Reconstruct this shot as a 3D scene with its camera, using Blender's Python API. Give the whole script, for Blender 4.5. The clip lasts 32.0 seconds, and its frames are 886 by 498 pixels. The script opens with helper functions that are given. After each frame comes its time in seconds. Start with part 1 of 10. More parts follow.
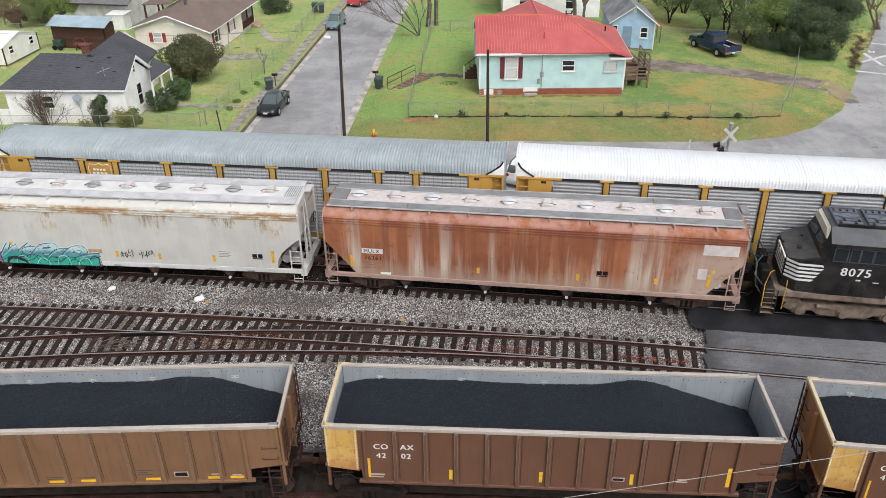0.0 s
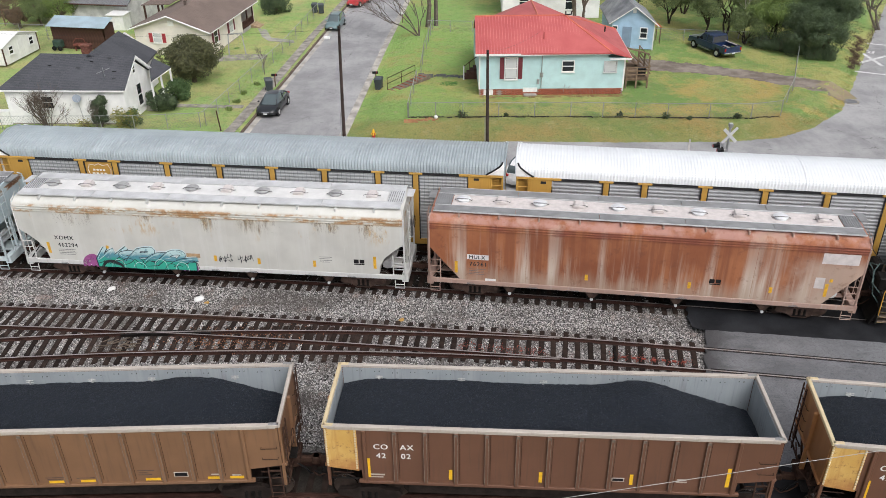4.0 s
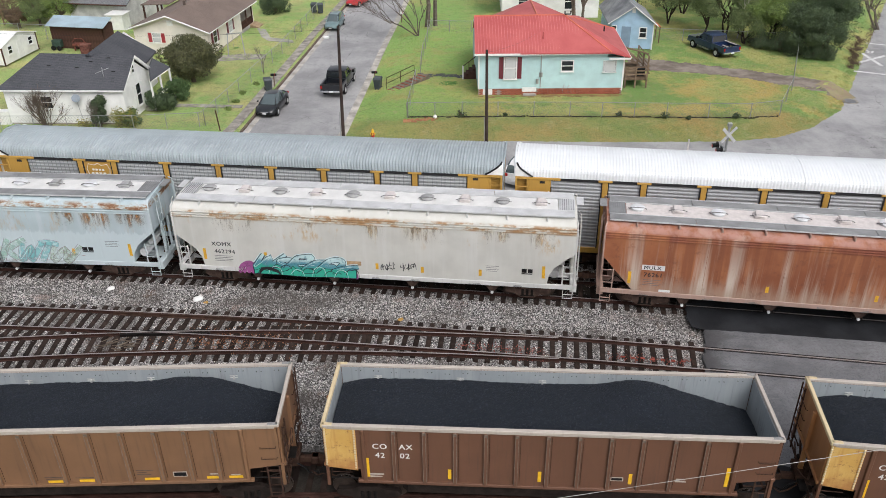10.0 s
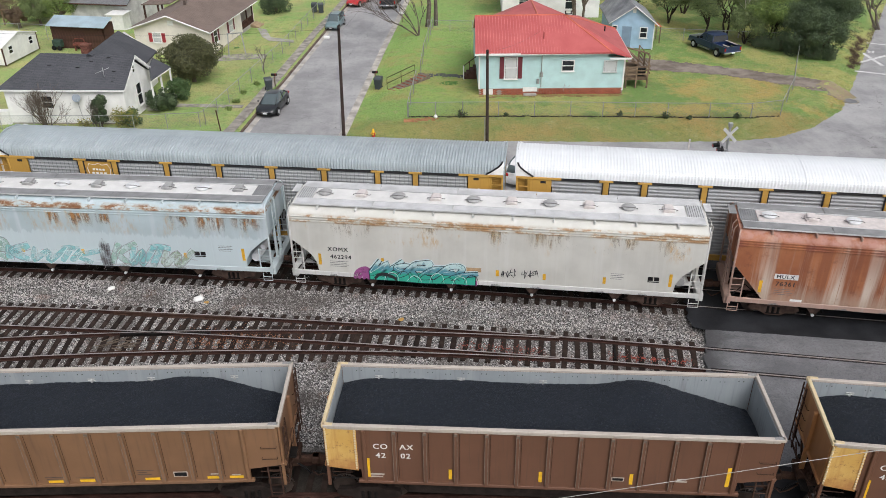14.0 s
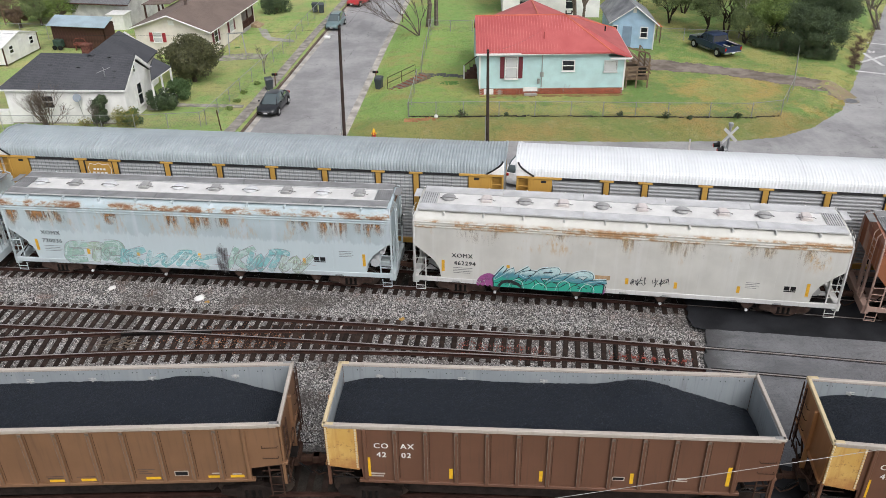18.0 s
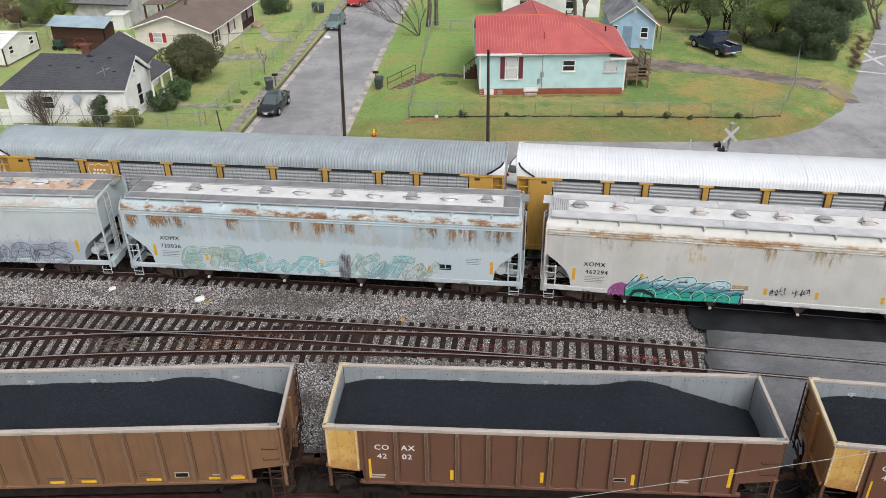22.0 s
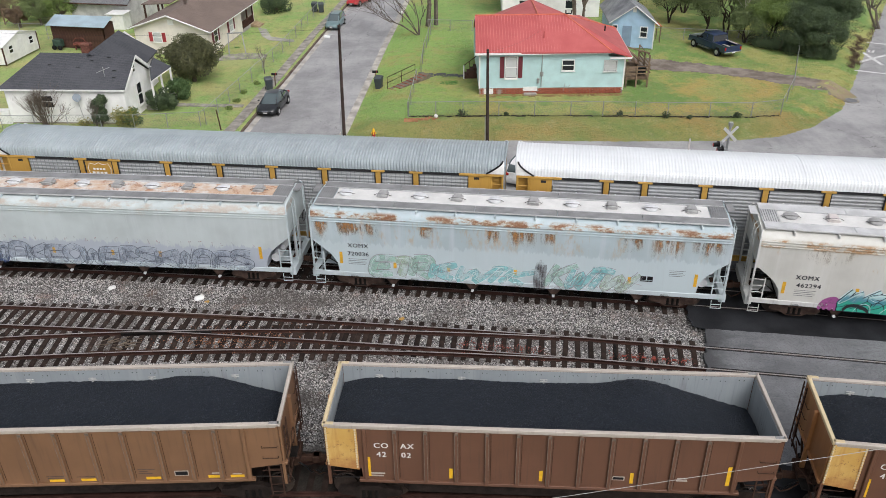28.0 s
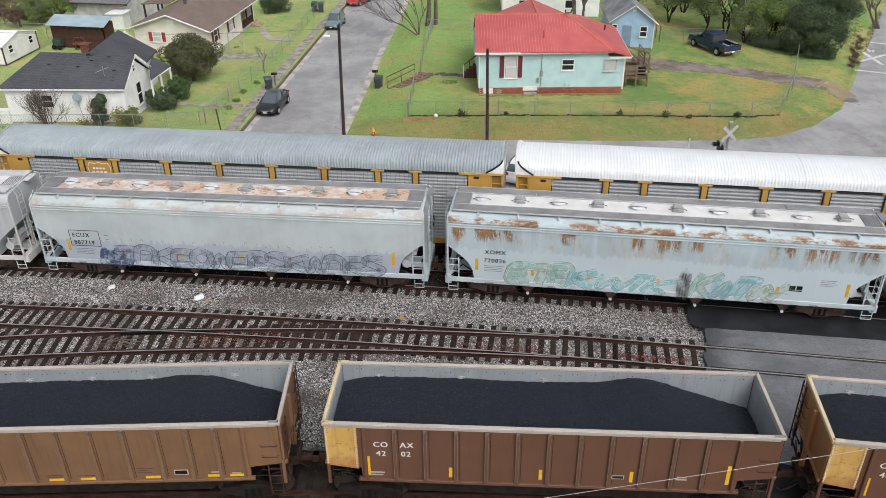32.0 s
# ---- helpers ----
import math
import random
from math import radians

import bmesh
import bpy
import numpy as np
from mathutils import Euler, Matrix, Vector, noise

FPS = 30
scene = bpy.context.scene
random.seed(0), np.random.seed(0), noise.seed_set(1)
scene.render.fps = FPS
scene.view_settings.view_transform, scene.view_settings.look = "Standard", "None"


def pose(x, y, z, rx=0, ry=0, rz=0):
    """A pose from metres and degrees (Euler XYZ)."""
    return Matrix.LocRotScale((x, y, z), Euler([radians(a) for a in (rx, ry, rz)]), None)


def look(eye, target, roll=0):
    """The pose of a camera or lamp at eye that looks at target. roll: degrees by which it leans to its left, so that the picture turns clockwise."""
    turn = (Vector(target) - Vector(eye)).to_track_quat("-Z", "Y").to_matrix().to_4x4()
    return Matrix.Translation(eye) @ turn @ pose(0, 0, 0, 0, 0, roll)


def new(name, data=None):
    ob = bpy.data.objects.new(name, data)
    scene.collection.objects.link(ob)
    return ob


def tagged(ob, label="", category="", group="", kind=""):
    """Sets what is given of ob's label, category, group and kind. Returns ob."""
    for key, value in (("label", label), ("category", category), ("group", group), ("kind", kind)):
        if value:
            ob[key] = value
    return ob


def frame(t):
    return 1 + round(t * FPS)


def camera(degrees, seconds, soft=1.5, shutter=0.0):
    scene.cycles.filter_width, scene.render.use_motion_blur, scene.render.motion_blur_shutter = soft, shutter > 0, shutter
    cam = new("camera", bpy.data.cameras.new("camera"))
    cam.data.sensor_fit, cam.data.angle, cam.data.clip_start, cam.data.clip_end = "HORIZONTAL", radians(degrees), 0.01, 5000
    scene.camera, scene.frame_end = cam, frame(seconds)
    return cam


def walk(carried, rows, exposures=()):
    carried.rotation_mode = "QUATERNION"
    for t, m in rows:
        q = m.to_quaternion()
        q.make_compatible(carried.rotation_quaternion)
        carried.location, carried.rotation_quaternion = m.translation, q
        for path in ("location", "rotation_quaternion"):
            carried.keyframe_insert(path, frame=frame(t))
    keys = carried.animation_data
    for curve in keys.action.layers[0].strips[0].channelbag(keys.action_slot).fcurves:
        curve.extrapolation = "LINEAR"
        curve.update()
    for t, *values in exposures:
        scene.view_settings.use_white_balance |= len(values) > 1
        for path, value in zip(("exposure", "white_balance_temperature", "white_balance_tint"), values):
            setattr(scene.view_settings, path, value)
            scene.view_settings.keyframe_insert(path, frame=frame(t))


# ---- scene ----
cam = camera(57.64, 32.0, soft=0.55)
EYE = (0.0, 0.0, 21.10)
VIEW = look(EYE, (0.0, math.cos(radians(29.828)), 21.10 - math.sin(radians(29.828))), -0.7554)
# a hovering camera: seconds, shift in metres, small turns in degrees
DRIFT = [
    (0.0, 0.005, 0.001, 0.017, 0.022, -0.015, -0.012),
    (1.0, 0.000, -0.008, 0.021, 0.018, -0.006, -0.024),
    (2.0, 0.001, -0.011, 0.018, 0.012, 0.022, -0.020),
    (3.0, 0.001, -0.009, 0.018, 0.011, 0.026, -0.018),
    (4.5, 0.003, -0.016, 0.014, -0.006, 0.013, -0.010),
    (6.0, 0.008, -0.025, 0.010, -0.015, 0.004, -0.002),
    (7.0, 0.001, -0.029, 0.011, -0.028, 0.012, -0.011),
    (8.0, 0.005, -0.030, 0.013, -0.034, 0.014, -0.002),
    (9.0, 0.019, -0.013, 0.019, -0.035, 0.007, 0.000),
    (10.0, 0.020, -0.021, 0.011, -0.034, 0.009, 0.004),
    (11.0, 0.016, -0.056, 0.005, -0.031, 0.010, 0.016),
    (12.0, 0.002, -0.036, -0.010, -0.017, 0.014, 0.016),
    (13.0, -0.004, -0.001, -0.010, -0.016, 0.008, 0.008),
    (14.0, 0.009, 0.001, -0.006, -0.007, 0.008, -0.005),
    (15.5, -0.002, -0.013, -0.005, -0.007, 0.011, -0.001),
    (17.0, -0.005, -0.019, -0.001, -0.003, 0.009, 0.002),
    (18.0, -0.005, -0.027, -0.001, 0.013, -0.000, -0.017),
    (19.0, 0.003, -0.041, -0.003, 0.022, -0.008, -0.020),
    (20.0, -0.011, -0.022, 0.012, 0.024, -0.013, -0.004),
    (21.0, -0.033, 0.028, 0.008, 0.018, -0.015, 0.002),
    (22.0, -0.027, 0.034, 0.008, 0.015, -0.012, 0.011),
    (23.0, 0.005, 0.022, 0.018, 0.015, -0.019, 0.009),
    (24.0, 0.020, 0.017, 0.027, 0.006, -0.022, 0.010),
    (25.0, 0.012, 0.012, 0.028, 0.016, -0.023, 0.014),
    (26.5, -0.003, -0.001, 0.012, 0.009, -0.019, 0.007),
    (28.0, -0.009, -0.024, -0.002, -0.002, -0.022, 0.003),
    (29.0, 0.023, -0.024, -0.011, -0.002, -0.032, 0.010),
    (30.0, 0.027, -0.023, -0.013, 0.000, -0.033, 0.009),
    (31.0, 0.020, -0.036, -0.025, -0.002, -0.026, 0.011),
    (32.0, 0.002, -0.038, -0.034, -0.006, -0.022, 0.012),
]
walk(cam, [(t, Matrix.Translation((dx, dy, dz)) @ VIEW @ pose(0, 0, 0, pt, yw, -rl)) for t, dx, dy, dz, yw, pt, rl in DRIFT],
     exposures=[(0.0, 0.09, 6350, 12), (6.0, 0.05, 6350, 12), (14.0, -0.01, 6350, 12), (22.0, -0.04, 6350, 12), (32.0, -0.04, 6350, 12)])

# ---- light: overcast sky, wide weak sun ----
world = bpy.data.worlds.new("overcast_sky")
scene.world = world
world.use_nodes = True
wn = world.node_tree
sky = wn.nodes.new("ShaderNodeTexSky")
sky.sky_type = "NISHITA"
sky.sun_disc = False
sky.sun_elevation = radians(52)
sky.sun_rotation = radians(150)
sky.air_density, sky.dust_density, sky.ozone_density = 1.0, 5.0, 0.6
grey = wn.nodes.new("ShaderNodeHueSaturation")
grey.inputs["Saturation"].default_value = 0.22
wn.links.new(sky.outputs[0], grey.inputs["Color"])
wn.links.new(grey.outputs[0], wn.nodes["Background"].inputs[0])
wn.nodes["Background"].inputs[1].default_value = 0.15
sun = new("sun", bpy.data.lights.new("sun", "SUN"))
sun.data.energy, sun.data.angle, sun.data.color = 1.1, radians(40), (1.0, 0.97, 0.93)
sun.matrix_world = look((20, -30, 60), (0, 20, 0))


# ---- mesh helpers ----
class Geo:
    """Collects vertices and faces of one mesh."""

    def __init__(self):
        self.v, self.f = [], []

    def add(self, verts, faces, m=None):
        k = len(self.v)
        self.v += [tuple(m @ Vector(q)) for q in verts] if m else [tuple(q) for q in verts]
        self.f += [tuple(i + k for i in q) for q in faces]
        return self

    def box(self, x0, x1, y0, y1, z0, z1, c=0.0, m=None):
        if c <= 0:
            vs = [(x, y, z) for x in (x0, x1) for y in (y0, y1) for z in (z0, z1)]
            fs = [(0, 1, 3, 2), (4, 6, 7, 5), (0, 4, 5, 1), (2, 3, 7, 6), (0, 2, 6, 4), (1, 5, 7, 3)]
            return self.add(vs, fs, m)
        c = min(c, (x1 - x0) * .45, (y1 - y0) * .45, (z1 - z0) * .45)
        vs, ids = [], {}
        for sx in (0, 1):
            for sy in (0, 1):
                for sz in (0, 1):
                    px, py, pz = (x0, x1)[sx], (y0, y1)[sy], (z0, z1)[sz]
                    ix, iy, iz = px + (c, -c)[sx], py + (c, -c)[sy], pz + (c, -c)[sz]
                    for a, q in enumerate(((px, iy, iz), (ix, py, iz), (ix, iy, pz))):
                        ids[sx, sy, sz, a] = len(vs)
                        vs.append(q)
        fs = []
        for s in (0, 1):
            o = [(0, 0), (0, 1), (1, 1), (1, 0)]
            fs.append([ids[s, a, b, 0] for a, b in o])
            fs.append([ids[a, s, b, 1] for a, b in o])
            fs.append([ids[a, b, s, 2] for a, b in o])
        for a in (0, 1):
            for b in (0, 1):
                fs.append([ids[a, b, 0, 0], ids[a, b, 1, 0], ids[a, b, 1, 1], ids[a, b, 0, 1]])
                fs.append([ids[a, 0, b, 0], ids[a, 1, b, 0], ids[a, 1, b, 2], ids[a, 0, b, 2]])
                fs.append([ids[0, a, b, 1], ids[1, a, b, 1], ids[1, a, b, 2], ids[0, a, b, 2]])
                for d in (0, 1):
                    fs.append([ids[a, b, d, 0], ids[a, b, d, 1], ids[a, b, d, 2]])
        return self.add(vs, fs, m)

    def tube(self, pts, r, n=6, caps=True, r2=None):
        pts = [Vector(q) for q in pts]
        rings = []
        for i, q in enumerate(pts):
            d = (pts[min(i + 1, len(pts) - 1)] - pts[max(i - 1, 0)]).normalized()
            a = d.orthogonal().normalized() if abs(d.z) > .9 else Vector((-d.y, d.x, 0)).normalized()
            b = d.cross(a)
            rr = r if r2 is None else r + (r2 - r) * i / (len(pts) - 1)
            rings.append([q + rr * (a * math.cos(t) + b * math.sin(t)) for t in [2 * math.pi * k / n for k in range(n)]])
        vs = [q for ring in rings for q in ring]
        fs = [(i * n + k, i * n + (k + 1) % n, (i + 1) * n + (k + 1) % n, (i + 1) * n + k)
              for i in range(len(pts) - 1) for k in range(n)]
        if caps:
            fs += [tuple(range(n))[::-1], tuple(range((len(pts) - 1) * n, len(pts) * n))]
        return self.add(vs, fs)

    def loft(self, rings, closed=True, caps=True):
        n = len(rings[0])
        vs = [q for ring in rings for q in ring]
        last = n if closed else n - 1
        fs = [(i * n + k, i * n + (k + 1) % n, (i + 1) * n + (k + 1) % n, (i + 1) * n + k)
              for i in range(len(rings) - 1) for k in range(last)]
        if caps and closed:
            fs += [tuple(range(n))[::-1], tuple(range((len(rings) - 1) * n, len(rings) * n))]
        return self.add(vs, fs)

    def prism(self, outline, y0, y1):
        """An outline in x and z, thick from y0 to y1."""
        return self.loft([[(x, y0, z) for x, z in outline], [(x, y1, z) for x, z in outline]])

    def slab(self, outline, z0, z1):
        """An outline in x and y, thick from z0 to z1."""
        return self.loft([[(x, y, z0) for x, y in outline], [(x, y, z1) for x, y in outline]])

    def disc(self, centre, axis, r, depth, n=16, r2=None):
        c, a = Vector(centre), Vector(axis).normalized()
        return self.tube([c - a * depth / 2, c + a * depth / 2], r, n, True, r2)

    def mesh(self, name="mesh", smooth=0):
        me = bpy.data.meshes.new(name)
        me.from_pydata(self.v, [], self.f)
        bm = bmesh.new()
        bm.from_mesh(me)
        bmesh.ops.recalc_face_normals(bm, faces=bm.faces)
        bm.to_mesh(me)
        bm.free()
        if smooth:
            me.polygons.foreach_set("use_smooth", [True] * len(me.polygons))
            me.set_sharp_from_angle(angle=radians(smooth))
        me.materials.append(None)
        return me


def part(name, geo, material, parent=None, label="", at=None, smooth=0):
    me = geo.mesh(name, smooth) if isinstance(geo, Geo) else geo
    ob = new(name, me)
    ob.material_slots[0].link = "OBJECT"
    ob.material_slots[0].material = material
    if parent:
        ob.parent = parent
    if at:
        ob.matrix_basis = at
    if label:
        ob["label"] = label
    return ob


def thing(name, label, category, group="", at=None, kind=""):
    ob = new(name)
    ob.empty_display_size = 0.3
    if at:
        ob.matrix_basis = at
    return tagged(ob, label, category, group, kind)


STORE = {}


def kept(key, make, smooth=0):
    """A mesh that several things share."""
    if key not in STORE:
        STORE[key] = make().mesh(key, smooth)
    return STORE[key]


def lettering(text, size, key=None):
    """A flat mesh of the text in the x-z plane, facing -y, with its lower left corner at the origin."""
    cu = bpy.data.curves.new("letters", "FONT")
    cu.body, cu.size, cu.extrude, cu.offset = text, size, 0.002, 0.0
    cu.resolution_u, cu.space_character = 3, 1.15
    ob = bpy.data.objects.new("letters", cu)
    me = bpy.data.meshes.new_from_object(ob)
    bpy.data.objects.remove(ob)
    bm = bmesh.new()
    for k in range(3):
        twin = me.copy()
        twin.transform(Matrix.Translation((k * size * .022, k * size * .006, k * .0012)))
        bm.from_mesh(twin)
        bpy.data.meshes.remove(twin)
    bm.to_mesh(me)
    bm.free()
    me.transform(Matrix.Rotation(radians(90), 4, "X"))
    me.materials.clear()
    me.materials.append(None)
    return me


# ---- materials ----
class Nodes:
    def __init__(self, name):
        self.m = bpy.data.materials.new(name)
        self.m.use_nodes = True
        self.t = self.m.node_tree
        self.b = self.t.nodes["Principled BSDF"]
        self.co = self.t.nodes.new("ShaderNodeTexCoord").outputs["Object"]

    def put(self, kind, **ins):
        n = self.t.nodes.new(kind)
        for k, v in ins.items():
            self.link(v, n.inputs[k.replace("_", " ")])
        return n

    def link(self, v, socket):
        if isinstance(v, bpy.types.NodeSocket):
            self.t.links.new(v, socket)
        else:
            socket.default_value = v

    def stretched(self, s):
        n = self.put("ShaderNodeMapping", Vector=self.co)
        n.inputs["Scale"].default_value = s
        return n.outputs[0]

    def noise(self, scale, detail=4, vector=None, rough=.55, off=0.0):
        co = vector or self.co
        if off:
            n = self.put("ShaderNodeMapping", Vector=co)
            n.inputs["Location"].default_value = (off, off * .7, off * 1.3)
            co = n.outputs[0]
        return self.put("ShaderNodeTexNoise", Vector=co, Scale=scale, Detail=detail, Roughness=rough).outputs[0]

    def ramp(self, v, lo, hi):
        n = self.put("ShaderNodeMapRange", Value=v)
        n.inputs["From Min"].default_value, n.inputs["From Max"].default_value = lo, hi
        n.interpolation_type = "SMOOTHSTEP"
        return n.outputs[0]

    def mix(self, fac, a, b, mode="MIX"):
        n = self.t.nodes.new("ShaderNodeMix")
        n.data_type, n.blend_type = "RGBA", mode
        self.link(fac, n.inputs[0])
        for v, i in ((a, 6), (b, 7)):
            self.link((*v, 1) if isinstance(v, tuple) and len(v) == 3 else v, n.inputs[i])
        return n.outputs[2]

    def mathn(self, op, a, b=0.0):
        n = self.t.nodes.new("ShaderNodeMath")
        n.operation = op
        self.link(a, n.inputs[0])
        self.link(b, n.inputs[1])
        return n.outputs[0]

    def axis(self, k):
        return self.put("ShaderNodeSeparateXYZ", Vector=self.co).outputs[k]

    def band(self, k, lo, hi, soft):
        """One between lo and hi along an axis, fading over soft."""
        a = self.axis(k)
        return self.mathn("MULTIPLY", self.ramp(a, lo - soft, lo + soft), self.ramp(a, hi + soft, hi - soft))

    def done(self, col, rough=.7, metal=0.0, bump=0.0, height=None, dist=0.02):
        self.link((*col, 1) if isinstance(col, tuple) else col, self.b.inputs["Base Color"])
        self.link(rough, self.b.inputs["Roughness"])
        self.b.inputs["Metallic"].default_value = metal
        if bump and height is not None:
            n = self.put("ShaderNodeBump", Height=height, Strength=bump, Distance=dist)
            self.t.links.new(n.outputs[0], self.b.inputs["Normal"])
        return self.m


def times(c, k):
    return tuple(min(1.0, q * k) for q in c)


def plain(name, col, rough=.6, metal=0.0, var=.18, scale=2.0, grain=30.0, bump=.15, col2=None, vary=0.0, dist=.01):
    """Paint, wood, cloth or stone: two scales of tone, fine relief, and some change from piece to piece."""
    n = Nodes(name)
    a, g = n.noise(scale, 5), n.noise(grain, 3)
    c = n.mix(n.ramp(a, .3, .7), times(col, 1 - var), col2 or times(col, 1 + var))
    c = n.mix(n.mathn("MULTIPLY", n.ramp(g, .35, .75), var), c, times(col, .55))
    if vary:
        r = n.put("ShaderNodeObjectInfo").outputs["Random"]
        hs = n.put("ShaderNodeHueSaturation", Color=c)
        n.link(n.mathn("ADD", n.mathn("MULTIPLY", r, 2 * vary), 1 - vary), hs.inputs["Value"])
        c = hs.outputs[0]
    rr = n.mathn("ADD", n.mathn("MULTIPLY", g, .2), rough - .1)
    if rough >= .75 or max(col) < .06:
        n.b.inputs["Specular IOR Level"].default_value = .18
    return n.done(c, rr, metal, bump, g, dist)


def weathered(name, col, rust=(.23, .075, .025), rust_amt=.5, dirt=(.12, .09, .065), dirt_amt=.35, pale=None, pale_amt=0.0,
              band=None, seed=1.0, rough=.55, wash=None):
    """Painted steel of a rail car: vertical run-off streaks, rust blooms, a rusty band under the eave."""
    n = Nodes(name)
    c = n.mix(n.ramp(n.noise(.6, 5, off=seed), .3, .7), times(col, .9), times(col, 1.07))
    st = n.noise(1.0, 5, n.stretched((2.2, 2.2, .10)), .6, off=seed)
    st2 = n.noise(1.0, 4, n.stretched((9.0, 9.0, .5)), .6, off=seed * 2)
    if pale:
        c = n.mix(n.mathn("MULTIPLY", n.ramp(st, .48, .70), pale_amt), c, pale)
    if wash:
        # wash: an over-painted lower part with a dripping upper edge: height, colour, strength
        edge = n.mathn("ADD", n.axis(2), n.mathn("ADD", n.mathn("MULTIPLY", n.noise(1.0, 4, n.stretched((5.0, 5.0, .05)), .6, off=seed * 6), .9), n.mathn("MULTIPLY", n.noise(.5, 3, off=seed), .7)))
        c = n.mix(n.mathn("MULTIPLY", n.ramp(edge, wash[0] + .86, wash[0] + .74), wash[2]), c, wash[1])
    c = n.mix(n.mathn("MULTIPLY", n.ramp(st2, .5, .8), dirt_amt), c, dirt)
    if band:
        # band: a rusty strip (from, to), its strength, then ochre run-off below it and its strength
        z0, z1, k, ochre, low, k2 = band
        hz = n.noise(1.0, 6, n.stretched((.75, .75, 2.2)), .72, off=seed * 3)
        m = n.mathn("MULTIPLY", n.band(2, z0, z1, .07), n.ramp(hz, .42, .54))
        c = n.mix(n.mathn("MULTIPLY", n.mathn("MULTIPLY", m, n.ramp(st2, .20, .50)), k * .8), c, times(ochre, .8))
        core = n.mathn("MULTIPLY", n.mathn("MULTIPLY", n.band(2, z0, z1, .05), n.ramp(hz, .47, .57)), n.ramp(n.noise(6, 6, off=seed, rough=.75), .34, .50))
        c = n.mix(n.mathn("MULTIPLY", core, k), c, rust)
        pt = n.ramp(n.noise(1.0, 5, n.stretched((.62, .62, .25)), .7, off=seed * 4), .53, .60)
        m = n.mathn("MULTIPLY", n.mathn("MULTIPLY", n.band(2, low, z0, .3), pt), n.ramp(n.noise(1.0, 5, n.stretched((7, 7, 2.5)), .7, off=seed), .42, .62))
        c = n.mix(n.mathn("MULTIPLY", m, k2), c, ochre)
    sp = n.ramp(n.noise(2.6, 8, off=seed * 5, rough=.75), 1 - .42 * rust_amt, 1.02 - .36 * rust_amt)
    c = n.mix(n.mathn("MULTIPLY", sp, .85), c, rust)
    g = n.noise(45, 3)
    return n.done(c, n.mathn("ADD", n.mathn("MULTIPLY", sp, .25), rough), 0.0, .12, g, .006)


M = {}
M["ballast"] = None
n = Nodes("ballast_gravel")
vo = n.put("ShaderNodeTexVoronoi", Vector=n.co, Scale=17.0)
tone = n.mix(n.put("ShaderNodeSeparateXYZ", Vector=vo.outputs["Color"]).outputs[0], (.012, .011, .010), (.36, .345, .33))
tone = n.mix(n.mathn("MULTIPLY", n.ramp(n.noise(.35, 4), .42, .66), .75), tone, (.085, .075, .066))
tone = n.mix(n.mathn("MULTIPLY", n.ramp(n.noise(.9, 5, off=7), .6, .75), .5), tone, (.17, .095, .06))
M["ballast"] = n.done(tone, .9, 0, 1.0, vo.outputs["Distance"], -.05)

n = Nodes("grey_stones")
isl = n.put("ShaderNodeNewGeometry").outputs["Random Per Island"]
tone = n.mix(n.ramp(isl, .12, .75), (.030, .027, .026), (.68, .66, .64))
tone = n.mix(n.mathn("MULTIPLY", n.ramp(n.noise(.35, 4), .46, .66), .55), tone, (.085, .066, .056))
tone = n.mix(n.mathn("MULTIPLY", n.ramp(n.noise(.8, 5, off=9), .56, .70), .45), tone, (.24, .13, .09))
M["stone"] = n.done(tone, .85, 0, .3, n.noise(60, 2), .01)

n = Nodes("black_coal")
c = n.mix(n.noise(9, 5), (.0125, .016, .0235), (.032, .040, .055))
# small pale specks in the colour stand in for glints on the coal
c = n.mix(n.ramp(n.noise(34, 3, rough=.7), .60, .74), c, (.055, .061, .072))
n.b.inputs["Specular IOR Level"].default_value = .25
M["coal"] = n.done(c, n.mathn("ADD", n.mathn("MULTIPLY", n.noise(60, 2), .4), .28), 0, 1.0, n.noise(24, 6, rough=.8), .08)
n = Nodes("coal_lump")
isl = n.put("ShaderNodeNewGeometry").outputs["Random Per Island"]
# the few lightest lumps are coloured as glints as well
M["coal_lump"] = n.done(n.mix(n.ramp(isl, .72, 1.0), (.010, .014, .020), (.055, .066, .086)), .5)

n = Nodes("cracked_asphalt")
wob = n.put("ShaderNodeVectorMath", Vector=n.co)
wob.operation = "ADD"
n.link(n.put("ShaderNodeTexNoise", Vector=n.co, Scale=1.1, Detail=6.0).outputs[1], wob.inputs[1])
cr = n.put("ShaderNodeTexVoronoi", Vector=wob.outputs[0], Scale=.17)
cr.feature = "DISTANCE_TO_EDGE"
warp = n.mathn("ADD", cr.outputs[0], n.mathn("MULTIPLY", n.noise(2, 5), .02))
c = n.mix(n.ramp(n.noise(.22, 7, rough=.65), .34, .66), (.25, .247, .247), (.415, .41, .406))
c = n.mix(n.mathn("MULTIPLY", n.ramp(n.noise(1.3, 5, n.stretched((1, .22, 1)), off=3), .5, .75), .45), c, (.215, .215, .222))
c = n.mix(n.mathn("MULTIPLY", n.ramp(n.noise(.9, 6, n.stretched((.5, .12, 1)), off=13), .56, .72), .5), c, (.47, .465, .458))
c = n.mix(n.mathn("MULTIPLY", n.mathn("MULTIPLY", n.ramp(warp, .015, .008), n.ramp(n.noise(.3, 3, off=5), .38, .52)), .75), c, (.075, .073, .07))
c = n.mix(n.mathn("MULTIPLY", n.ramp(n.noise(5, 6, rough=.75, off=19), .52, .66), .35), c, (.16, .16, .163))
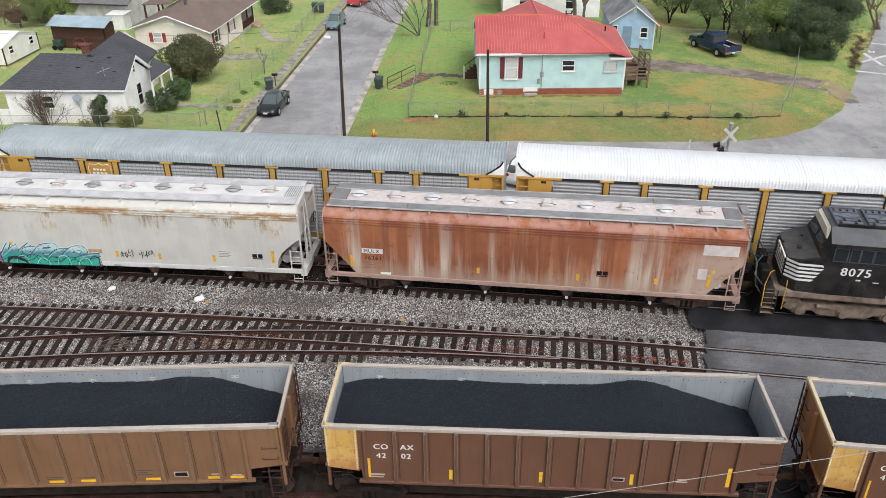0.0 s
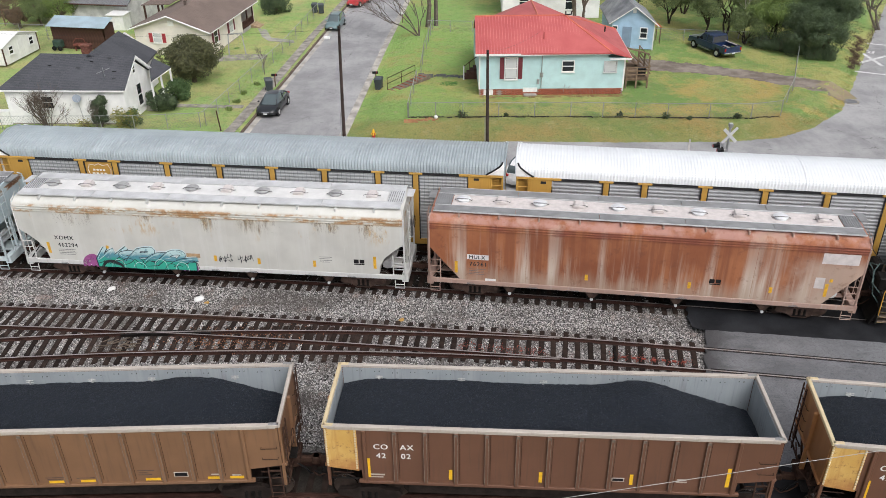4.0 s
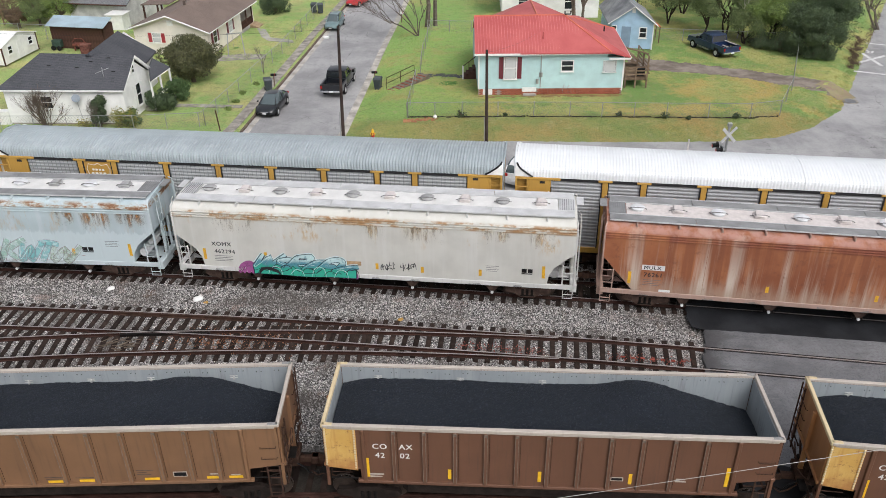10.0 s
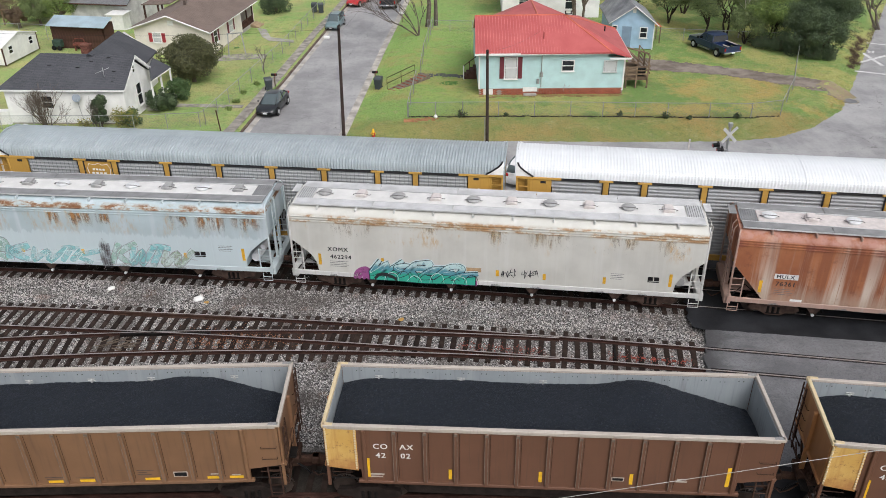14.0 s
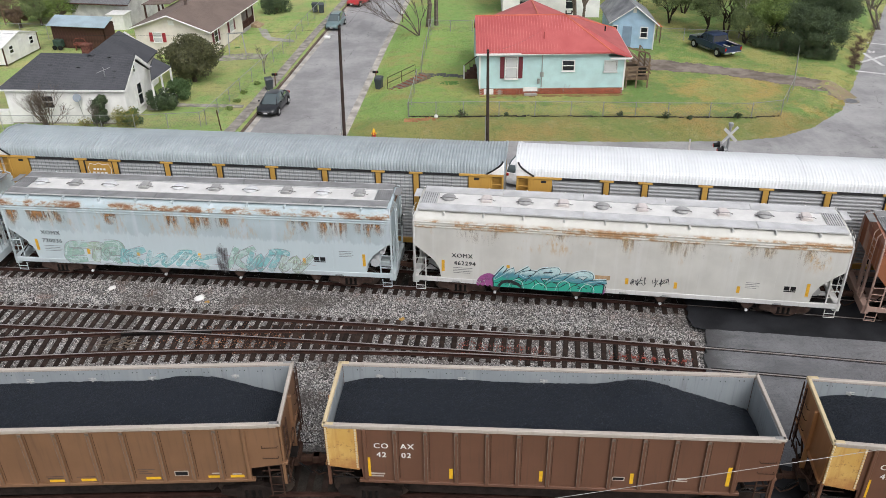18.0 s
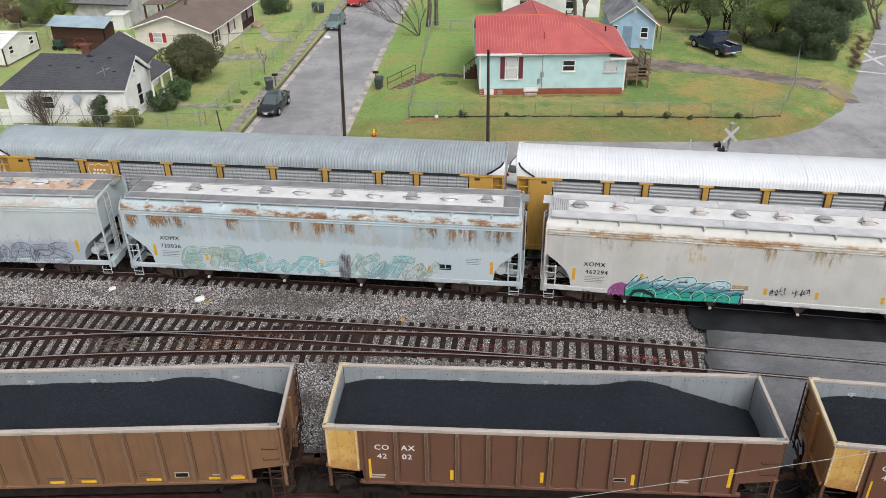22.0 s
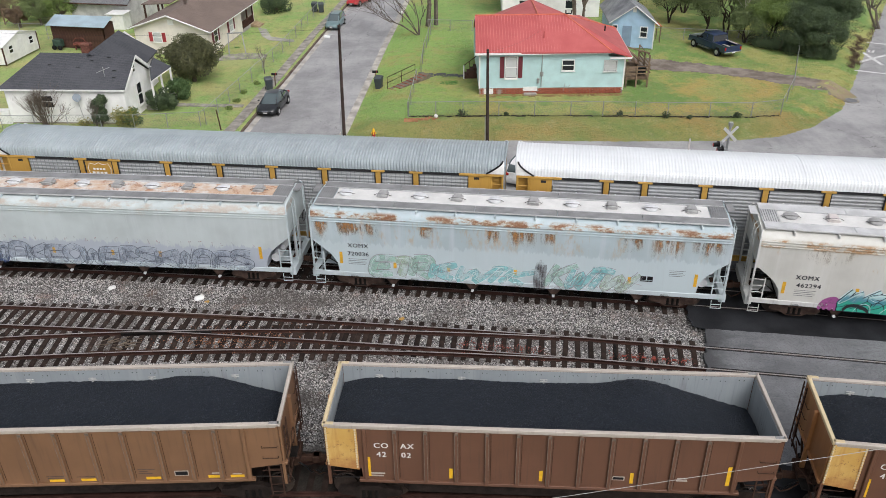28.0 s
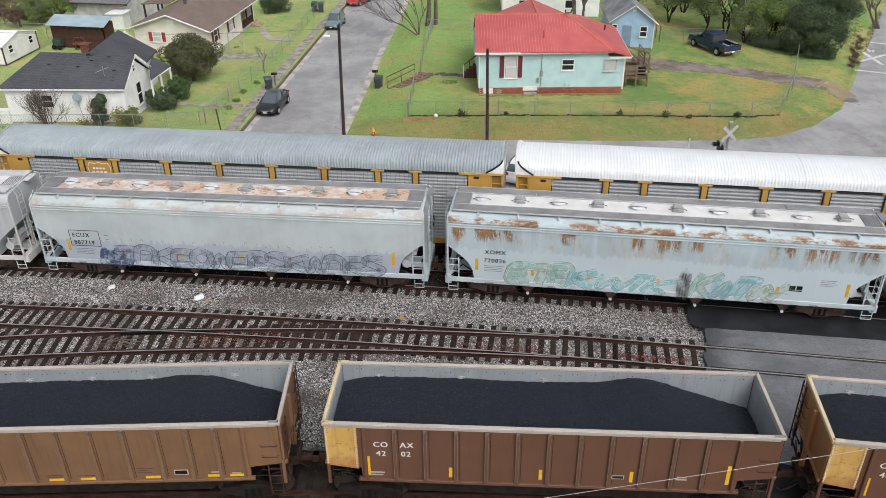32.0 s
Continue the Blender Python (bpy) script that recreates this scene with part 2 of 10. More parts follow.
c = n.mix(n.mathn("MULTIPLY", n.ramp(n.noise(60, 3, rough=.7), .45, .75), .4), c, (.17, .17, .17))
M["asphalt"] = n.done(c, .62, 0, .35, n.noise(90, 2), .012)
M["new_asphalt"] = plain("wet_dark_asphalt", (.023, .024, .027), .6, var=.45, scale=.7, grain=70, bump=.3)
n = Nodes("grey_crossing_asphalt")
c = n.mix(n.ramp(n.noise(.35, 6, rough=.65), .36, .64), (.13, .134, .142), (.215, .220, .230))
c = n.mix(n.mathn("MULTIPLY", n.ramp(n.noise(1.0, 6, n.stretched((.35, 1.3, 1)), .7, off=4), .52, .72), .6), c, (.07, .072, .077))
c = n.mix(n.mathn("MULTIPLY", n.ramp(n.noise(2.6, 6, rough=.7, off=8), .60, .72), .45), c, (.30, .305, .31))
c = n.mix(n.mathn("MULTIPLY", n.ramp(n.noise(9, 5, rough=.75, off=3), .48, .66), .5), c, (.075, .077, .08))
c = n.mix(n.mathn("MULTIPLY", n.ramp(n.noise(26, 3, rough=.7), .5, .68), .65), c, (.05, .05, .053))
tar = n.mathn("ADD", n.mathn("SUBTRACT", n.axis(0), n.mathn("MULTIPLY", n.axis(1), .29)), n.mathn("MULTIPLY", n.noise(1.2, 6, rough=.7, off=15), 1.6))
c = n.mix(n.mathn("MULTIPLY", n.ramp(tar, 5.3, 4.0), .8), c, (.036, .036, .038))
M["crossing_asphalt"] = n.done(c, .58, 0, .5, n.noise(45, 3), .02)


def lawn(name, fine):
    """Lawn colours: green and yellow-green patches, straw and bare spots; the gardens west of the street are lusher."""
    n = Nodes(name)
    a, b = n.noise(.10, 6, rough=.62), n.noise(.42, 6, off=11, rough=.65)
    east = n.ramp(n.axis(0), -14.0, -4.0)
    c = n.mix(n.ramp(a, .42, .54), (.215, .34, .095), (.45, .44, .145))
    c = n.mix(n.mathn("MULTIPLY", n.ramp(b, .48, .62), .85), c, (.195, .35, .085))
    dry = n.mathn("MULTIPLY", n.mathn("MULTIPLY", n.ramp(n.noise(.15, 7, off=23, rough=.7), .47, .58), n.ramp(n.axis(0), -3.0, 7.0)), n.ramp(n.mathn("ADD", n.axis(1), n.mathn("MULTIPLY", n.noise(.2, 4, off=2), 8.0)), 70.5, 66.0))
    c = n.mix(n.mathn("MULTIPLY", dry, .85), c, (.55, .40, .13))
    c = n.mix(n.mathn("MULTIPLY", n.mathn("SUBTRACT", 1.0, east), .65), c, n.mix(n.ramp(n.noise(.28, 6, off=51, rough=.68), .42, .60), (.37, .56, .17), (.55, .53, .23)))
    c = n.mix(n.mathn("MULTIPLY", n.ramp(n.noise(.6, 6, off=41, rough=.7), .52, .66), .6), c, (.22, .39, .10))
    yard = n.mathn("MULTIPLY", n.mathn("MULTIPLY", n.ramp(n.axis(0), 5.5, 2.0), n.ramp(n.mathn("ADD", n.axis(1), n.mathn("MULTIPLY", n.noise(.35, 4, off=6), 7.0)), 66.5, 70.0)), east)
    c = n.mix(n.mathn("MULTIPLY", yard, .7), c, (.25, .45, .12))
    c = n.mix(n.mathn("MULTIPLY", n.mathn("MULTIPLY", n.ramp(n.axis(0), 4.0, -1.0), east), .6), c, n.mix(n.ramp(n.noise(.26, 5, off=57, rough=.65), .50, .66), (.34, .53, .14), (.52, .43, .16)))
    verge = n.mathn("MULTIPLY", n.ramp(n.mathn("ADD", n.axis(1), n.mathn("MULTIPLY", n.noise(.5, 5, off=8), 2.0)), 56.6, 55.4), east)
    c = n.mix(n.mathn("MULTIPLY", verge, .62), c, n.mix(n.ramp(n.noise(.3, 5, off=37, rough=.65), .42, .60), (.20, .24, .07), (.33, .235, .085)))
    c = n.mix(n.mathn("MULTIPLY", n.ramp(n.noise(1.2, 6, off=31, rough=.74), .52, .66), .5), c, (.45, .40, .20))
    c = n.mix(n.mathn("MULTIPLY", n.ramp(n.noise(2.0, 6, off=17, rough=.78), .52, .66), .5), c, (.14, .195, .06))
    c = n.mix(n.mathn("MULTIPLY", n.ramp(n.noise(8, 5, rough=.78), .45, .66), fine), c, (.10, .135, .042))
    return n.done(c, .9, 0, 1.0, n.noise(14, 5, rough=.75), .12)


M["grass"] = lawn("lawn_grass", .55)
M["blades"] = lawn("grass_blades", .15)
M["gutter_pale"] = plain("sandy_worn_gutter_concrete", (.46, .43, .385), .85, var=.35, scale=.9, grain=20, bump=.2)
M["concrete"] = plain("pale_concrete", (.36, .345, .315), .85, var=.25, scale=.8, grain=25, bump=.2)
M["walkway"] = plain("grey_brown_walkway", (.31, .288, .255), .9, var=.4, scale=1.4, grain=25, bump=.2)
M["drive"] = plain("pale_gravel_drive", (.22, .18, .15), .95, var=.3, scale=.9, grain=14, bump=.5, col2=(.30, .26, .22))
M["tan_tag"] = plain("tan_tag_paint", (.46, .31, .17), .7, var=.25, scale=6)
M["seam"] = plain("dull_weld_seam", (.41, .395, .365), .7, var=.2, scale=4)
M["truck_brown"] = plain("dusty_brown_truck", (.095, .062, .050), .85, .1, var=.4, scale=3, grain=25)
M["dark_truck"] = plain("grimy_dark_truck", (.022, .016, .0135), .85, .1, var=.4, scale=3, grain=25)
M["dirt"] = plain("brown_dirt", (.17, .125, .09), .95, var=.3, scale=.8, grain=18, bump=.5, col2=(.10, .095, .085))
M["clay"] = plain("red_clay", (.36, .17, .085), .95, var=.3, scale=1.2, grain=18, bump=.5)
M["tie"] = plain("dark_creosoted_wood", (.030, .020, .016), .88, var=.35, scale=3, grain=22, bump=.5, vary=.45)
M["rail"] = plain("rusty_rail_side", (.055, .027, .021), .75, .2, var=.35, scale=2, grain=30)
M["railtop"] = plain("worn_rail_head", (.36, .33, .31), .42, .45, var=.2, scale=1.2, grain=40, bump=.05)
M["steel"] = plain("dark_oily_steel", (.014, .012, .011), .6, .3, var=.4, scale=3, grain=30)
M["rusty"] = plain("brown_rusted_steel", (.062, .034, .024), .8, .1, var=.4, scale=3, grain=30)
M["wheel"] = plain("wheel_steel", (.075, .055, .045), .55, .5, var=.3, scale=4, grain=30)
M["rim_shine"] = plain("polished_tread", (.55, .54, .52), .25, 1.0, var=.1)
M["yellow"] = plain("yellow_stripe", (.80, .47, .02), .5, var=.12, scale=6, grain=40)
M["white"] = plain("white_paint", (.78, .78, .76), .5, var=.08, scale=2, grain=30)
M["black"] = plain("black_paint", (.012, .012, .013), .4, var=.25, scale=2, grain=30)
M["red"] = plain("red_paint", (.45, .03, .025), .4, var=.2, scale=3)
M["grating"] = plain("grey_walkway_grating", (.25, .255, .26), .6, .35, var=.2, scale=1.5, grain=30)
M["dark_grating"] = plain("dark_walkway_grating", (.255, .258, .26), .65, .1, var=.2, scale=1.5, grain=30)
M["galv"] = plain("galvanised_wire", (.40, .41, .41), .5, .6, var=.15)
M["soil"] = plain("coal_dusted_soil", (.020, .017, .015), .95, var=.45, scale=1.5, grain=18, bump=.8, col2=(.05, .044, .036), dist=.04)
M["kerb_stone"] = plain("worn_brown_kerb", (.17, .13, .10), .9, var=.3, scale=2, grain=20, bump=.3)
M["straw"] = plain("dry_straw_grass", (.28, .19, .085), .95, var=.3, scale=1.5, grain=14, bump=.5)
M["lush"] = plain("lush_green_grass", (.125, .25, .06), .9, var=.35, scale=2.5, grain=14, bump=.5)
M["marking"] = plain("worn_white_road_paint", (.66, .66, .65), .7, var=.2, scale=3, grain=14)
M["cable"] = plain("pale_grey_cable", (.42, .41, .39), .6, var=.1)
M["clay_brick"] = plain("mossy_brick_step", (.20, .165, .13), .9, var=.3, scale=3)
M["glass"] = None
n = Nodes("window_glass")
n.b.inputs["Base Color"].default_value = (.02, .024, .028, 1)
n.b.inputs["Roughness"].default_value = .06
M["glass"] = n.m

# ---- plan: the tracks as curves y(x), rail tops at z = 0 ----
T1 = np.polyfit((-20.66, -12.56, -6.25, .35, 6.4, 9.9, 15.7), (31.13, 30.40, 29.68, 28.83, 27.9, 27.4, 26.45), 2)
CURVES = {
    "hopper": (-.00107, -.1378, 33.69),
    "lead": tuple(T1),
    "coal": (-.0026, -.049, 20.56),
    "rack": (-.00043, -.1375, 37.19),
}


def along(curve, x):
    a, b, c = CURVES[curve]
    return a * x * x + b * x + c


def siding(x):
    return along("lead", x) - .0026 * min(0.0, x - 11.0) ** 2


def slope(curve, x):
    a, b, c = CURVES[curve]
    return 2 * a * x + b


ARC_X = np.linspace(-140, 140, 28001)
ARC = {}
for key in CURVES:
    g = slope(key, ARC_X)
    s = np.concatenate([[0], np.cumsum(np.sqrt(1 + ((g[1:] + g[:-1]) / 2) ** 2) * .01)])
    ARC[key] = s - np.interp(0, ARC_X, s)


def on_track(curve, s):
    x = float(np.interp(s, ARC[curve], ARC_X))
    return Vector((x, along(curve, x), 0))


def car_pose(curve, s, reach):
    """The pose of a car whose trucks stand reach metres before and behind s."""
    a, b = on_track(curve, s - reach), on_track(curve, s + reach)
    d = b - a
    mid = (a + b) / 2
    return pose(mid.x, mid.y, 0, 0, 0, math.degrees(math.atan2(d.y, d.x)))


def crossing_edge(y):
    """The left edge of the level crossing's paving."""
    return 10.9 + .29 * (y - 26.6)


# ---- ground ----
def sheet(name, outline, z, material, label, category, thick=.03):
    ob = part(name, Geo().slab(outline, z - thick, z), material)
    return tagged(ob, label, category, kind="structure")


def smooth01(q):
    q = min(1.0, max(0.0, q))
    return q * q * (3 - 2 * q)


def ground_height(x, y):
    """The corner lot stands half a metre above the streets."""
    if y < 42:
        return -.60
    street = x - (-6.4 + .079 * (y - 53.5))
    d = min(y - 51.6, street, -.617 * (x - 23.2) + .787 * (y - 51.6), -.864 * (x - 29.7) + .504 * (y - 56.7))
    return .5 * smooth01((d - .3) / 1.6)


xs = [-2500, -900, -400, -200, -120, -90, -70, -55, -45, -38, -30, -24, -20, -17, -15, -13, -11, -9] + [-8 + i for i in range(60)] + [56, 62, 70, 90, 120, 200, 400, 900, 2500]
ys = [-400, -100, 0, 38, 41.6, 43.2, 46, 49] + [50 + i for i in range(51)] + [105, 112, 125, 145, 170, 230, 400, 900, 2800]
geo = Geo()
geo.v = [(x, y, ground_height(x, y)) for y in ys for x in xs]
geo.f = [(j * len(xs) + i, j * len(xs) + i + 1, (j + 1) * len(xs) + i + 1, (j + 1) * len(xs) + i) for j in range(len(ys) - 1) for i in range(len(xs) - 1)]
tagged(part("ground", geo, M["grass"], smooth=80), "green and straw-brown winter grass lawn", "ground", kind="structure")


def ground_at(x, y):
    """Height of the ground sheet between its grid points."""
    i, j = math.floor(x), math.floor(y)
    u, v = x - i, y - j
    q = [ground_height(i + p, j + r) for r in (0, 1) for p in (0, 1)]
    return (q[0] * (1 - u) + q[1] * u) * (1 - v) + (q[2] * (1 - u) + q[3] * u) * v


def inside(p, outline):
    x, y = p
    hit = False
    for (x0, y0), (x1, y1) in zip(outline, outline[1:] + outline[:1]):
        if (y0 > y) != (y1 > y) and x < (x1 - x0) * (y - y0) / (y1 - y0) + x0:
            hit = not hit
    return hit


def draped(name, outline, material, label, category, lift=.02, cell=.25, ragged=.25):
    """A patch of soil or paving that follows the ground, with a ragged edge."""
    x0, x1 = min(q[0] for q in outline), max(q[0] for q in outline)
    y0, y1 = min(q[1] for q in outline), max(q[1] for q in outline)
    g, ids = Geo(), {}
    for i in range(int((x1 - x0) / cell) + 2):
        for j in range(int((y1 - y0) / cell) + 2):
            x, y = x0 + i * cell, y0 + j * cell
            w = noise.noise((x * 1.7, y * 1.7, 4)) * ragged
            if inside((x + w + cell / 2, y + w + cell / 2), outline):
                f = []
                for p, q in ((0, 0), (1, 0), (1, 1), (0, 1)):
                    k = (i + p, j + q)
                    if k not in ids:
                        ids[k] = len(g.v)
                        px, py = x0 + k[0] * cell, y0 + k[1] * cell
                        g.v.append((px + .06 * noise.noise((px * 5, py * 5, 1)), py + .06 * noise.noise((px * 5, py * 5, 2)), ground_at(px, py) + lift))
                    f.append(ids[k])
                g.f.append(tuple(f))
    return tagged(part(name, g, material, smooth=80), label, category, kind="structure")


def bed_height(x, y):
    d = min(abs(y - along(k, x)) for k in CURVES)
    if x < 11:
        d = min(d, abs(y - siding(x)))
    k = min(1.0, max(0.0, (d - 1.55) / 1.1))
    k = k * k * (3 - 2 * k)
    return -.20 - .17 * k + .02 * noise.noise((x * 1.3, y * 1.3, 0))


gx = np.concatenate([np.linspace(-150, -31, 30), np.linspace(-30, 30, 151), np.linspace(31, 150, 30)])
gy = np.concatenate([np.linspace(8, 16, 5), np.linspace(16.4, 42.4, 88)])
geo = Geo()
geo.v = [(x, y, bed_height(x, y)) for y in gy for x in gx]
w = len(gx)
geo.f = [(j * w + i, j * w + i + 1, (j + 1) * w + i + 1, (j + 1) * w + i) for j in range(len(gy) - 1) for i in range(w - 1)]
tagged(part("ballast_bed", geo, M["ballast"], smooth=60), "grey crushed-stone ballast bed of the rail yard", "ballast", kind="structure")

# loose ballast stones in the open strips
rng = np.random.default_rng(4)
OCT_V = np.array([(1, 0, 0), (-1, 0, 0), (0, 1, 0), (0, -1, 0), (0, 0, 1), (0, 0, -1)], float)
OCT_F = np.array([(0, 2, 4), (2, 1, 4), (1, 3, 4), (3, 0, 4), (2, 0, 5), (1, 2, 5), (3, 1, 5), (0, 3, 5)])


def pebbles(name, places, size, material, label, category, parent=None):
    k = len(places)
    sc = rng.uniform(.55, 1.25, (k, 1, 1)) * size * rng.uniform(.6, 1.15, (k, 1, 3))
    v = OCT_V[None] * sc * rng.uniform(.75, 1.2, (k, 6, 1))
    an = rng.uniform(0, 6.28, k)
    tl = rng.uniform(-.7, .7, k)
    ct, st = np.cos(tl)[:, None], np.sin(tl)[:, None]
    v = np.stack([v[..., 0] * ct - v[..., 2] * st, v[..., 1], v[..., 0] * st + v[..., 2] * ct], -1)
    ca, sa = np.cos(an)[:, None], np.sin(an)[:, None]
    v = np.stack([v[..., 0] * ca - v[..., 1] * sa, v[..., 0] * sa + v[..., 1] * ca, v[..., 2]], -1)
    v += np.asarray(places)[:, None, :]
    f = OCT_F[None] + 6 * np.arange(k)[:, None, None]
    me = bpy.data.meshes.new(name)
    me.vertices.add(k * 6)
    me.vertices.foreach_set("co", v.reshape(-1))
    me.loops.add(k * 24)
    me.polygons.add(k * 8)
    me.loops.foreach_set("vertex_index", f.reshape(-1).astype(np.int32))
    me.polygons.foreach_set("loop_start", np.arange(0, k * 24, 3, dtype=np.int32))
    me.update(calc_edges=True)
    me.materials.append(None)
    ob = part(name, me, material, parent)
    return ob if parent else tagged(ob, label, category, kind="stuff")


spots = []
while len(spots) < 115000:
    x, y = rng.uniform(-25, 13.2), rng.uniform(22.3, 36.5)
    if x > crossing_edge(y) + .1 + .15 * math.sin(y * 5):
        continue
    main = abs(y - along("hopper", x))
    if main < .9 and rng.uniform() < .6:
        continue
    near_ties = min(main, abs(y - along("lead", x)), abs(y - siding(x)) if x < -2.5 else 9) < 1.42
    spots.append((x, y, bed_height(x, y) + (rng.uniform(-.025, .005) if near_ties else rng.uniform(-.01, .03))))
pebbles("ballast_stones", spots, .038, M["stone"], "loose grey crushed stones between the tracks", "stones")


M["red_stone"] = plain("red_stained_stone", (.27, .085, .065), .9, var=.4, scale=5)
M["rust_stone"] = plain("rust_stained_stone", (.28, .13, .07), .9, var=.4, scale=5)
spots = []
for k in range(600):
    x = rng.uniform(.5, 4.4) if k % 3 else rng.uniform(7.0, 10.6)
    off = rng.normal(0, .16) + (.75, -.75, -.2)[k % 3 if x < 5 else 2]
    spots.append((x, along("lead", x) + off, -.155 + rng.uniform(-.01, .03)))
pebbles("stained_stones", spots, .034, M["red_stone"], "red paint-stained ballast beside the rails", "stones")
spots = [(x, siding(x) + o, -.16 + q) for x, o, q in zip(rng.normal(-9.3, 1.6, 700), rng.normal(.2, .5, 700), rng.uniform(-.01, .03, 700))]
pebbles("rusty_stones", spots, .036, M["rust_stone"], "rust-stained ballast at the turnout", "stones")


# ---- tracks ----
def sweep(fn, x0, x1, prof, off, step=1.0):
    """A section prof (across, up) swept along y = fn(x), off metres to its side."""
    rings = []
    k = max(2, int((x1 - x0) / step))
    for i in range(k + 1):
        x = x0 + (x1 - x0) * i / k
        d = (fn(x + .05) - fn(x - .05)) / .1
        nx, ny = -d / math.hypot(1, d), 1 / math.hypot(1, d)
        rings.append([(x + nx * (off + a), fn(x) + ny * (off + a), z) for a, z in prof])
    return Geo().loft(rings)


RAIL = [(-.07, -.17), (.07, -.17), (.07, -.15), (.012, -.13), (.012, -.05), (.036, -.04), (.036, -.004), (-.036, -.004), (-.036, -.04), (-.012, -.05), (-.012, -.13), (-.07, -.15)]
HEAD = [(-.034, -.006), (.034, -.006), (.026, .0), (-.026, .0)]


def tie_mesh():
    return Geo().box(-.115, .115, -1.3, 1.3, -.18, 0, .02)


def track(fn, x0, x1, label, tie_from, tie_to, long_from=None, long_to=None, long=2.6, skip=None, head=None):
    base = thing("railway_track", label, "railway track")
    for off in (-.753, .753):
        r = part("rail", sweep(fn, x0, x1, RAIL, off), M["rail"], base)
        part("rail_head", sweep(fn, x0, x1, HEAD, off), head or M["railtop"], r, "worn shiny rail head" if not head else "dark brown rail head")
    x, i = tie_from, 0
    rr = random.Random(int(fn(0) * 100))
    while x < tie_to:
        d = (fn(x + .05) - fn(x - .05)) / .1
        if not (skip and skip(x, fn(x))):
            sh = rr.uniform(-.06, .06)
            ob = part("tie", kept("tie", tie_mesh), M["tie"], base, at=pose(x - d * sh, fn(x) + sh, -.145 + rr.uniform(-.014, .008), rr.uniform(-.4, .4), rr.uniform(-1, 1), math.degrees(math.atan(d)) + rr.uniform(-1.6, 1.6)))
            if (x, i) and rr.random() < .5:
                ob.scale = (1, rr.uniform(.97, 1.05), 1)
        x += .53 + rr.uniform(-.03, .03)
        i += 1
    return base


paved = lambda x, y: x > crossing_edge(y) - .1
track(lambda x: along("hopper", x), -90, 70, "rusty main track with dark wooden ties under the moving train", -25, 16, skip=paved)
track(lambda x: along("lead", x), -90, 70, "empty rusty track with wooden ties in grey ballast", -25, 16, skip=paved)
track(siding, -70, 5.0, "diverging turnout track merging into the main track", -24, -3.2)
track(lambda x: along("coal", x), -70, 60, "track under the parked coal train", -8, 12, head=M["rail"])
track(lambda x: along("rack", x), -90, 70, "track under the parked auto carriers", -25, 22, skip=paved)

# turnout: frog casting, guard rails, point rods
turnout = thing("turnout_frog", "rusty steel turnout frog with guard rails", "rail frog")
part("guard_rail", sweep(lambda x: siding(x), -15.5, -7.5, RAIL, -.66), M["rusty"], turnout)
part("guard_rail", sweep(lambda x: along("lead", x), -15.5, -9, RAIL, .66), M["rusty"], turnout)
part("frog", sweep(lambda x: siding(x), -14.5, -10.5, [(-.13, -.16), (.13, -.16), (.13, -.02), (-.13, -.02)], .753), M["steel"], turnout)
stand = thing("switch_rods", "red-stained switch rods and tie plates between the rails", "switch rods", at=pose(8.2, along("lead", 8.2), -.12, 0, 0, -8.5))
M["redrust"] = plain("red_marked_steel", (.30, .07, .05), .8, var=.35, scale=5)
for k in range(7):
    part("rod", Geo().box(-.6 + k * .42, -.42 + k * .42, -.28 - .03 * (k % 2), -.2, 0, .05, .01), M["redrust"], stand)
part("rod", Geo().box(-.9, -.8, -.5, .5, 0, .06, .01), M["steel"], stand)

# coal dust and soil under the coal train
prof = [(-1.9, -.24), (-1.0, -.178), (1.0, -.178), (1.95, -.24)]
soil = sweep(lambda x: along("coal", x), -60, 30, prof[::-1] + [(-1.9, -.3), (1.95, -.3)], 0.0, .4)
soil.v = [(x + .0, y + .25 * noise.noise((x * .9, y, 5)), z + .012 * noise.noise((x * 3, y * 3, 1))) for x, y, z in soil.v]
tagged(part("coal_soil", soil, M["soil"]), "dark coal-dusted soil under the coal train", "soil", kind="structure")
# dirty soil strip whose dark colour also paints the shade under the moving train
soil = sweep(lambda x: along("hopper", x), -60, 12.5, [(.95, -.215), (.6, -.185), (-.6, -.185), (-.95, -.215), (-.95, -.25), (.95, -.25)], 0.0, .3)
soil.v = [(x, y + .22 * noise.noise((x * 1.3, y, 8)), z + .014 * noise.noise((x * 4, y * 4, 1))) for x, y, z in soil.v]
tagged(part("track_soil", soil, M["soil"]), "dirty dark soil and painted under-train shade between the main track's rails", "soil", kind="structure")
for key, x0 in (("lead", 11.2), ("hopper", 12.3)):
    for off in (-.66, .66, -.83, .83):
        tagged(part("flangeway", sweep(lambda x: along(key, x), x0, 60, [(-.03, -.02), (.03, -.02), (.03, -.008), (-.03, -.008)], off), M["black"]), "dark flangeway gap beside the crossing rail", "flangeway", kind="structure")

# ---- paving ----
def ragged(a, b, k, amp, seed):
    """Points from a to b, a little off the line."""
    r = random.Random(seed)
    return [(a[0] + (b[0] - a[0]) * i / k + r.uniform(-amp, amp), a[1] + (b[1] - a[1]) * i / k + r.uniform(-amp, amp)) for i in range(k + 1)]


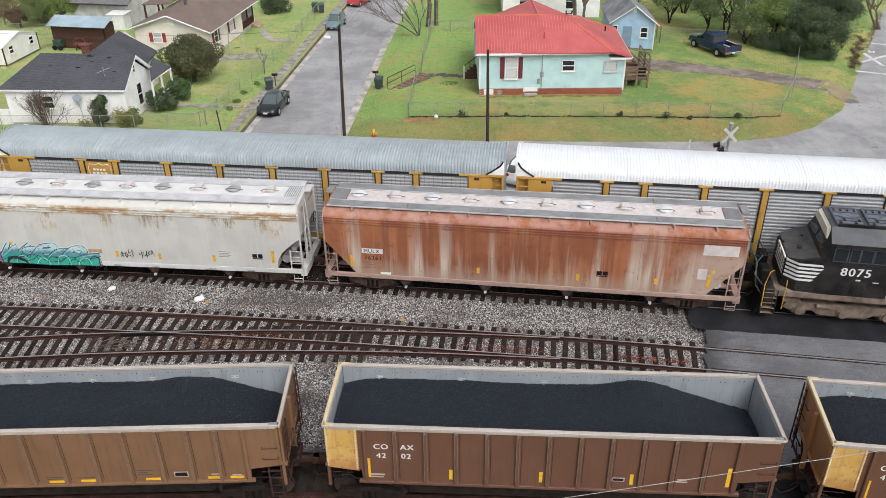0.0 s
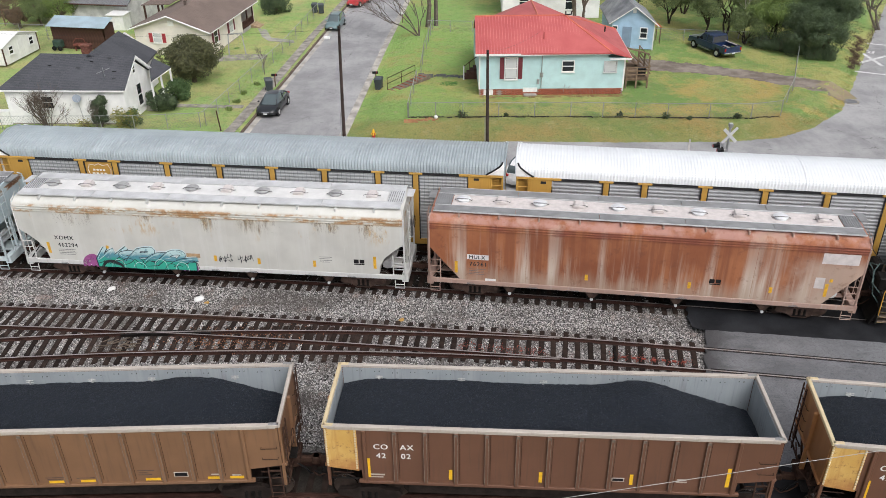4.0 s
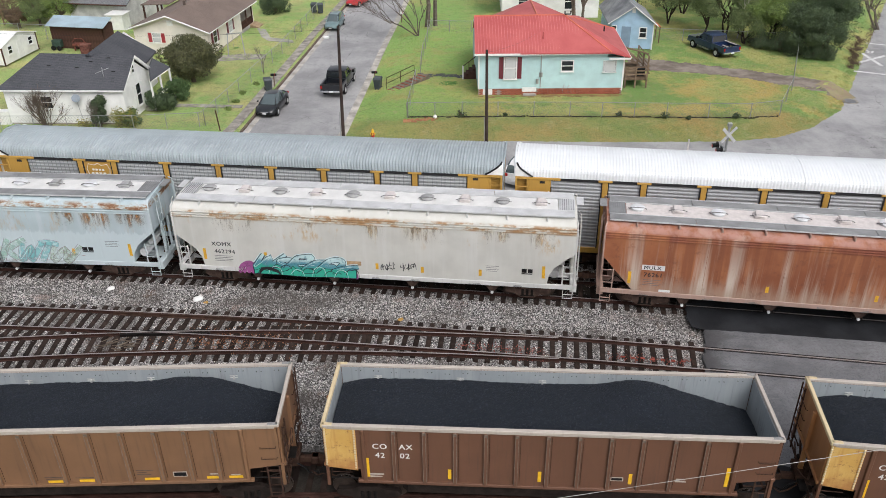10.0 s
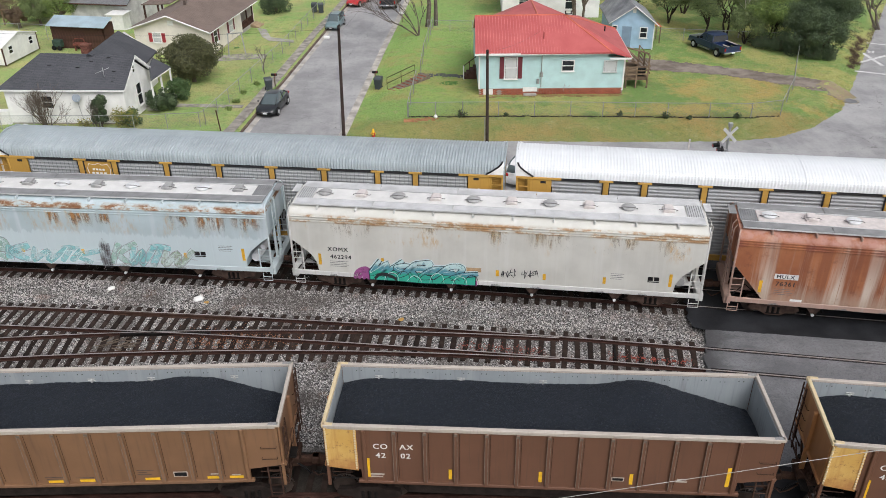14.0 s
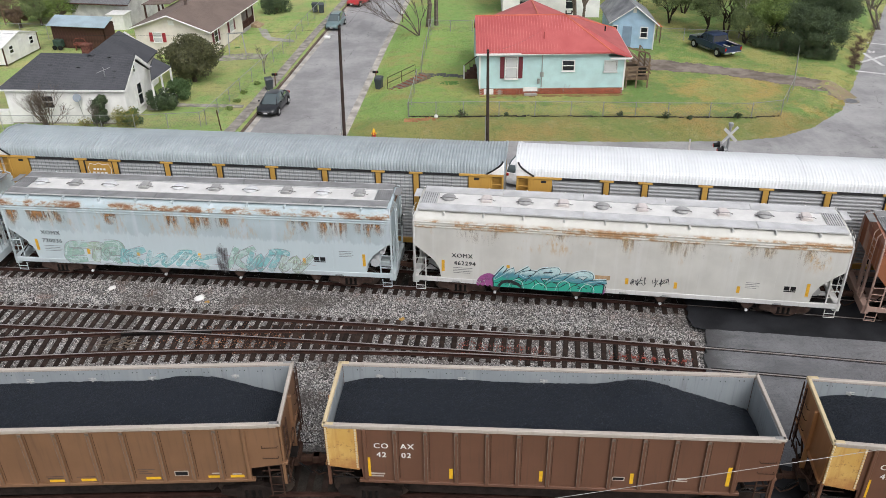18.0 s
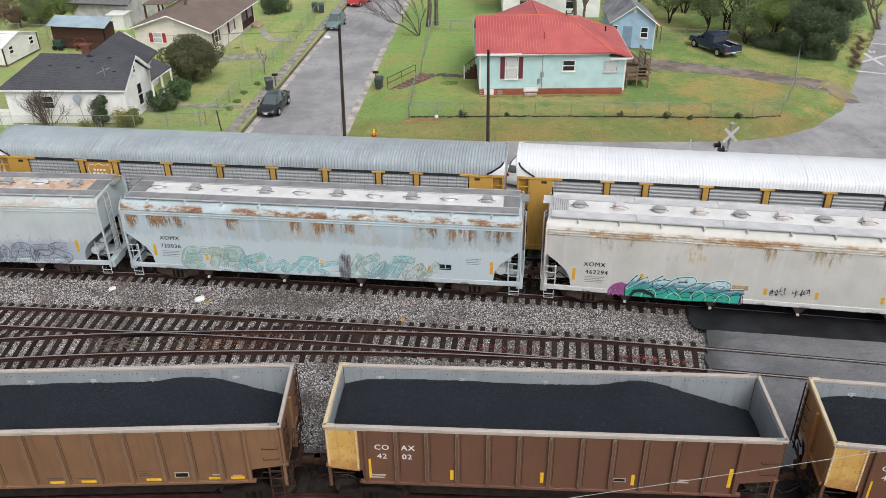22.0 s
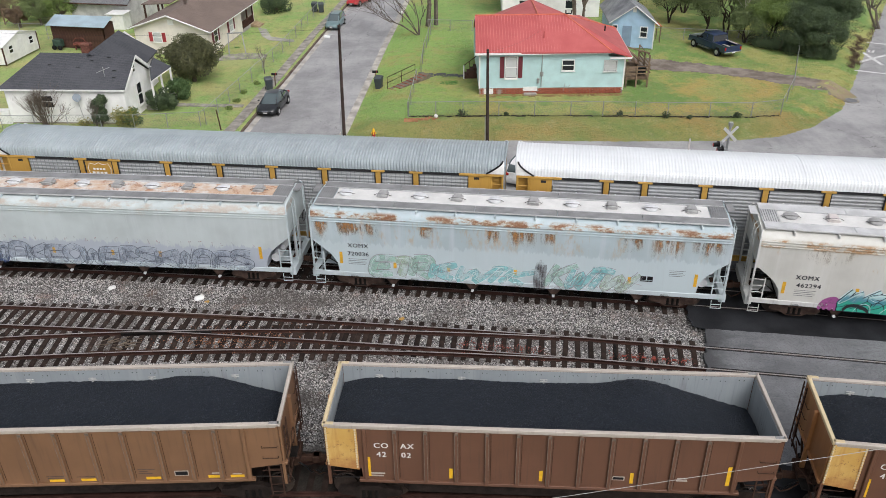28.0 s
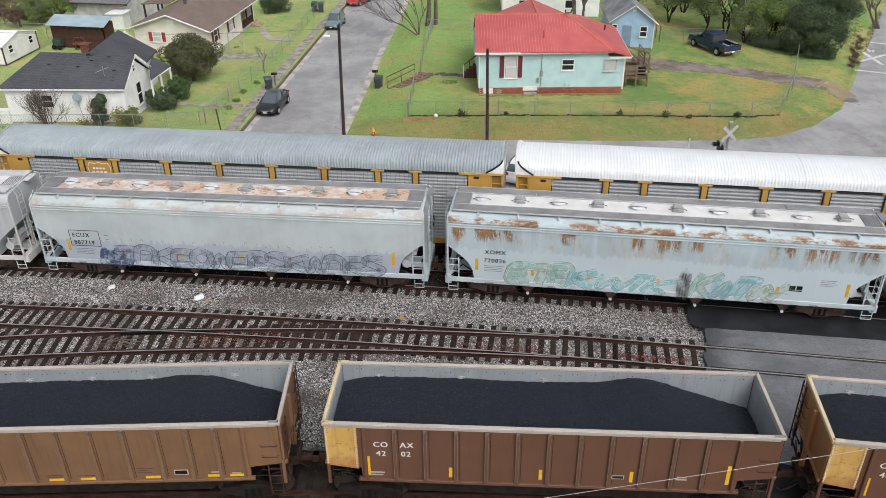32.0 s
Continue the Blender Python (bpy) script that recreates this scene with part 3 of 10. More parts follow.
sheet("road_crossing", [(60, 12), (60, 43.4)] + ragged((crossing_edge(43.4), 43.4), (crossing_edge(12), 12), 90, .10, 3), -.018, M["crossing_asphalt"], "grey worn asphalt of the level crossing", "road", .3)
strip = ragged((11.55, 29.35), (14.09, 28.95), 12, .03, 4) + ragged((14.3, 28.93), (20.0, 28.05), 24, .015, 5) + [(30, 26.2), (45, 23), (45, 27), (30, 31.4), (14, 34.2)] + ragged((11.9, 34.6), (11.3, 31.2), 16, .12, 6) + ragged((11.25, 31.0), (11.2, 29.6), 7, .10, 7)
sheet("road_patch", strip, -.012, M["new_asphalt"], "fresh black asphalt strip beside the rails", "road", .02)
sheet("road_patch", [(9.0, 12), (40, 8), (40, 17.5)] + ragged((16, 20.6), (9.5, 21.2), 26, .06, 9), -.012, M["new_asphalt"], "dark asphalt beside the coal track", "road", .02)
road_edge = [(-150, 54.5), (-40, 52.6), (-14.4, 52.3), (-6.9, 52.1), (5.2, 51.5), (12.2, 51.1), (19.9, 51.0), (23.2, 51.6), (26.3, 53.4), (29.7, 56.7), (32.0, 60.5), (37.1, 69.3), (46.9, 86.2), (140, 247)]
kerbline = []
for q, (a, b) in enumerate(zip(road_edge[:-1], road_edge[1:])):
    kerbline += ragged(a, b, 24, .055, 20 + q)[:-1] if 3 <= q <= 11 else [a]
road_edge = kerbline + [road_edge[-1]]
sheet("road", [(-150, 43.3), (27, 43.2), (60, 43.2), (63, 70), (150, 225)] + road_edge[::-1], .010, M["asphalt"], "cracked grey asphalt road behind the railway", "road")
sheet("street", [(-14.1, 52.0), (-6.9, 52.0), (-7.0, 53.5), (-6.0, 64.4), (-4.5, 84.6), (-2.7, 112), (3, 190), (-4, 190), (-8.0, 112), (-10.1, 94.1), (-11.4, 80.7), (-13.1, 63.9), (-14.1, 53.5)], .016, M["asphalt"], "cracked grey asphalt side street", "road")

# ---- rail cars ----
def wheelset_mesh():
    g = Geo().tube([(0, -.8, 0), (0, .8, 0)], .085, 10)
    for y in (-.78, .78):
        g.disc((0, y, 0), (0, 1, 0), .42, .11, 20)
        g.disc((0, y * .93, 0), (0, 1, 0), .45, .03, 20)
    return g


def tread_mesh():
    return Geo().tube([(0, -.05, 0), (0, .05, 0)], .424, 20, False)


def frame_mesh():
    """A freight truck's side frame, seen from its side, near y = 0."""
    out = [(-1.1, .50), (-1.02, .66), (-.55, .70), (-.30, .82), (.30, .82), (.55, .70), (1.02, .66), (1.1, .50), (.95, .38), (.6, .34), (.32, .16), (-.32, .16), (-.6, .34), (-.95, .38)]
    return Geo().prism(out, -.09, .09)


def springs_mesh():
    g = Geo()
    for x in (-.22, 0, .22):
        g.tube([(x, 0, .25), (x, 0, .60)], .08, 8)
    return g.box(-.32, .32, -.06, .06, .22, .27)


def truck(parent, x, wheels, material):
    """A two-axle truck; the wheelsets are returned so that they can turn."""
    t = part("truck", kept("bolster", lambda: Geo().box(-.22, .22, -1.0, 1.0, .45, .75, .03)), material, parent, "rusty two-axle freight truck", at=pose(x, 0, 0))
    for y in (-1.16, 1.16):
        part("side_frame", kept("frame", frame_mesh), material, t, at=pose(0, y, 0))
        part("spring_nest", kept("springs", springs_mesh), M["steel"], t, at=pose(0, y * 1.04, 0))
    for dx in (-.88, .88):
        w = part("wheelset", kept("wheelset", wheelset_mesh, 40), M["wheel"], parent, at=pose(x + dx, 0, .42))
        for y in (-.78, .78):
            part("tread", kept("tread", tread_mesh, 40), M["rim_shine"], w, "bright polished wheel tread", at=pose(0, y, 0))
        wheels.append((w, x + dx))


def coupler_mesh():
    g = Geo().box(-.1, .55, -.08, .08, .68, .92, .02)
    g.box(.45, .75, -.17, .15, .66, .96, .05)
    g.box(-.35, 0, -.2, .2, .60, 1.0, .03)
    g.tube([(.0, .35, .75), (.25, .38, .5), (.5, .36, .35), (.7, .3, .5)], .025, 6)
    return g


def ladder_mesh(h, wide, rungs):
    g = Geo()
    for x in (0, wide):
        g.box(x - .025, x + .025, -.02, .02, 0, h, .006)
    for k in range(rungs):
        z = h * (k + .5) / rungs
        g.tube([(0, 0, z), (wide, 0, z)], .016, 5)
    return g


def loop_line(pts, r=.012, y=0.0):
    return Geo().tube([(x, y, z) for x, z in pts], r, 4)


# coal gondolas
for key, col, col2 in (("coal_brown", (.138, .064, .037), (.22, .10, .07)), ("coal_tan", (.205, .108, .055), (.31, .175, .095))):
    M[key] = weathered(key, col, rust_amt=.4, dirt=(.06, .038, .028), dirt_amt=.35, seed=len(key) + col[0] * 10, rough=.6)
M["bracket_grey"] = plain("scraped_pale_bracket", (.46, .46, .45), .6, var=.3, scale=8)
M["plate_grey"] = plain("grey_corner_plate", (.27, .265, .26), .6, var=.25, scale=6)
M["print_dim"] = plain("faded_dark_stencil", (.09, .065, .055), .7, var=.3, scale=9)
M["worn_edge"] = plain("worn_pale_edge", (.19, .145, .115), .7, var=.4, scale=8)
M["end_orange"] = weathered("rusted_orange_end_paint", (.36, .165, .062), rust=(.16, .07, .033), rust_amt=.85, dirt=(.24, .12, .055), dirt_amt=.6, pale=(.46, .26, .10), pale_amt=.5, seed=11)
n = Nodes("faded_yellow_end_paint")
c = n.mix(n.ramp(n.noise(.9, 5, off=3), .3, .7), (.56, .33, .085), (.66, .44, .15))
c = n.mix(n.mathn("MULTIPLY", n.ramp(n.noise(1.0, 5, n.stretched((5, 5, .4)), .65, off=7), .46, .66), .6), c, (.46, .23, .06))
creep = n.mathn("ADD", n.axis(2), n.mathn("MULTIPLY", n.noise(1.3, 6, rough=.65, off=5), 1.5))
c = n.mix(n.mathn("MULTIPLY", n.ramp(creep, 3.3, 2.75), .8), c, (.36, .145, .045))
c = n.mix(n.mathn("MULTIPLY", n.ramp(n.noise(5, 6, rough=.78, off=2), .56, .66), .7), c, (.22, .09, .035))
M["coal_yellow"] = n.done(c, .6, 0, .15, n.noise(40, 3), .006)
M["coal_rim"] = weathered("worn_pale_rim", (.46, .41, .36), rust=(.22, .14, .09), rust_amt=.8, dirt=(.25, .19, .15), dirt_amt=.5, seed=5)
M["rim_yellow"] = weathered("worn_yellow_rim", (.60, .49, .30), rust=(.34, .2, .08), rust_amt=.7, dirt=(.45, .35, .2), dirt_amt=.5, seed=6)
M["coal_inside"] = weathered("grey_scoured_steel", (.29, .32, .335), rust=(.13, .095, .07), rust_amt=.9, dirt=(.15, .155, .155), dirt_amt=.6, pale=(.40, .42, .43), pale_amt=.4, seed=3, rough=.5)
HALF = 7.1
EVEN = [-5.85 + .975 * k for k in range(13)]


def coal_heap(seed, mounds, ends):
    nx, ny = 150, 36
    g = Geo()
    for j in range(ny + 1):
        for i in range(nx + 1):
            x, y = -HALF + .12 + (2 * HALF - .24) * i / nx, -1.44 + 2.88 * j / ny
            z = 3.36 - .12 * (abs(y) / 1.44) ** 2
            lo, hi = ends
            z -= .30 * (max(0, -x - HALF + lo) / lo) ** 1.6 + .92 * (max(0, x - HALF + hi) / hi) ** 1.15
            for mx, my, mr, mh in mounds:
                z += mh * math.exp(-((x - mx) ** 2 + ((y - my) * 1.3) ** 2) / (mr * mr))
            z += .05 * noise.noise((x * 1.1 + seed, y * 1.1, 0)) + .025 * noise.noise((x * 4 + seed, y * 4, 3)) + .03 * noise.noise((x * 13, y * 13, seed))
            g.v.append((x, y, z))
    g.f = [(j * (nx + 1) + i, j * (nx + 1) + i + 1, (j + 1) * (nx + 1) + i + 1, (j + 1) * (nx + 1) + i) for j in range(ny) for i in range(nx)]
    return g


def rivets():
    g = Geo()
    for k in range(18):
        g.box(-.012, .012, -.010, -.002, 1.6 + k * .11, 1.624 + k * .11)
    return g.box(-.006, .006, -.003, 0, 1.56, 3.52)


def coal_car(s, paint, label, mark, yellow_left, seed, mounds, ends, stakes):
    car = thing("coal_gondola", label, "coal car", "cars of the coal train", at=car_pose("coal", s, 5.0))
    H, W = HALF, 1.5
    for sy in (-1, 1):
        out = [(-H + .05, 2.02), (-H + 1.1, 1.88), (-H + 1.12, 1.42), (H - 1.12, 1.42), (H - 1.1, 1.88), (H - .05, 2.02), (H - .05, 3.70), (-H + .05, 3.70)]
        part("side_wall", Geo().prism(out, sy * W - .03, sy * W + .03), paint, car)
        part("inner_wall", Geo().prism([(-H + .1, 2.3), (H - .1, 2.3), (H - .1, 3.70), (-H + .1, 3.70)], sy * (W - .05), sy * (W - .034)), M["coal_inside"], car, "grey scoured inner steel wall")
        part("top_chord", Geo().box(-H, H, min(sy * 1.46, sy * 1.62), max(sy * 1.47, sy * 1.60), 3.70, 3.80, .015), M["coal_rim"], car, "worn pale top rim")
        part("rim_ledge", Geo().box(-H + .1, H - .1, min(sy * 1.50, sy * 1.585), max(sy * 1.50, sy * 1.585), 3.62, 3.70, .01), M["coal_rim"], car)
        part("side_sill", Geo().box(-H + 1.0, H - 1.0, min(sy * 1.46, sy * 1.60), max(sy * 1.46, sy * 1.60), 1.34, 1.46, .015), paint, car)
        for k, x in enumerate(stakes):
            part("stake", kept("stake", lambda: Geo().box(-.062, .062, -.045, .045, 1.42, 3.62, .02)), paint, car, at=pose(x, sy * 1.565, 0))
            if sy < 0 and 0 < k < 12:
                part("stake_edge", kept("stake_edge", lambda: Geo().box(-.058, -.040, -.004, .004, 1.5, 3.60, .002).box(.040, .058, -.004, .004, 1.5, 3.60, .002)), M["worn_edge"], car, at=pose(x, -1.612, 0))
                part("stake_cap", kept("stake_cap", lambda: Geo().box(-.05, .05, -.004, .004, 3.5, 3.61, .003)), M["worn_edge"], car, at=pose(x, -1.613, 0))
                part("riveted_strip", kept("rivet_row", lambda: rivets()), M["rusty"], car, at=pose(x + .12, -1.534, 0))
        for x in ((-5.73, -2.87, -.05, 2.85) if stakes is EVEN else (-6.3, -4.15, -2.0, .15, 2.22, 5.1)):
            if sy > 0:
                b = part("bracket", kept("bracket", lambda: Geo().box(-.13, .13, -.02, .02, -.012, .012, .004).box(-.13, .13, -.02, .02, -.085, -.060, .004).box(-.03, .03, -.03, .03, -.16, .02, .006)), M["bracket_grey"], car, "pale brace bracket", at=pose(x, 1.40, 3.40))
        for k in range(44):
            x = -H + .6 + (k // 2) * .62 + .16 * (k % 2)
            if sy > 0:
                part("bolt", kept("bolt", lambda: Geo().box(-.012, .012, -.012, .012, -.012, .012)), M["steel"], car, at=pose(x, 1.44, 3.58 - .05 * (k // 2 % 3 == 2)))
    for sx in (-1, 1):
        end_paint = M["end_orange"] if (yellow_left and sx < 0) else paint
        rim = M["rim_yellow"] if (yellow_left and sx < 0) else M["coal_rim"]
        part("end_wall", Geo().box(sx * H - .04, sx * H + .04, -1.5, 1.5, 1.98, 3.70, .01), end_paint, car)
        part("inner_end_wall", Geo().box(sx * (H - .07) - .012, sx * (H - .07) + .012, -1.45, 1.45, 2.2, 3.69), M["coal_inside"], car)
        part("end_chord", Geo().box(min(sx * (H - .06), sx * (H + .06)), max(sx * (H - .06), sx * (H + .06)), -1.60, 1.60, 3.68, 3.812, .015), rim, car)
        part("end_post", Geo().box(min(sx * H, sx * (H + .16)), max(sx * H, sx * (H + .16)), -.06, .06, 1.1, 3.62, .02), end_paint, car)
        part("end_girt", Geo().box(min(sx * H, sx * (H + .10)), max(sx * H, sx * (H + .10)), -1.5, 1.5, 1.94, 2.06, .02), end_paint, car)
        for y in (-1.42, 1.42):
            part("diagonal_brace", Geo().tube([(sx * (H - .02), y, 2.0), (sx * (H + .05), y * .92, 1.5), (sx * (H - .15), y * .8, 1.12)], .045, 6), M["rusty"], car)
        part("ladder", kept("far_ladder", lambda: ladder_mesh(2.6, .36, 8)), M["rusty"], car, at=pose(sx * (H + .12), 1.12, 1.05, 0, 0, 90))
        part("brake_rod", Geo().tube([(sx * (H + .05), -1.0, 1.45), (sx * (H + .3), -.2, 1.4), (sx * (H + .1), .9, 1.5)], .025, 5).tube([(sx * (H - .8), -1.4, 1.62), (sx * (H - .05), -1.4, 1.62)], .02, 5), M["rusty"], car)
        if yellow_left and sx < 0:
            part("end_panel", Geo().prism([(-H + .0, 2.0), (-H + 1.02, 1.86), (-H + 1.02, 3.64), (-H, 3.64)], -1.56, -1.534), M["coal_yellow"], car, "faded yellow rotary-end panel")
            for k in range(16):
                part("rivet", kept("rivet", lambda: Geo().box(-.03, .03, -.02, .02, -.035, .035, .01)), M["rim_yellow"], car, at=pose(-H + .97, -1.575, 2.0 + k * .105))
                part("rivet", kept("rivet", lambda: Geo()), M["rim_yellow"], car, at=pose(-H + .03, -1.575, 2.1 + k * .1))
        part("end_sill", Geo().box(min(sx * (H - .4), sx * (H + .28)), max(sx * (H - .4), sx * (H + .28)), -.42, .42, .98, 1.2, .02), M["rusty"], car)
        part("end_beam", Geo().tube([(sx * (H + .05), -1.42, 1.08), (sx * (H + .05), 1.42, 1.08)], .04, 6), M["rusty"], car)
        for y in (-.75, .75):
            part("end_strut", Geo().tube([(sx * (H + .04), y, 1.98), (sx * (H - .05), y * .7, 1.2)], .04, 6), M["rusty"], car)
        part("end_grab", Geo().tube([(sx * (H + .10), .55, 2.3), (sx * (H + .16), .58, 2.3), (sx * (H + .16), 1.2, 2.3), (sx * (H + .10), 1.23, 2.3)], .014, 5).tube([(sx * (H + .10), .55, 2.75), (sx * (H + .16), .58, 2.75), (sx * (H + .16), 1.2, 2.75), (sx * (H + .10), 1.23, 2.75)], .014, 5).tube([(sx * (H + .10), .55, 3.2), (sx * (H + .16), .58, 3.2), (sx * (H + .16), 1.2, 3.2), (sx * (H + .10), 1.23, 3.2)], .014, 5), M["rusty"], car)
        part("coupler", kept("coupler", coupler_mesh), M["rusty"], car, at=pose(sx * (H + .18), 0, 0, 0, 0, 0 if sx > 0 else 180))
        part("corner_post", Geo().box(sx * (H - .02) - .05, sx * (H - .02) + .05, -1.56, -1.46, 1.15, 2.1, .01), paint, car)
        part("corner_post", Geo().box(sx * (H - .02) - .05, sx * (H - .02) + .05, 1.46, 1.56, 1.15, 2.1, .01), paint, car)
        if sx > 0:
            part("side_ladder", kept("coal_side_ladder", lambda: ladder_mesh(1.35, .40, 4)), M["rusty"], car, at=pose(H - .52, -1.53, .62))
        if sx > 0: part("ladder", kept("coal_ladder", lambda: ladder_mesh(2.2, .42, 6)), M["rusty"], car, at=pose(sx * (H + .1), -1.35 if sx > 0 else -.95, 1.3, 0, 0, 90))
        if not (yellow_left and sx < 0):
          part("grab_iron", Geo().tube([(sx * (H - .62), -1.62, 2.45), (sx * (H - .62), -1.7, 2.45), (sx * (H - .12), -1.7, 2.45), (sx * (H - .12), -1.62, 2.45)], .014, 5), M["rusty"], car)
          part("grab_iron", Geo().tube([(sx * (H - .62), -1.62, 2.9), (sx * (H - .62), -1.7, 2.9), (sx * (H - .12), -1.7, 2.9), (sx * (H - .12), -1.62, 2.9)], .014, 5), M["rusty"], car)
        part("brake_step", Geo().box(min(sx * (H + .1), sx * (H + .34)), max(sx * (H + .1), sx * (H + .34)), -1.1, -.6, 1.9 if sx > 0 else 1.22, 1.94 if sx > 0 else 1.26), M["steel"], car)
        part("brace", Geo().tube([(sx * (H - 1.0), -1.45, 1.42), (sx * (H - .1), -1.45, 1.42), (sx * (H - .1), -1.45, 1.9)], .03, 6), M["steel"], car)
        part("air_hose", Geo().tube([(sx * (H + .2), -.4, 1.0), (sx * (H + .45), -.42, .8), (sx * (H + .6), -.35, .45), (sx * (H + .75), -.2, .4)], .03, 6), M["black"], car)
        part("air_tank", Geo().tube([(sx * (H - .9), -.6, 1.25), (sx * (H - .3), -.6, 1.25)], .17, 12), M["steel"], car)
        if sx > 0:
            part("brake_wheel", Geo().tube([(H + .24, -.8 + .26 * math.cos(t), 2.6 + .26 * math.sin(t)) for t in np.linspace(0, 6.283, 17)], .018, 5), M["rusty"], car)
    part("tub", Geo().box(-H + 2.4, H - 2.4, -1.35, 1.35, .55, 1.42, .2), M["dark_truck"], car)
    part("centre_sill", Geo().box(-H, H, -.3, .3, .7, 1.3, .02), M["rusty"], car)
    wheels = []
    truck(car, -H + 1.25, wheels, M["dark_truck"])
    truck(car, H - 1.25, wheels, M["dark_truck"])
    part("coal_load", coal_heap(seed, mounds, ends), M["coal"], car, "black coal heaped to a low mound", smooth=70)
    rr = np.random.default_rng(seed)
    lumps = []
    for k in range(15000):
        x, y = rr.uniform(-H + .3, H - .3), rr.uniform(-1.35, 1.35)
        z = 3.36 - .12 * (abs(y) / 1.44) ** 2 - .30 * (max(0, -x - H + ends[0]) / ends[0]) ** 1.6 - .92 * (max(0, x - H + ends[1]) / ends[1]) ** 1.15
        for mx, my, mr, mh in mounds:
            z += mh * math.exp(-((x - mx) ** 2 + ((y - my) * 1.3) ** 2) / (mr * mr))
        lumps.append((x, y, z + .05 * noise.noise((x * 1.1 + seed, y * 1.1, 0)) + .01))
    tagged(pebbles("coal_rubble", lumps, .026, M["coal_lump"], "", "", car), kind="stuff")
    for x, z, wd, ht in mark.get("yellow", ()):
        part("reflector", Geo().box(x - wd / 2, x + wd / 2, -1.545, -1.534, z, z + ht), M["yellow"], car, "yellow reflective stripe")
    for sx in (-1, 1):
        for sy in (-1, 1):
            part("corner_plate", Geo().box(sx * (H - .14) - .16, sx * (H - .14) + .16, sy * 1.54 - .065, sy * 1.54 + .065, 3.80, 3.812, .004), M["rim_yellow"] if yellow_left and sx < 0 else M["plate_grey"], car)
    for text, x, z, size in mark.get("text", ()):
        part("lettering", lettering(text, size), M["white"], car, "white stencilled reporting mark", at=pose(x, -1.538, z))
    for x, z, wd, ht in mark.get("bars", ()):
        part("stencil", Geo().box(x - wd / 2, x + wd / 2, -1.54, -1.534, z, z + ht), M["coal_rim"], car)
    for x, z, wd, ht in mark.get("dim", ()):
        part("stencil", Geo().box(x - wd / 2, x + wd / 2, -1.54, -1.534, z, z + ht), M["print_dim"], car)
    for x, z, wd, ht in mark.get("plate", ()):
        part("label_plate", Geo().box(x - wd / 2, x + wd / 2, -1.542, -1.534, z, z + ht), M["coal_rim"], car)
        part("label_plate", Geo().box(x - wd / 2 + .03, x + wd / 2 - .03, -1.546, -1.5425, z + .03, z + ht - .03), M["black"], car)
    return car


PITCH = 15.76
UNEVEN = [-5.93, -5.03, -4.13] + [-3.17 + 1.057 * k for k in range(7)] + [4.13, 5.03, 5.93]
mk = {"text": (("CO", -5.58, 2.82, .30), ("AX", -4.72, 2.82, .30), ("42", -5.50, 2.44, .30), ("02", -4.70, 2.44, .30)),
      "yellow": ((-5.76, 1.58, .11, .82), (-3.10, 1.60, .11, .42), (-.21, 1.62, .11, .44), (2.67, 1.66, .11, .44), (5.68, 1.70, .12, .8)),
      "bars": ((-5.5, 1.68, .5, .06), (-5.5, 1.58, .4, .05), (4.25, 1.82, .35, .05), (4.25, 1.92, .3, .05)), "plate": ((2.25, 1.78, .4, .16),)}
coal_car(3.36, M["coal_brown"], "brown coal gondola with a faded yellow end, filled with coal", mk, True, 3, [(3.1, .9, 1.15, .40), (-4.5, .6, 2.5, .06)], (1.3, 3.3), EVEN)
mk = {"yellow": ((-4.2, 1.46, .48, .10), (-2.6, 1.46, .48, .10), (-.37, 1.48, .48, .10), (.66, 1.49, .48, .10), (2.78, 1.50, .48, .10), (4.81, 1.50, .48, .1), (5.52, 1.50, .45, .1)),
      "plate": ((3.72, 1.62, .46, .22),), "bars": ((4.82, 1.68, .25, .04), (5.52, 1.62, .3, .05)), "dim": ((2.6, 1.92, .55, .025), (2.5, 1.83, .3, .025), (2.55, 1.74, .45, .025), (-.4, 1.70, .6, .025), (-.4, 1.63, .5, .025), (.6, 1.66, .6, .025), (-2.6, 1.64, .6, .025))}
coal_car(3.36 - PITCH, M["coal_tan"], "tan-brown coal gondola filled with coal", mk, False, 9, [(3.7, .8, 1.2, .26)], (1.3, 2.7), UNEVEN)
mk = {"text": (("CO", -5.58, 2.82, .30), ("AX", -4.72, 2.82, .30), ("42", -5.50, 2.44, .30)), "yellow": ((-5.78, 1.62, .16, .75),)}
coal_car(3.36 + PITCH, M["coal_brown"], "brown coal gondola with a worn yellow end, filled with coal", mk, True, 14, [(2, .5, 2.0, .2)], (1.1, 2.8), EVEN)


# auto carriers
def corrugated_roof(length, pitch, amp, panel):
    k = int(length / pitch) * 4
    half = [(1.57, 4.92), (1.57, 5.06), (1.565, 5.20), (1.53, 5.31), (1.45, 5.40), (1.32, 5.46), (.95, 5.57), (.48, 5.67)]
    prof = [(-y, z) for y, z in half] + [(0, 5.715)] + half[::-1]
    rings = []
    for i in range(k + 1):
        x = -length / 2 + length * i / k
        up = amp * (1, 1, -1, -1)[i % 4] + (.012 if (x % panel) < .05 else 0)
        rings.append([(x, y + (up * y / 1.6), z + up) for y, z in prof])
    return Geo().loft(rings, closed=False)


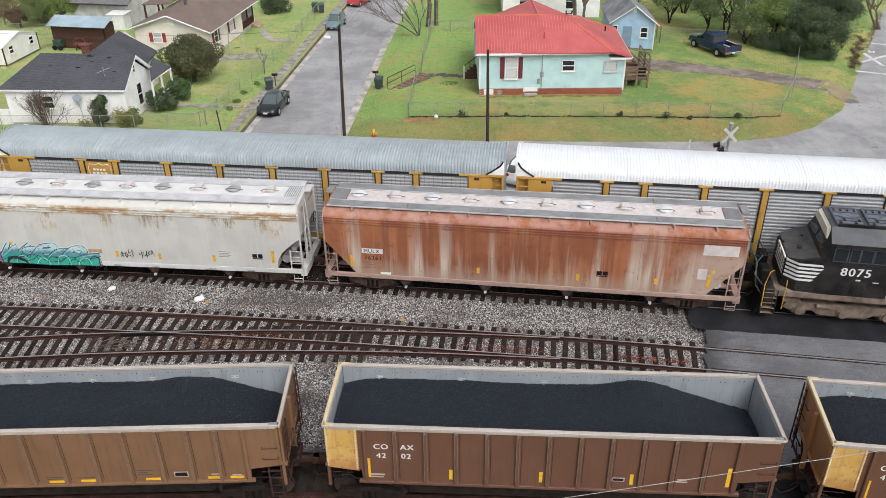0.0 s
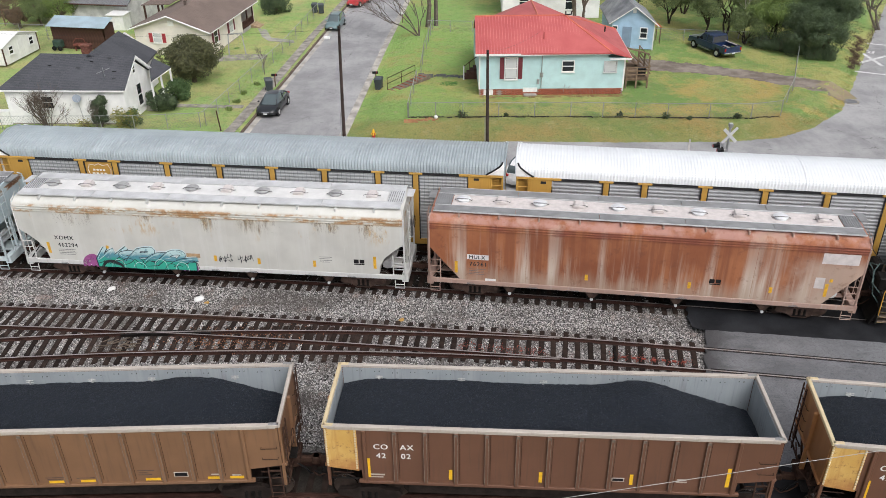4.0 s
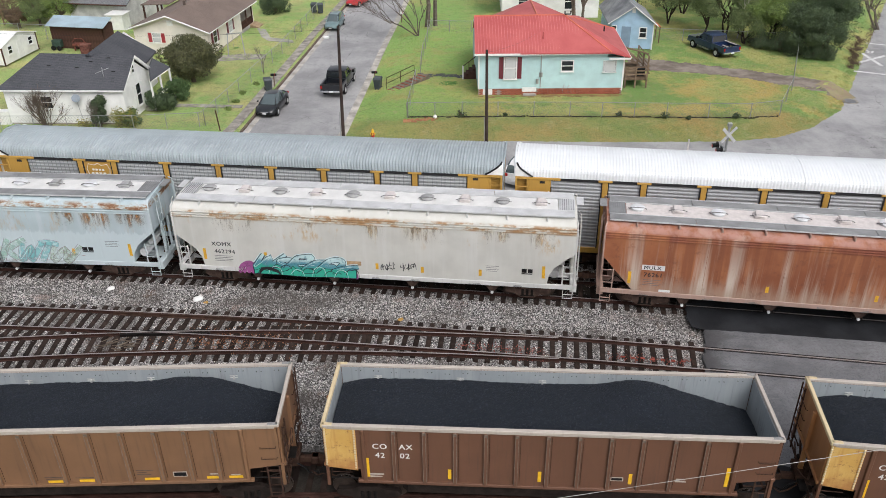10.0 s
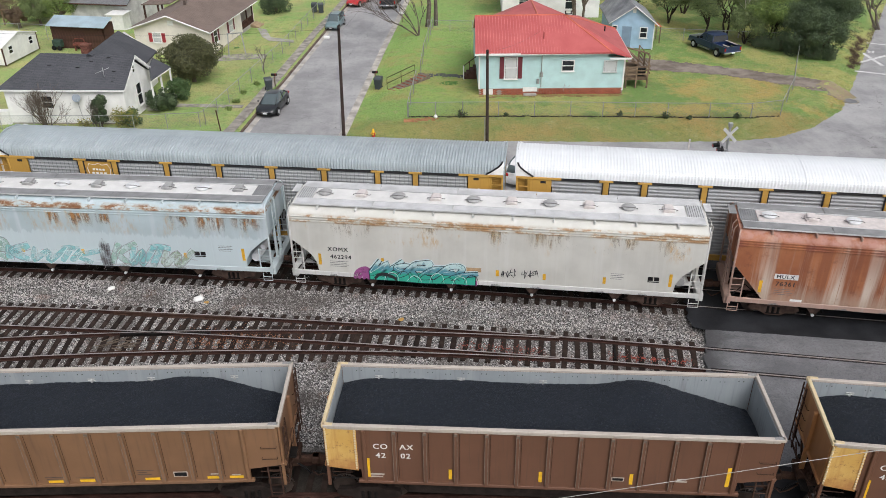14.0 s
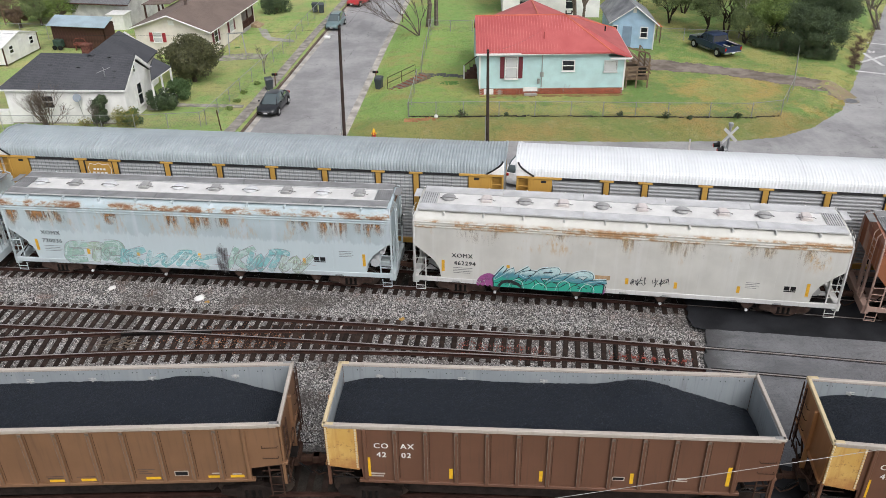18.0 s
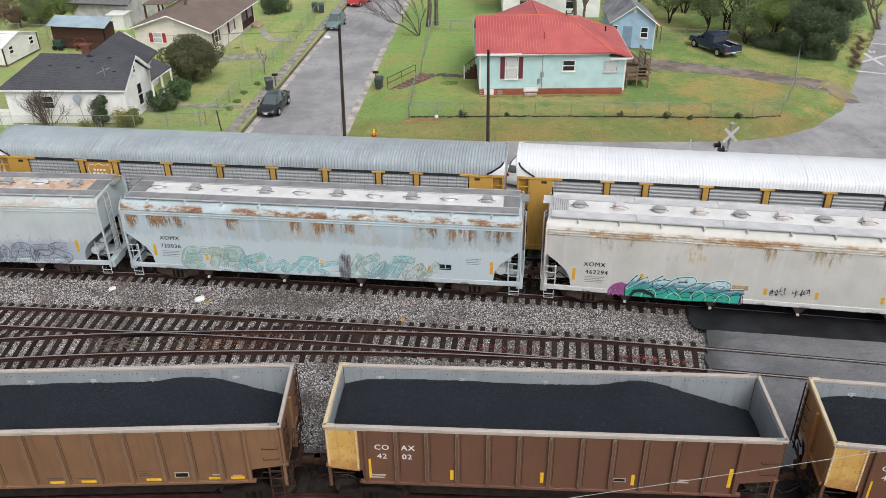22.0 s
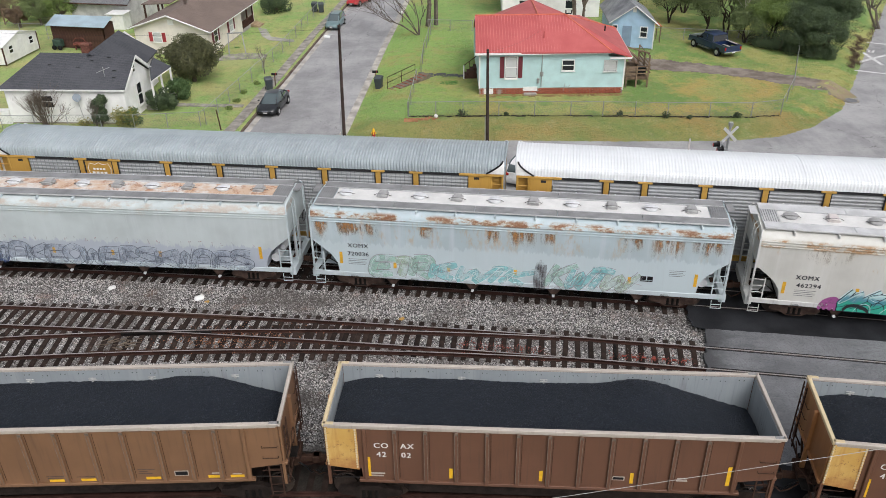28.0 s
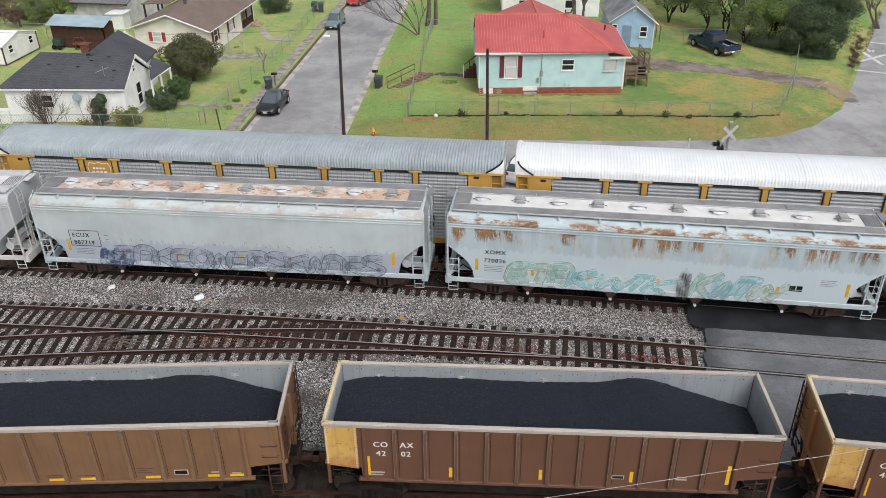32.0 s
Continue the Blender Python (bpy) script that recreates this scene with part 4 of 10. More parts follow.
def slat_wall(x0, x1, z0, z1, y, step, deep):
    """Sheet steel with level corrugations."""
    k = int((z1 - z0) / step) * 2
    prof = [(y + (deep if i % 4 in (1, 2) else 0), z0 + (z1 - z0) * i / k) for i in range(k + 1)]
    rings = [[(x, a, z) for a, z in prof] for x in (x0, x1)]
    back = [[(x, y + deep + .02, z) for a, z in prof[::-1]] for x in (x0, x1)]
    return Geo().loft([r + b for r, b in zip(rings, back)])


M["print"] = plain("grey_fine_print", (.13, .135, .14), .6)
M["rack_yellow"] = weathered("faded_rack_yellow", (.50, .29, .06), rust=(.17, .08, .03), rust_amt=.7, dirt=(.25, .14, .04), dirt_amt=.5, seed=4)
M["rack_screen"] = weathered("grey_perforated_screen", (.36, .375, .38), rust=(.15, .10, .075), rust_amt=.6, dirt=(.17, .16, .15), dirt_amt=.6, seed=6, rough=.5)
M["rack_sheet"] = weathered("dull_corrugated_sheet", (.33, .342, .35), rust=(.13, .065, .045), rust_amt=.85, dirt=(.16, .155, .15), dirt_amt=.45, seed=7, rough=.5)
M["roof_grey"] = weathered("blue_grey_corrugated_roof", (.345, .395, .415), rust=(.25, .25, .25), rust_amt=.3, dirt=(.29, .335, .35), dirt_amt=.3, pale=(.42, .465, .48), pale_amt=.5, seed=2, rough=.45)
M["roof_white"] = plain("clean_white_roof", (.73, .755, .77), .5, var=.04, scale=.5, grain=20, bump=.05)
# near-black tone that paints shade into the racks: eaves, post edges, vents, deck
M["rack_shade"] = plain("near_black_rack_shade", (.03, .03, .032), .8)


def auto_rack(s, label, posts, roof, roof_label, pitch, screens, panel, gold, L=26.4):
    car = thing("auto_carrier", label, "auto rack", "parked auto carriers", at=car_pose("rack", s, 9.8))
    h = L / 2
    part("roof", corrugated_roof(L, pitch, .017 if panel < 9 else .006, panel), roof, car, roof_label)
    for sy in (-1, 1):
        f = lambda a, b: (min(sy * a, sy * b), max(sy * a, sy * b))
        # rail coloured dark as the shadow line below the roof eave
        part("roof_rail", Geo().box(-h, h, *f(1.46, 1.535), 4.76, 4.88, .01), M["rack_shade"], car)
        stops = [-h + 1.75] + [q - h for q in posts] + [h - 1.75]
        for a, b in zip(stops[:-1], stops[1:]):
            mid = .5 * (a + b)
            if gold and abs(mid - gold) < .6 and sy < 0:
                sheet_ob = part("logo_panel", Geo().box(a + .08, b - .08, -1.5, -1.46, 2.2, 4.78, .01), M["rack_yellow"], car, "yellow panel with a worn pale emblem")
                for pts in ([(-.62, 4.35), (-.5, 4.62), (-.2, 4.56), (0, 4.66), (.2, 4.56), (.5, 4.62), (.62, 4.35), (.55, 4.0), (0, 3.7), (-.55, 4.0), (-.62, 4.35)],):
                    part("emblem", loop_line([(mid + x, z) for x, z in pts], .018, -1.505), M["white"], sheet_ob)
                for r, wd in ((4.38, .7), (4.18, .85), (4.0, .55)):
                    for q in range(4):
                        part("emblem", Geo().box(mid - wd / 2 + q * wd / 4, mid - wd / 2 + (q + .7) * wd / 4, -1.508, -1.502, r - .12, r - .02), M["white"], sheet_ob)
            else:
                part("side_screen", slat_wall(a, b, 1.25, 4.80, -1.5 if sy < 0 else 1.45, .088, .028), screens, car)
                if screens is M["rack_screen"] and sy < 0:
                    for q in range(int((b - a) / .22)):
                        part("screen_rib", kept("screen_rib", lambda: Geo().box(-.005, .005, -.006, .006, 3.0, 4.78)), M["print"], car, at=pose(a + .2 + q * .22, -1.505, 0))
        for q in posts:
            p = part("post", Geo().box(q - h - .13, q - h + .13, *f(1.5, 1.58), 1.0, 4.84, .02), M["rack_yellow"], car)
            for e in (-.155, .155):
                # thin dark strips paint the shadow along both edges of the post
                part("post_flange", Geo().box(q - h + e - .024, q - h + e + .024, *f(1.5, 1.57), 1.0, 4.82, .005), M["rack_shade"], p)
            part("cap_plate", Geo().box(q - h - .33, q - h + .33, *f(1.5, 1.60), 4.80, 4.90, .02), M["rack_yellow"], p)
            for z in (3.95, 2.6):
                part("bracket", Geo().box(q - h - .22, q - h + .22, *f(1.5, 1.55), z, z + .06, .01), M["galv"], p)
        for sx in (-1, 1):
            x0, x1 = sorted((sx * (h - 1.7), sx * h))
            d = part("end_panel", Geo().box(x0 + (0 if sx > 0 else .65), x1 - (.65 if sx > 0 else 0), *f(1.46, 1.54), 1.1, 4.80, .02), M["rack_yellow"], car)
            part("end_beam", Geo().box(x0 - .45 if sx > 0 else x0, x1 if sx > 0 else x1 + .45, *f(1.48, 1.60), 4.80, 4.93, .02), M["rack_yellow"], car)
            part("vent", Geo().box((x0 + x1) / 2 - .45 * sx - .13, (x0 + x1) / 2 - .45 * sx + .13, *f(1.53, 1.55), 4.60, 4.72), M["rack_shade"], d)
            lx = sx * (h - .6)
            g = Geo()
            for q in (0, sx * .55):
                g.box(lx + q - .05, lx + q + .05, *f(1.44, 1.54), .9, 4.8, .015)
            for q in range(8):
                g.tube([(lx, sy * 1.5, 1.15 + q * .46), (lx + sx * .55, sy * 1.5, 1.15 + q * .46)], .025, 6)
            part("ladder", g, M["rack_yellow"], car)
            arc = [(.80, 1.60, 4.95), (.55, 1.60, 5.10), (.34, 1.59, 5.25), (.18, 1.55, 5.36), (.08, 1.47, 5.45), (.03, 1.34, 5.52)]
            rings = [[(sx * (h - a), sy * y, z), (sx * (h + .01), sy * y, z), (sx * (h + .01), sy * (y - .05), z - .03), (sx * (h - a), sy * (y - .05), z - .03)] for a, y, z in arc]
            part("door_edge", Geo().loft(rings), M["white"], car, "white curved door edge")
            if sy < 0: part("roof_seal", Geo().tube([(sx * (h - a - .03), sy * (y + .015), z + .01) for a, y, z in arc], .045, 5), M["black"], car, "black curved seal strip")
            part("ladder_back", Geo().box(min(lx, lx + sx * .55), max(lx, lx + sx * .55), *f(1.22, 1.26), 1.1, 4.8), M["rack_yellow"], car)
        part("side_sill", Geo().box(-h, h, *f(1.4, 1.58), .95, 1.25, .02), M["rack_yellow"], car)
    for sx in (-1, 1):
        g = Geo()
        g.loft([[(sx * (h - .02), y, z) for y, z in ((-1.45, 1.1), (1.45, 1.1), (1.45, 5.0), (1.1, 5.45), (0, 5.66), (-1.1, 5.45), (-1.45, 5.0))], [(sx * (h - .08), y, z) for y, z in ((-1.45, 1.1), (1.45, 1.1), (1.45, 5.0), (1.1, 5.45), (0, 5.66), (-1.1, 5.45), (-1.45, 5.0))]])
        part("end_door", g, M["white"], car, "pale folding end door")
        part("roof_flare", Geo().tube([(sx * (h + .02), -1.55, 4.95), (sx * (h + .03), -1.42, 5.32), (sx * (h + .05), -.95, 5.62), (sx * (h + .06), 0, 5.76), (sx * (h + .05), .95, 5.62), (sx * (h + .03), 1.42, 5.32)], .05, 6), roof, car)
        part("coupler", kept("coupler", coupler_mesh), M["rusty"], car, at=pose(sx * (h + .1), 0, 0, 0, 0, 0 if sx > 0 else 180))
    part("floor_deck", Geo().box(-h, h, -1.4, 1.4, .95, 1.12, .02), M["steel"], car)
    part("upper_deck", Geo().box(-h + .3, h - .3, -1.4, 1.4, 3.0, 3.06), M["rack_shade"], car)
    wheels = []
    truck(car, -h + 3.2, wheels, M["rusty"])
    truck(car, h - 3.2, wheels, M["rusty"])
    return car


auto_rack(-9.93, "yellow auto carrier with a blue-grey corrugated roof", (4.62, 6.44, 9.21, 11.96, 14.70, 17.37, 20.06, 21.93), M["roof_grey"], "blue-grey corrugated metal roof", .148, M["rack_screen"], 1.12, 5.53 - 13.1, 26.2)
auto_rack(17.02, "yellow auto carrier with a bright white corrugated roof", (4.26, 6.05, 8.79, 11.51, 14.25, 16.9, 19.6, 22.2), M["roof_white"], "bright white corrugated metal roof", .148, M["rack_sheet"], 99, None)


# covered hoppers
HL = 9.5


def hopper_body(straight=False):
    def ring(x, zb, k=1.0, ze=4.40):
        w = 1.58
        return [(x, -w, zb), (x, -w, 3.78), (x, -w, 4.05), (x, -w + .10, 4.22), (x, -w + .34, 4.34), (x, -.9, 4.39), (x, 0, 4.45), (x, .9, 4.39), (x, w - .34, 4.34), (x, w - .10, 4.22), (x, w, 4.05), (x, w, 3.78), (x, w, zb)]
    st = [(-9.42, 2.78), (-9.0, 2.45), (-8.55, 2.05), (-8.3, 1.62), (-8.22, 1.12), (8.22, 1.12), (8.3, 1.62), (8.55, 2.05), (9.0, 2.45), (9.42, 2.78)]
    if straight:
        st = [(-9.42, 2.78), (-8.0, 1.12), (8.0, 1.12), (9.42, 2.78)]
    return Geo().loft([ring(x, z) for x, z in st])


def hatch_round():
    g = Geo().disc((0, 0, .05), (0, 0, 1), .27, .10, 18)
    g.disc((0, 0, .13), (0, 0, 1), .33, .05, 18, .26)
    return g


def hatch_box():
    return Geo().box(-.26, .26, -.24, .24, 0, .12, .03).box(-.20, .20, -.30, .30, .12, .19, .03)


def hatch_lever():
    return Geo().tube([(-.40, .05, .03), (-.38, -.16, .10), (-.25, -.22, .19), (.25, -.22, .19), (.38, -.16, .10), (.40, .05, .03)], .016, 5)


def slope_plate(sx):
    return Geo().loft([[(sx * 9.40, -1.5, 2.82), (sx * 9.40, 1.5, 2.82), (sx * 9.36, 1.5, 2.86), (sx * 9.36, -1.5, 2.86)], [(sx * 6.6, -1.0, .62), (sx * 6.6, 1.0, .62), (sx * 6.56, 1.0, .66), (sx * 6.56, -1.0, .66)]])


def bay_mesh():
    v = [(-1.75, -1.5, 1.15), (1.75, -1.5, 1.15), (1.75, 1.5, 1.15), (-1.75, 1.5, 1.15), (-.45, -.55, .45), (.45, -.55, .45), (.45, .55, .45), (-.45, .55, .45)]
    return Geo().add(v, [(0, 1, 2, 3), (4, 7, 6, 5), (0, 4, 5, 1), (1, 5, 6, 2), (2, 6, 7, 3), (3, 7, 4, 0)])


def end_cage(sx):
    g = Geo()
    for y in (-1.0, -.55):
        g.tube([(sx * 9.62, y, 1.1), (sx * 9.62, y, 4.3), (sx * 9.5, y, 4.48)], .022, 5)
    for k in range(9):
        z = 1.35 + k * .34
        g.tube([(sx * 9.62, -1.0, z), (sx * 9.62, -.55, z)], .016, 5)
    return g


HOPPER_WHEELS = []


def covered_hopper(label, body, sill, ends, roof, boards, marks, seed, lid_tone):
    car = thing("covered_hopper", label, "hopper car", "cars of the moving freight train")
    part("body", kept("hopper_body", hopper_body, 40) if seed != 4 else hopper_body(True).mesh("straight_body", 40), body, car, "welded steel hopper body")
    part("roof_panel", Geo().box(-8.55, 8.55, -.56, .56, 4.44, 4.475, .01), roof, car, "pale roof strip under the hatches")
    for y0, y1 in ((-1.22, -.60), (.60, 1.22)):
        for q in range(5):
            part("running_board", kept("board%d" % (y0 > 0), lambda y0=y0, y1=y1: Geo().box(-1.85, 1.85, y0, y1, 4.46, 4.50, .008)), boards, car, "steel grating walkway", at=pose(-7.44 + 3.72 * q, 0, 0))
        for y in (y0, y1):
            part("board_edge", kept("edge", lambda: Geo().box(-9.3, 9.3, -.012, .012, 4.455, 4.515)), M["board_pale"], car, at=pose(0, y, 0))
    for sx in (-1, 1):
        part("cross_walk", Geo().box(min(sx * 8.58, sx * 9.32), max(sx * 8.58, sx * 9.32), -.58, .58, 4.465, 4.498, .006), boards, car)
        for q in range(7):
            part("grate_slat", kept("grate_slat", lambda: Geo().box(-.012, .012, -.56, .56, 0, .02)), M["grating"], car, at=pose(sx * (8.64 + .1 * q), 0, 4.498))
        part("overhang_board", kept("overhang%d" % sx, lambda sx=sx: Geo().box(min(sx * 9.4, sx * 9.72), max(sx * 9.4, sx * 9.72), .1, .9, 4.46, 4.49)), boards, car)
    for sy in (-1, 1):
        f = lambda a, b: (min(sy * a, sy * b), max(sy * a, sy * b))
        part("side_sill", kept("hsill%d" % sy, lambda f=f: Geo().box(-9.5, 9.5, *f(1.50, 1.60), .90, 1.14, .02)), sill, car)
        for z in (3.78, 3.90, 4.02):
            part("belt_rib", kept("belt%d%d" % (sy, z * 100), lambda f=f, z=z: Geo().box(-9.42, 9.42, *f(1.575, 1.615), z, z + .05, .012)), body, car)
        for k in range(10):
            x = -8.1 + k * 1.8
            part("board_bracket", kept("hbrk%d" % sy, lambda f=f: Geo().box(-.035, .035, *f(1.14, 1.42), 4.30, 4.46, .01)), sill, car, at=pose(x, 0, 0))
        for sx in (-1, 1):
            part("corner_post", kept("hpost%d%d" % (sx, sy), lambda sx=sx, f=f, sy=sy: Geo().box(sx * 9.46 - .04, sx * 9.46 + .04, *f(1.50, 1.60), .8, 4.05, .012).tube([(sx * 9.46, sy * 1.55, 4.0), (sx * 9.46, sy * 1.50, 4.25), (sx * 9.40, sy * 1.3, 4.42)], .035, 5)), sill, car)
            lx = sx * 9.46 if sx < 0 else 8.92
            part("ladder", kept("hlad%d%d" % (sx, sy), lambda lx=lx, sy=sy: Geo().add(*_lad(lx, sy))), sill, car, "pale side ladder")
            part("stirrup", kept("hstir%d%d" % (sx, sy), lambda sx=sx, sy=sy: Geo().tube([(sx * 9.42, sy * 1.56, .82), (sx * 9.42, sy * 1.56, .42), (sx * 8.98, sy * 1.56, .42), (sx * 8.98, sy * 1.56, .82)], .022, 5).tube([(sx * 9.42, sy * 1.56, .62), (sx * 8.98, sy * 1.56, .62)], .02, 5)), sill, car)
    for k in range(10):
        x = -8.05 + k * 1.76
        hs = part("hatch", kept("hatch%d" % (k % 2), (hatch_round if k % 2 == 0 else hatch_box), 40), lid_tone[k % 2], car, ("round roof hatch lid", "square roof hatch lid")[k % 2], at=pose(x, 0, 4.475))
        part("lever", kept("lever", hatch_lever), lid_tone[2], hs)
    for sx in (-1, 1):
        part("slope_sheet", kept("slope%d" % sx, lambda sx=sx: slope_plate(sx)), ends, car)
        part("end_platform", kept("plat%d" % sx, lambda sx=sx: Geo().box(min(sx * 8.2, sx * 9.6), max(sx * 8.2, sx * 9.6), -.45, .45, .84, .94, .02).box(min(sx * 9.3, sx * 9.6), max(sx * 9.3, sx * 9.6), -1.5, 1.5, .72, 1.12, .02)), sill, car)
        part("end_ladder", kept("cage%d" % sx, lambda sx=sx: end_cage(sx)), sill, car)
        for y in (-.35, .35):
            part("end_strut", Geo().box(sx * 9.38 - .06, sx * 9.38 + .06, y - .06, y + .06, .9, 2.84, .015), ends, car)
        part("draft_sill", kept("draft", lambda: Geo().box(-9.6, 9.6, -.28, .28, .68, .9, .02)), M["steel"], car) if sx > 0 else None
        part("coupler", kept("coupler", coupler_mesh), M["rusty"], car, at=pose(sx * 9.45, 0, 0, 0, 0, 0 if sx > 0 else 180))
    part("air_tank", Geo().tube([(8.55, -1.1, 1.42), (8.6, .4, 1.42)], .22, 12).tube([(8.9, -.9, 1.9), (8.9, .6, 1.9)], .12, 10), lid_tone[0], car, smooth=40)
    part("brake_wheel", Geo().tube([(9.66, .6 + .27 * math.cos(t), 2.9 + .27 * math.sin(t)) for t in np.linspace(0, 6.283, 17)], .018, 5), M["steel"], car)
    part("brake_pipe", Geo().tube([(-9.3, -1.38, 1.1), (-8.8, -1.3, 1.7), (-8.3, -1.1, 1.2)], .03, 5), M["steel"], car)
    for k in range(4):
        x = -5.7 + k * 3.8
        by = part("hopper_bay", kept("bay", bay_mesh), M["rusty"], car, at=pose(x, 0, 0))
        part("outlet_gate", kept("gate", lambda: Geo().box(-.5, .5, -1.1, 1.1, .36, .46, .02).box(-.22, .22, -1.32, -1.1, .34, .5, .02)), M["steel"], by)
        part("outlet_bracket", kept("obr", lambda: Geo().prism([(-.34, .80), (.34, .80), (.10, .50), (-.10, .50)], -1.40, -1.34)), M["truck_brown"], by)
        part("outlet_cap", kept("cap", lambda: Geo().disc((0, -1.38, .42), (0, 1, 0), .068, .12, 12), 40), M["lid_white"], by, "white outlet cap")
    wheels = []
    truck(car, -7.35, wheels, M["truck_brown"])
    truck(car, 7.35, wheels, M["truck_brown"])
    HOPPER_WHEELS.append(wheels)
    y = -1.584
    for k, (text, x, z, size, tone) in enumerate(marks.get("text", ())):
        part("lettering", lettering(text, size), tone, car, "stencilled reporting mark", at=pose(x, y - .009, z))
    for k in range(9):
        part("weld_seam", kept("seam", lambda: Geo().box(-.006, .006, -1.5835, -1.57, 1.12, 3.77)), marks.get("seam", M["seam"]), car, at=pose(-6.64 + 1.66 * k, 0, 0))
    for k in range(7):
        part("sill_print", kept("sill_print%d" % (k % 3), lambda k=k: Geo().box(-.2 - .1 * (k % 3), .2, -1.604, -1.60, .92, .95).box(-.2, .15, -1.604, -1.60, .98, 1.0)), M["print"], car, at=pose(-7.5 + 2.4 * k + .5 * (k % 2), 0, 0))
    for x, z, w, h, tone in marks.get("bars", ()):
        part("marking", Geo().box(x - w / 2, x + w / 2, y - .005, y, z, z + h), tone, car)
    for x, z, h in marks.get("yellow", ()):
        part("reflector", Geo().box(x - .07, x + .07, y - .008, y, z, z + h), M["reflector"], car, "yellow reflective stripe")
    for x, z, w in marks.get("box", ()):
        part("data_label", Geo().box(x - w / 2, x + w / 2, y - .006, y, z, z + .05).box(x - w / 2, x - .02, y - .006, y, z + .08, z + .28).box(x + .03, x + w / 2, y - .006, y, z + .08, z + .28), M["black"], car)
    for key in ("rust", "ochre", "heavy"):
        for x, w, z in marks.get(key, ()):
            part("rust_stain", Geo().box(x - w / 2, x + w / 2, y - .003, y - .001, z, 3.775), M[key + "_run"], car, "brown rust run-off")
    for x, z, w in marks.get("fine", ()):
        for q in range(4):
            part("fine_print", Geo().box(x - w / 2, x + w / 2 - .1 * (q % 2), y - .004, y, z - q * .09, z - q * .09 + .02), M["print"], car)
    return car


def _lad(lx, sy):
    g = Geo()
    for x in (lx, lx + .52):
        g.box(x - .028, x + .028, sy * 1.58 - .02, sy * 1.58 + .02, 1.0, 2.2, .008)
    for k in range(4):
        g.tube([(lx, sy * 1.6, 1.15 + k * .33), (lx + .52, sy * 1.6, 1.15 + k * .33)], .018, 5)
    return g.v, g.f


M["reflector"] = plain("orange_yellow_reflector", (.72, .40, .03), .45, var=.15, scale=8)
M["ink"] = plain("black_stencil_ink", (.03, .032, .038), .6, var=.3, scale=4)
M["cream"] = weathered("cream_hopper_paint", (.57, .565, .52), rust=(.34, .17, .06), rust_amt=.38, dirt=(.47, .43, .35), dirt_amt=.16, pale=(.68, .68, .66), pale_amt=.35, band=(3.74, 4.12, .8, (.50, .33, .14), 2.8, .7), seed=1.5)
M["cream_sill"] = weathered("pale_worn_sill", (.60, .60, .58), rust_amt=.42, dirt=(.35, .31, .26), dirt_amt=.4, seed=2.5)
M["blue_grey"] = weathered("pale_blue_grey_paint", (.445, .535, .565), rust=(.185, .078, .032), rust_amt=.42, dirt=(.40, .43, .44), dirt_amt=.16, pale=(.57, .62, .66), pale_amt=.6, band=(4.0, 4.25, 1.0, (.46, .31, .15), 2.8, .55), seed=3.3, wash=(2.75, (.55, .635, .66), .75))
M["blue_sill"] = weathered("pale_blue_sill", (.51, .58, .60), rust_amt=.4, dirt=(.36, .36, .36), dirt_amt=.35, seed=4.1)
M["pale_green"] = weathered("pale_grey_green_paint", (.50, .555, .555), rust=(.38, .22, .12), rust_amt=.3, dirt=(.45, .48, .49), dirt_amt=.15, pale=(.58, .63, .64), pale_amt=.4, band=(4.02, 4.30, .35, (.52, .40, .28), 3.7, .3), seed=5.7, wash=(2.2, (.40, .44, .505), .9))
n = Nodes("oxidised_red_paint")
c = n.mix(n.ramp(n.noise(.45, 6, off=6.2), .3, .7), (.235, .075, .032), (.385, .145, .062))
low = n.ramp(n.axis(2), 3.7, 1.2)
flat_streak = n.stretched((1.15, 1.15, .06))
st = n.noise(1.0, 5, flat_streak, .62, off=3.1)
st2 = n.noise(1.0, 5, n.stretched((7, 7, .35)), .65, off=9.0)
c = n.mix(n.mathn("MULTIPLY", n.ramp(n.noise(1.0, 5, n.stretched((2.6, 2.6, .10)), .6, off=21), .48, .64), .6), c, (.20, .065, .030))
c = n.mix(n.mathn("MULTIPLY", n.ramp(st2, .45, .75), .35), c, (.22, .085, .045))
c = n.mix(n.mathn("MULTIPLY", n.mathn("MULTIPLY", n.ramp(st, .47, .62), n.mathn("ADD", n.mathn("MULTIPLY", low, .65), .35)), .95), c, (.62, .55, .47))
c = n.mix(n.mathn("MULTIPLY", n.mathn("MULTIPLY", n.ramp(n.noise(1.0, 5, n.stretched((3.4, 3.4, .12)), .65, off=33), .52, .68), low), .75), c, (.47, .37, .29))
wear = n.mathn("ADD", n.axis(2), n.mathn("MULTIPLY", n.noise(1.0, 5, n.stretched((1.6, 1.6, .2)), .7, off=12), 2.2))
c = n.mix(n.mathn("MULTIPLY", n.ramp(wear, 3.2, 2.2), .66), c, (.40, .295, .225))
end = n.mathn("ADD", n.axis(0), n.mathn("MULTIPLY", n.noise(.9, 5, rough=.65, off=27), 3.0))
c = n.mix(n.mathn("MULTIPLY", n.mathn("MULTIPLY", n.ramp(end, 7.6, 9.6), n.ramp(n.axis(2), 3.7, 2.9)), .7), c, (.50, .40, .325))
c = n.mix(n.mathn("MULTIPLY", n.band(2, 3.70, 4.06, .05), n.mathn("MULTIPLY", n.ramp(n.noise(.9, 5, off=14), .38, .6), .7)), c, (.20, .055, .038))
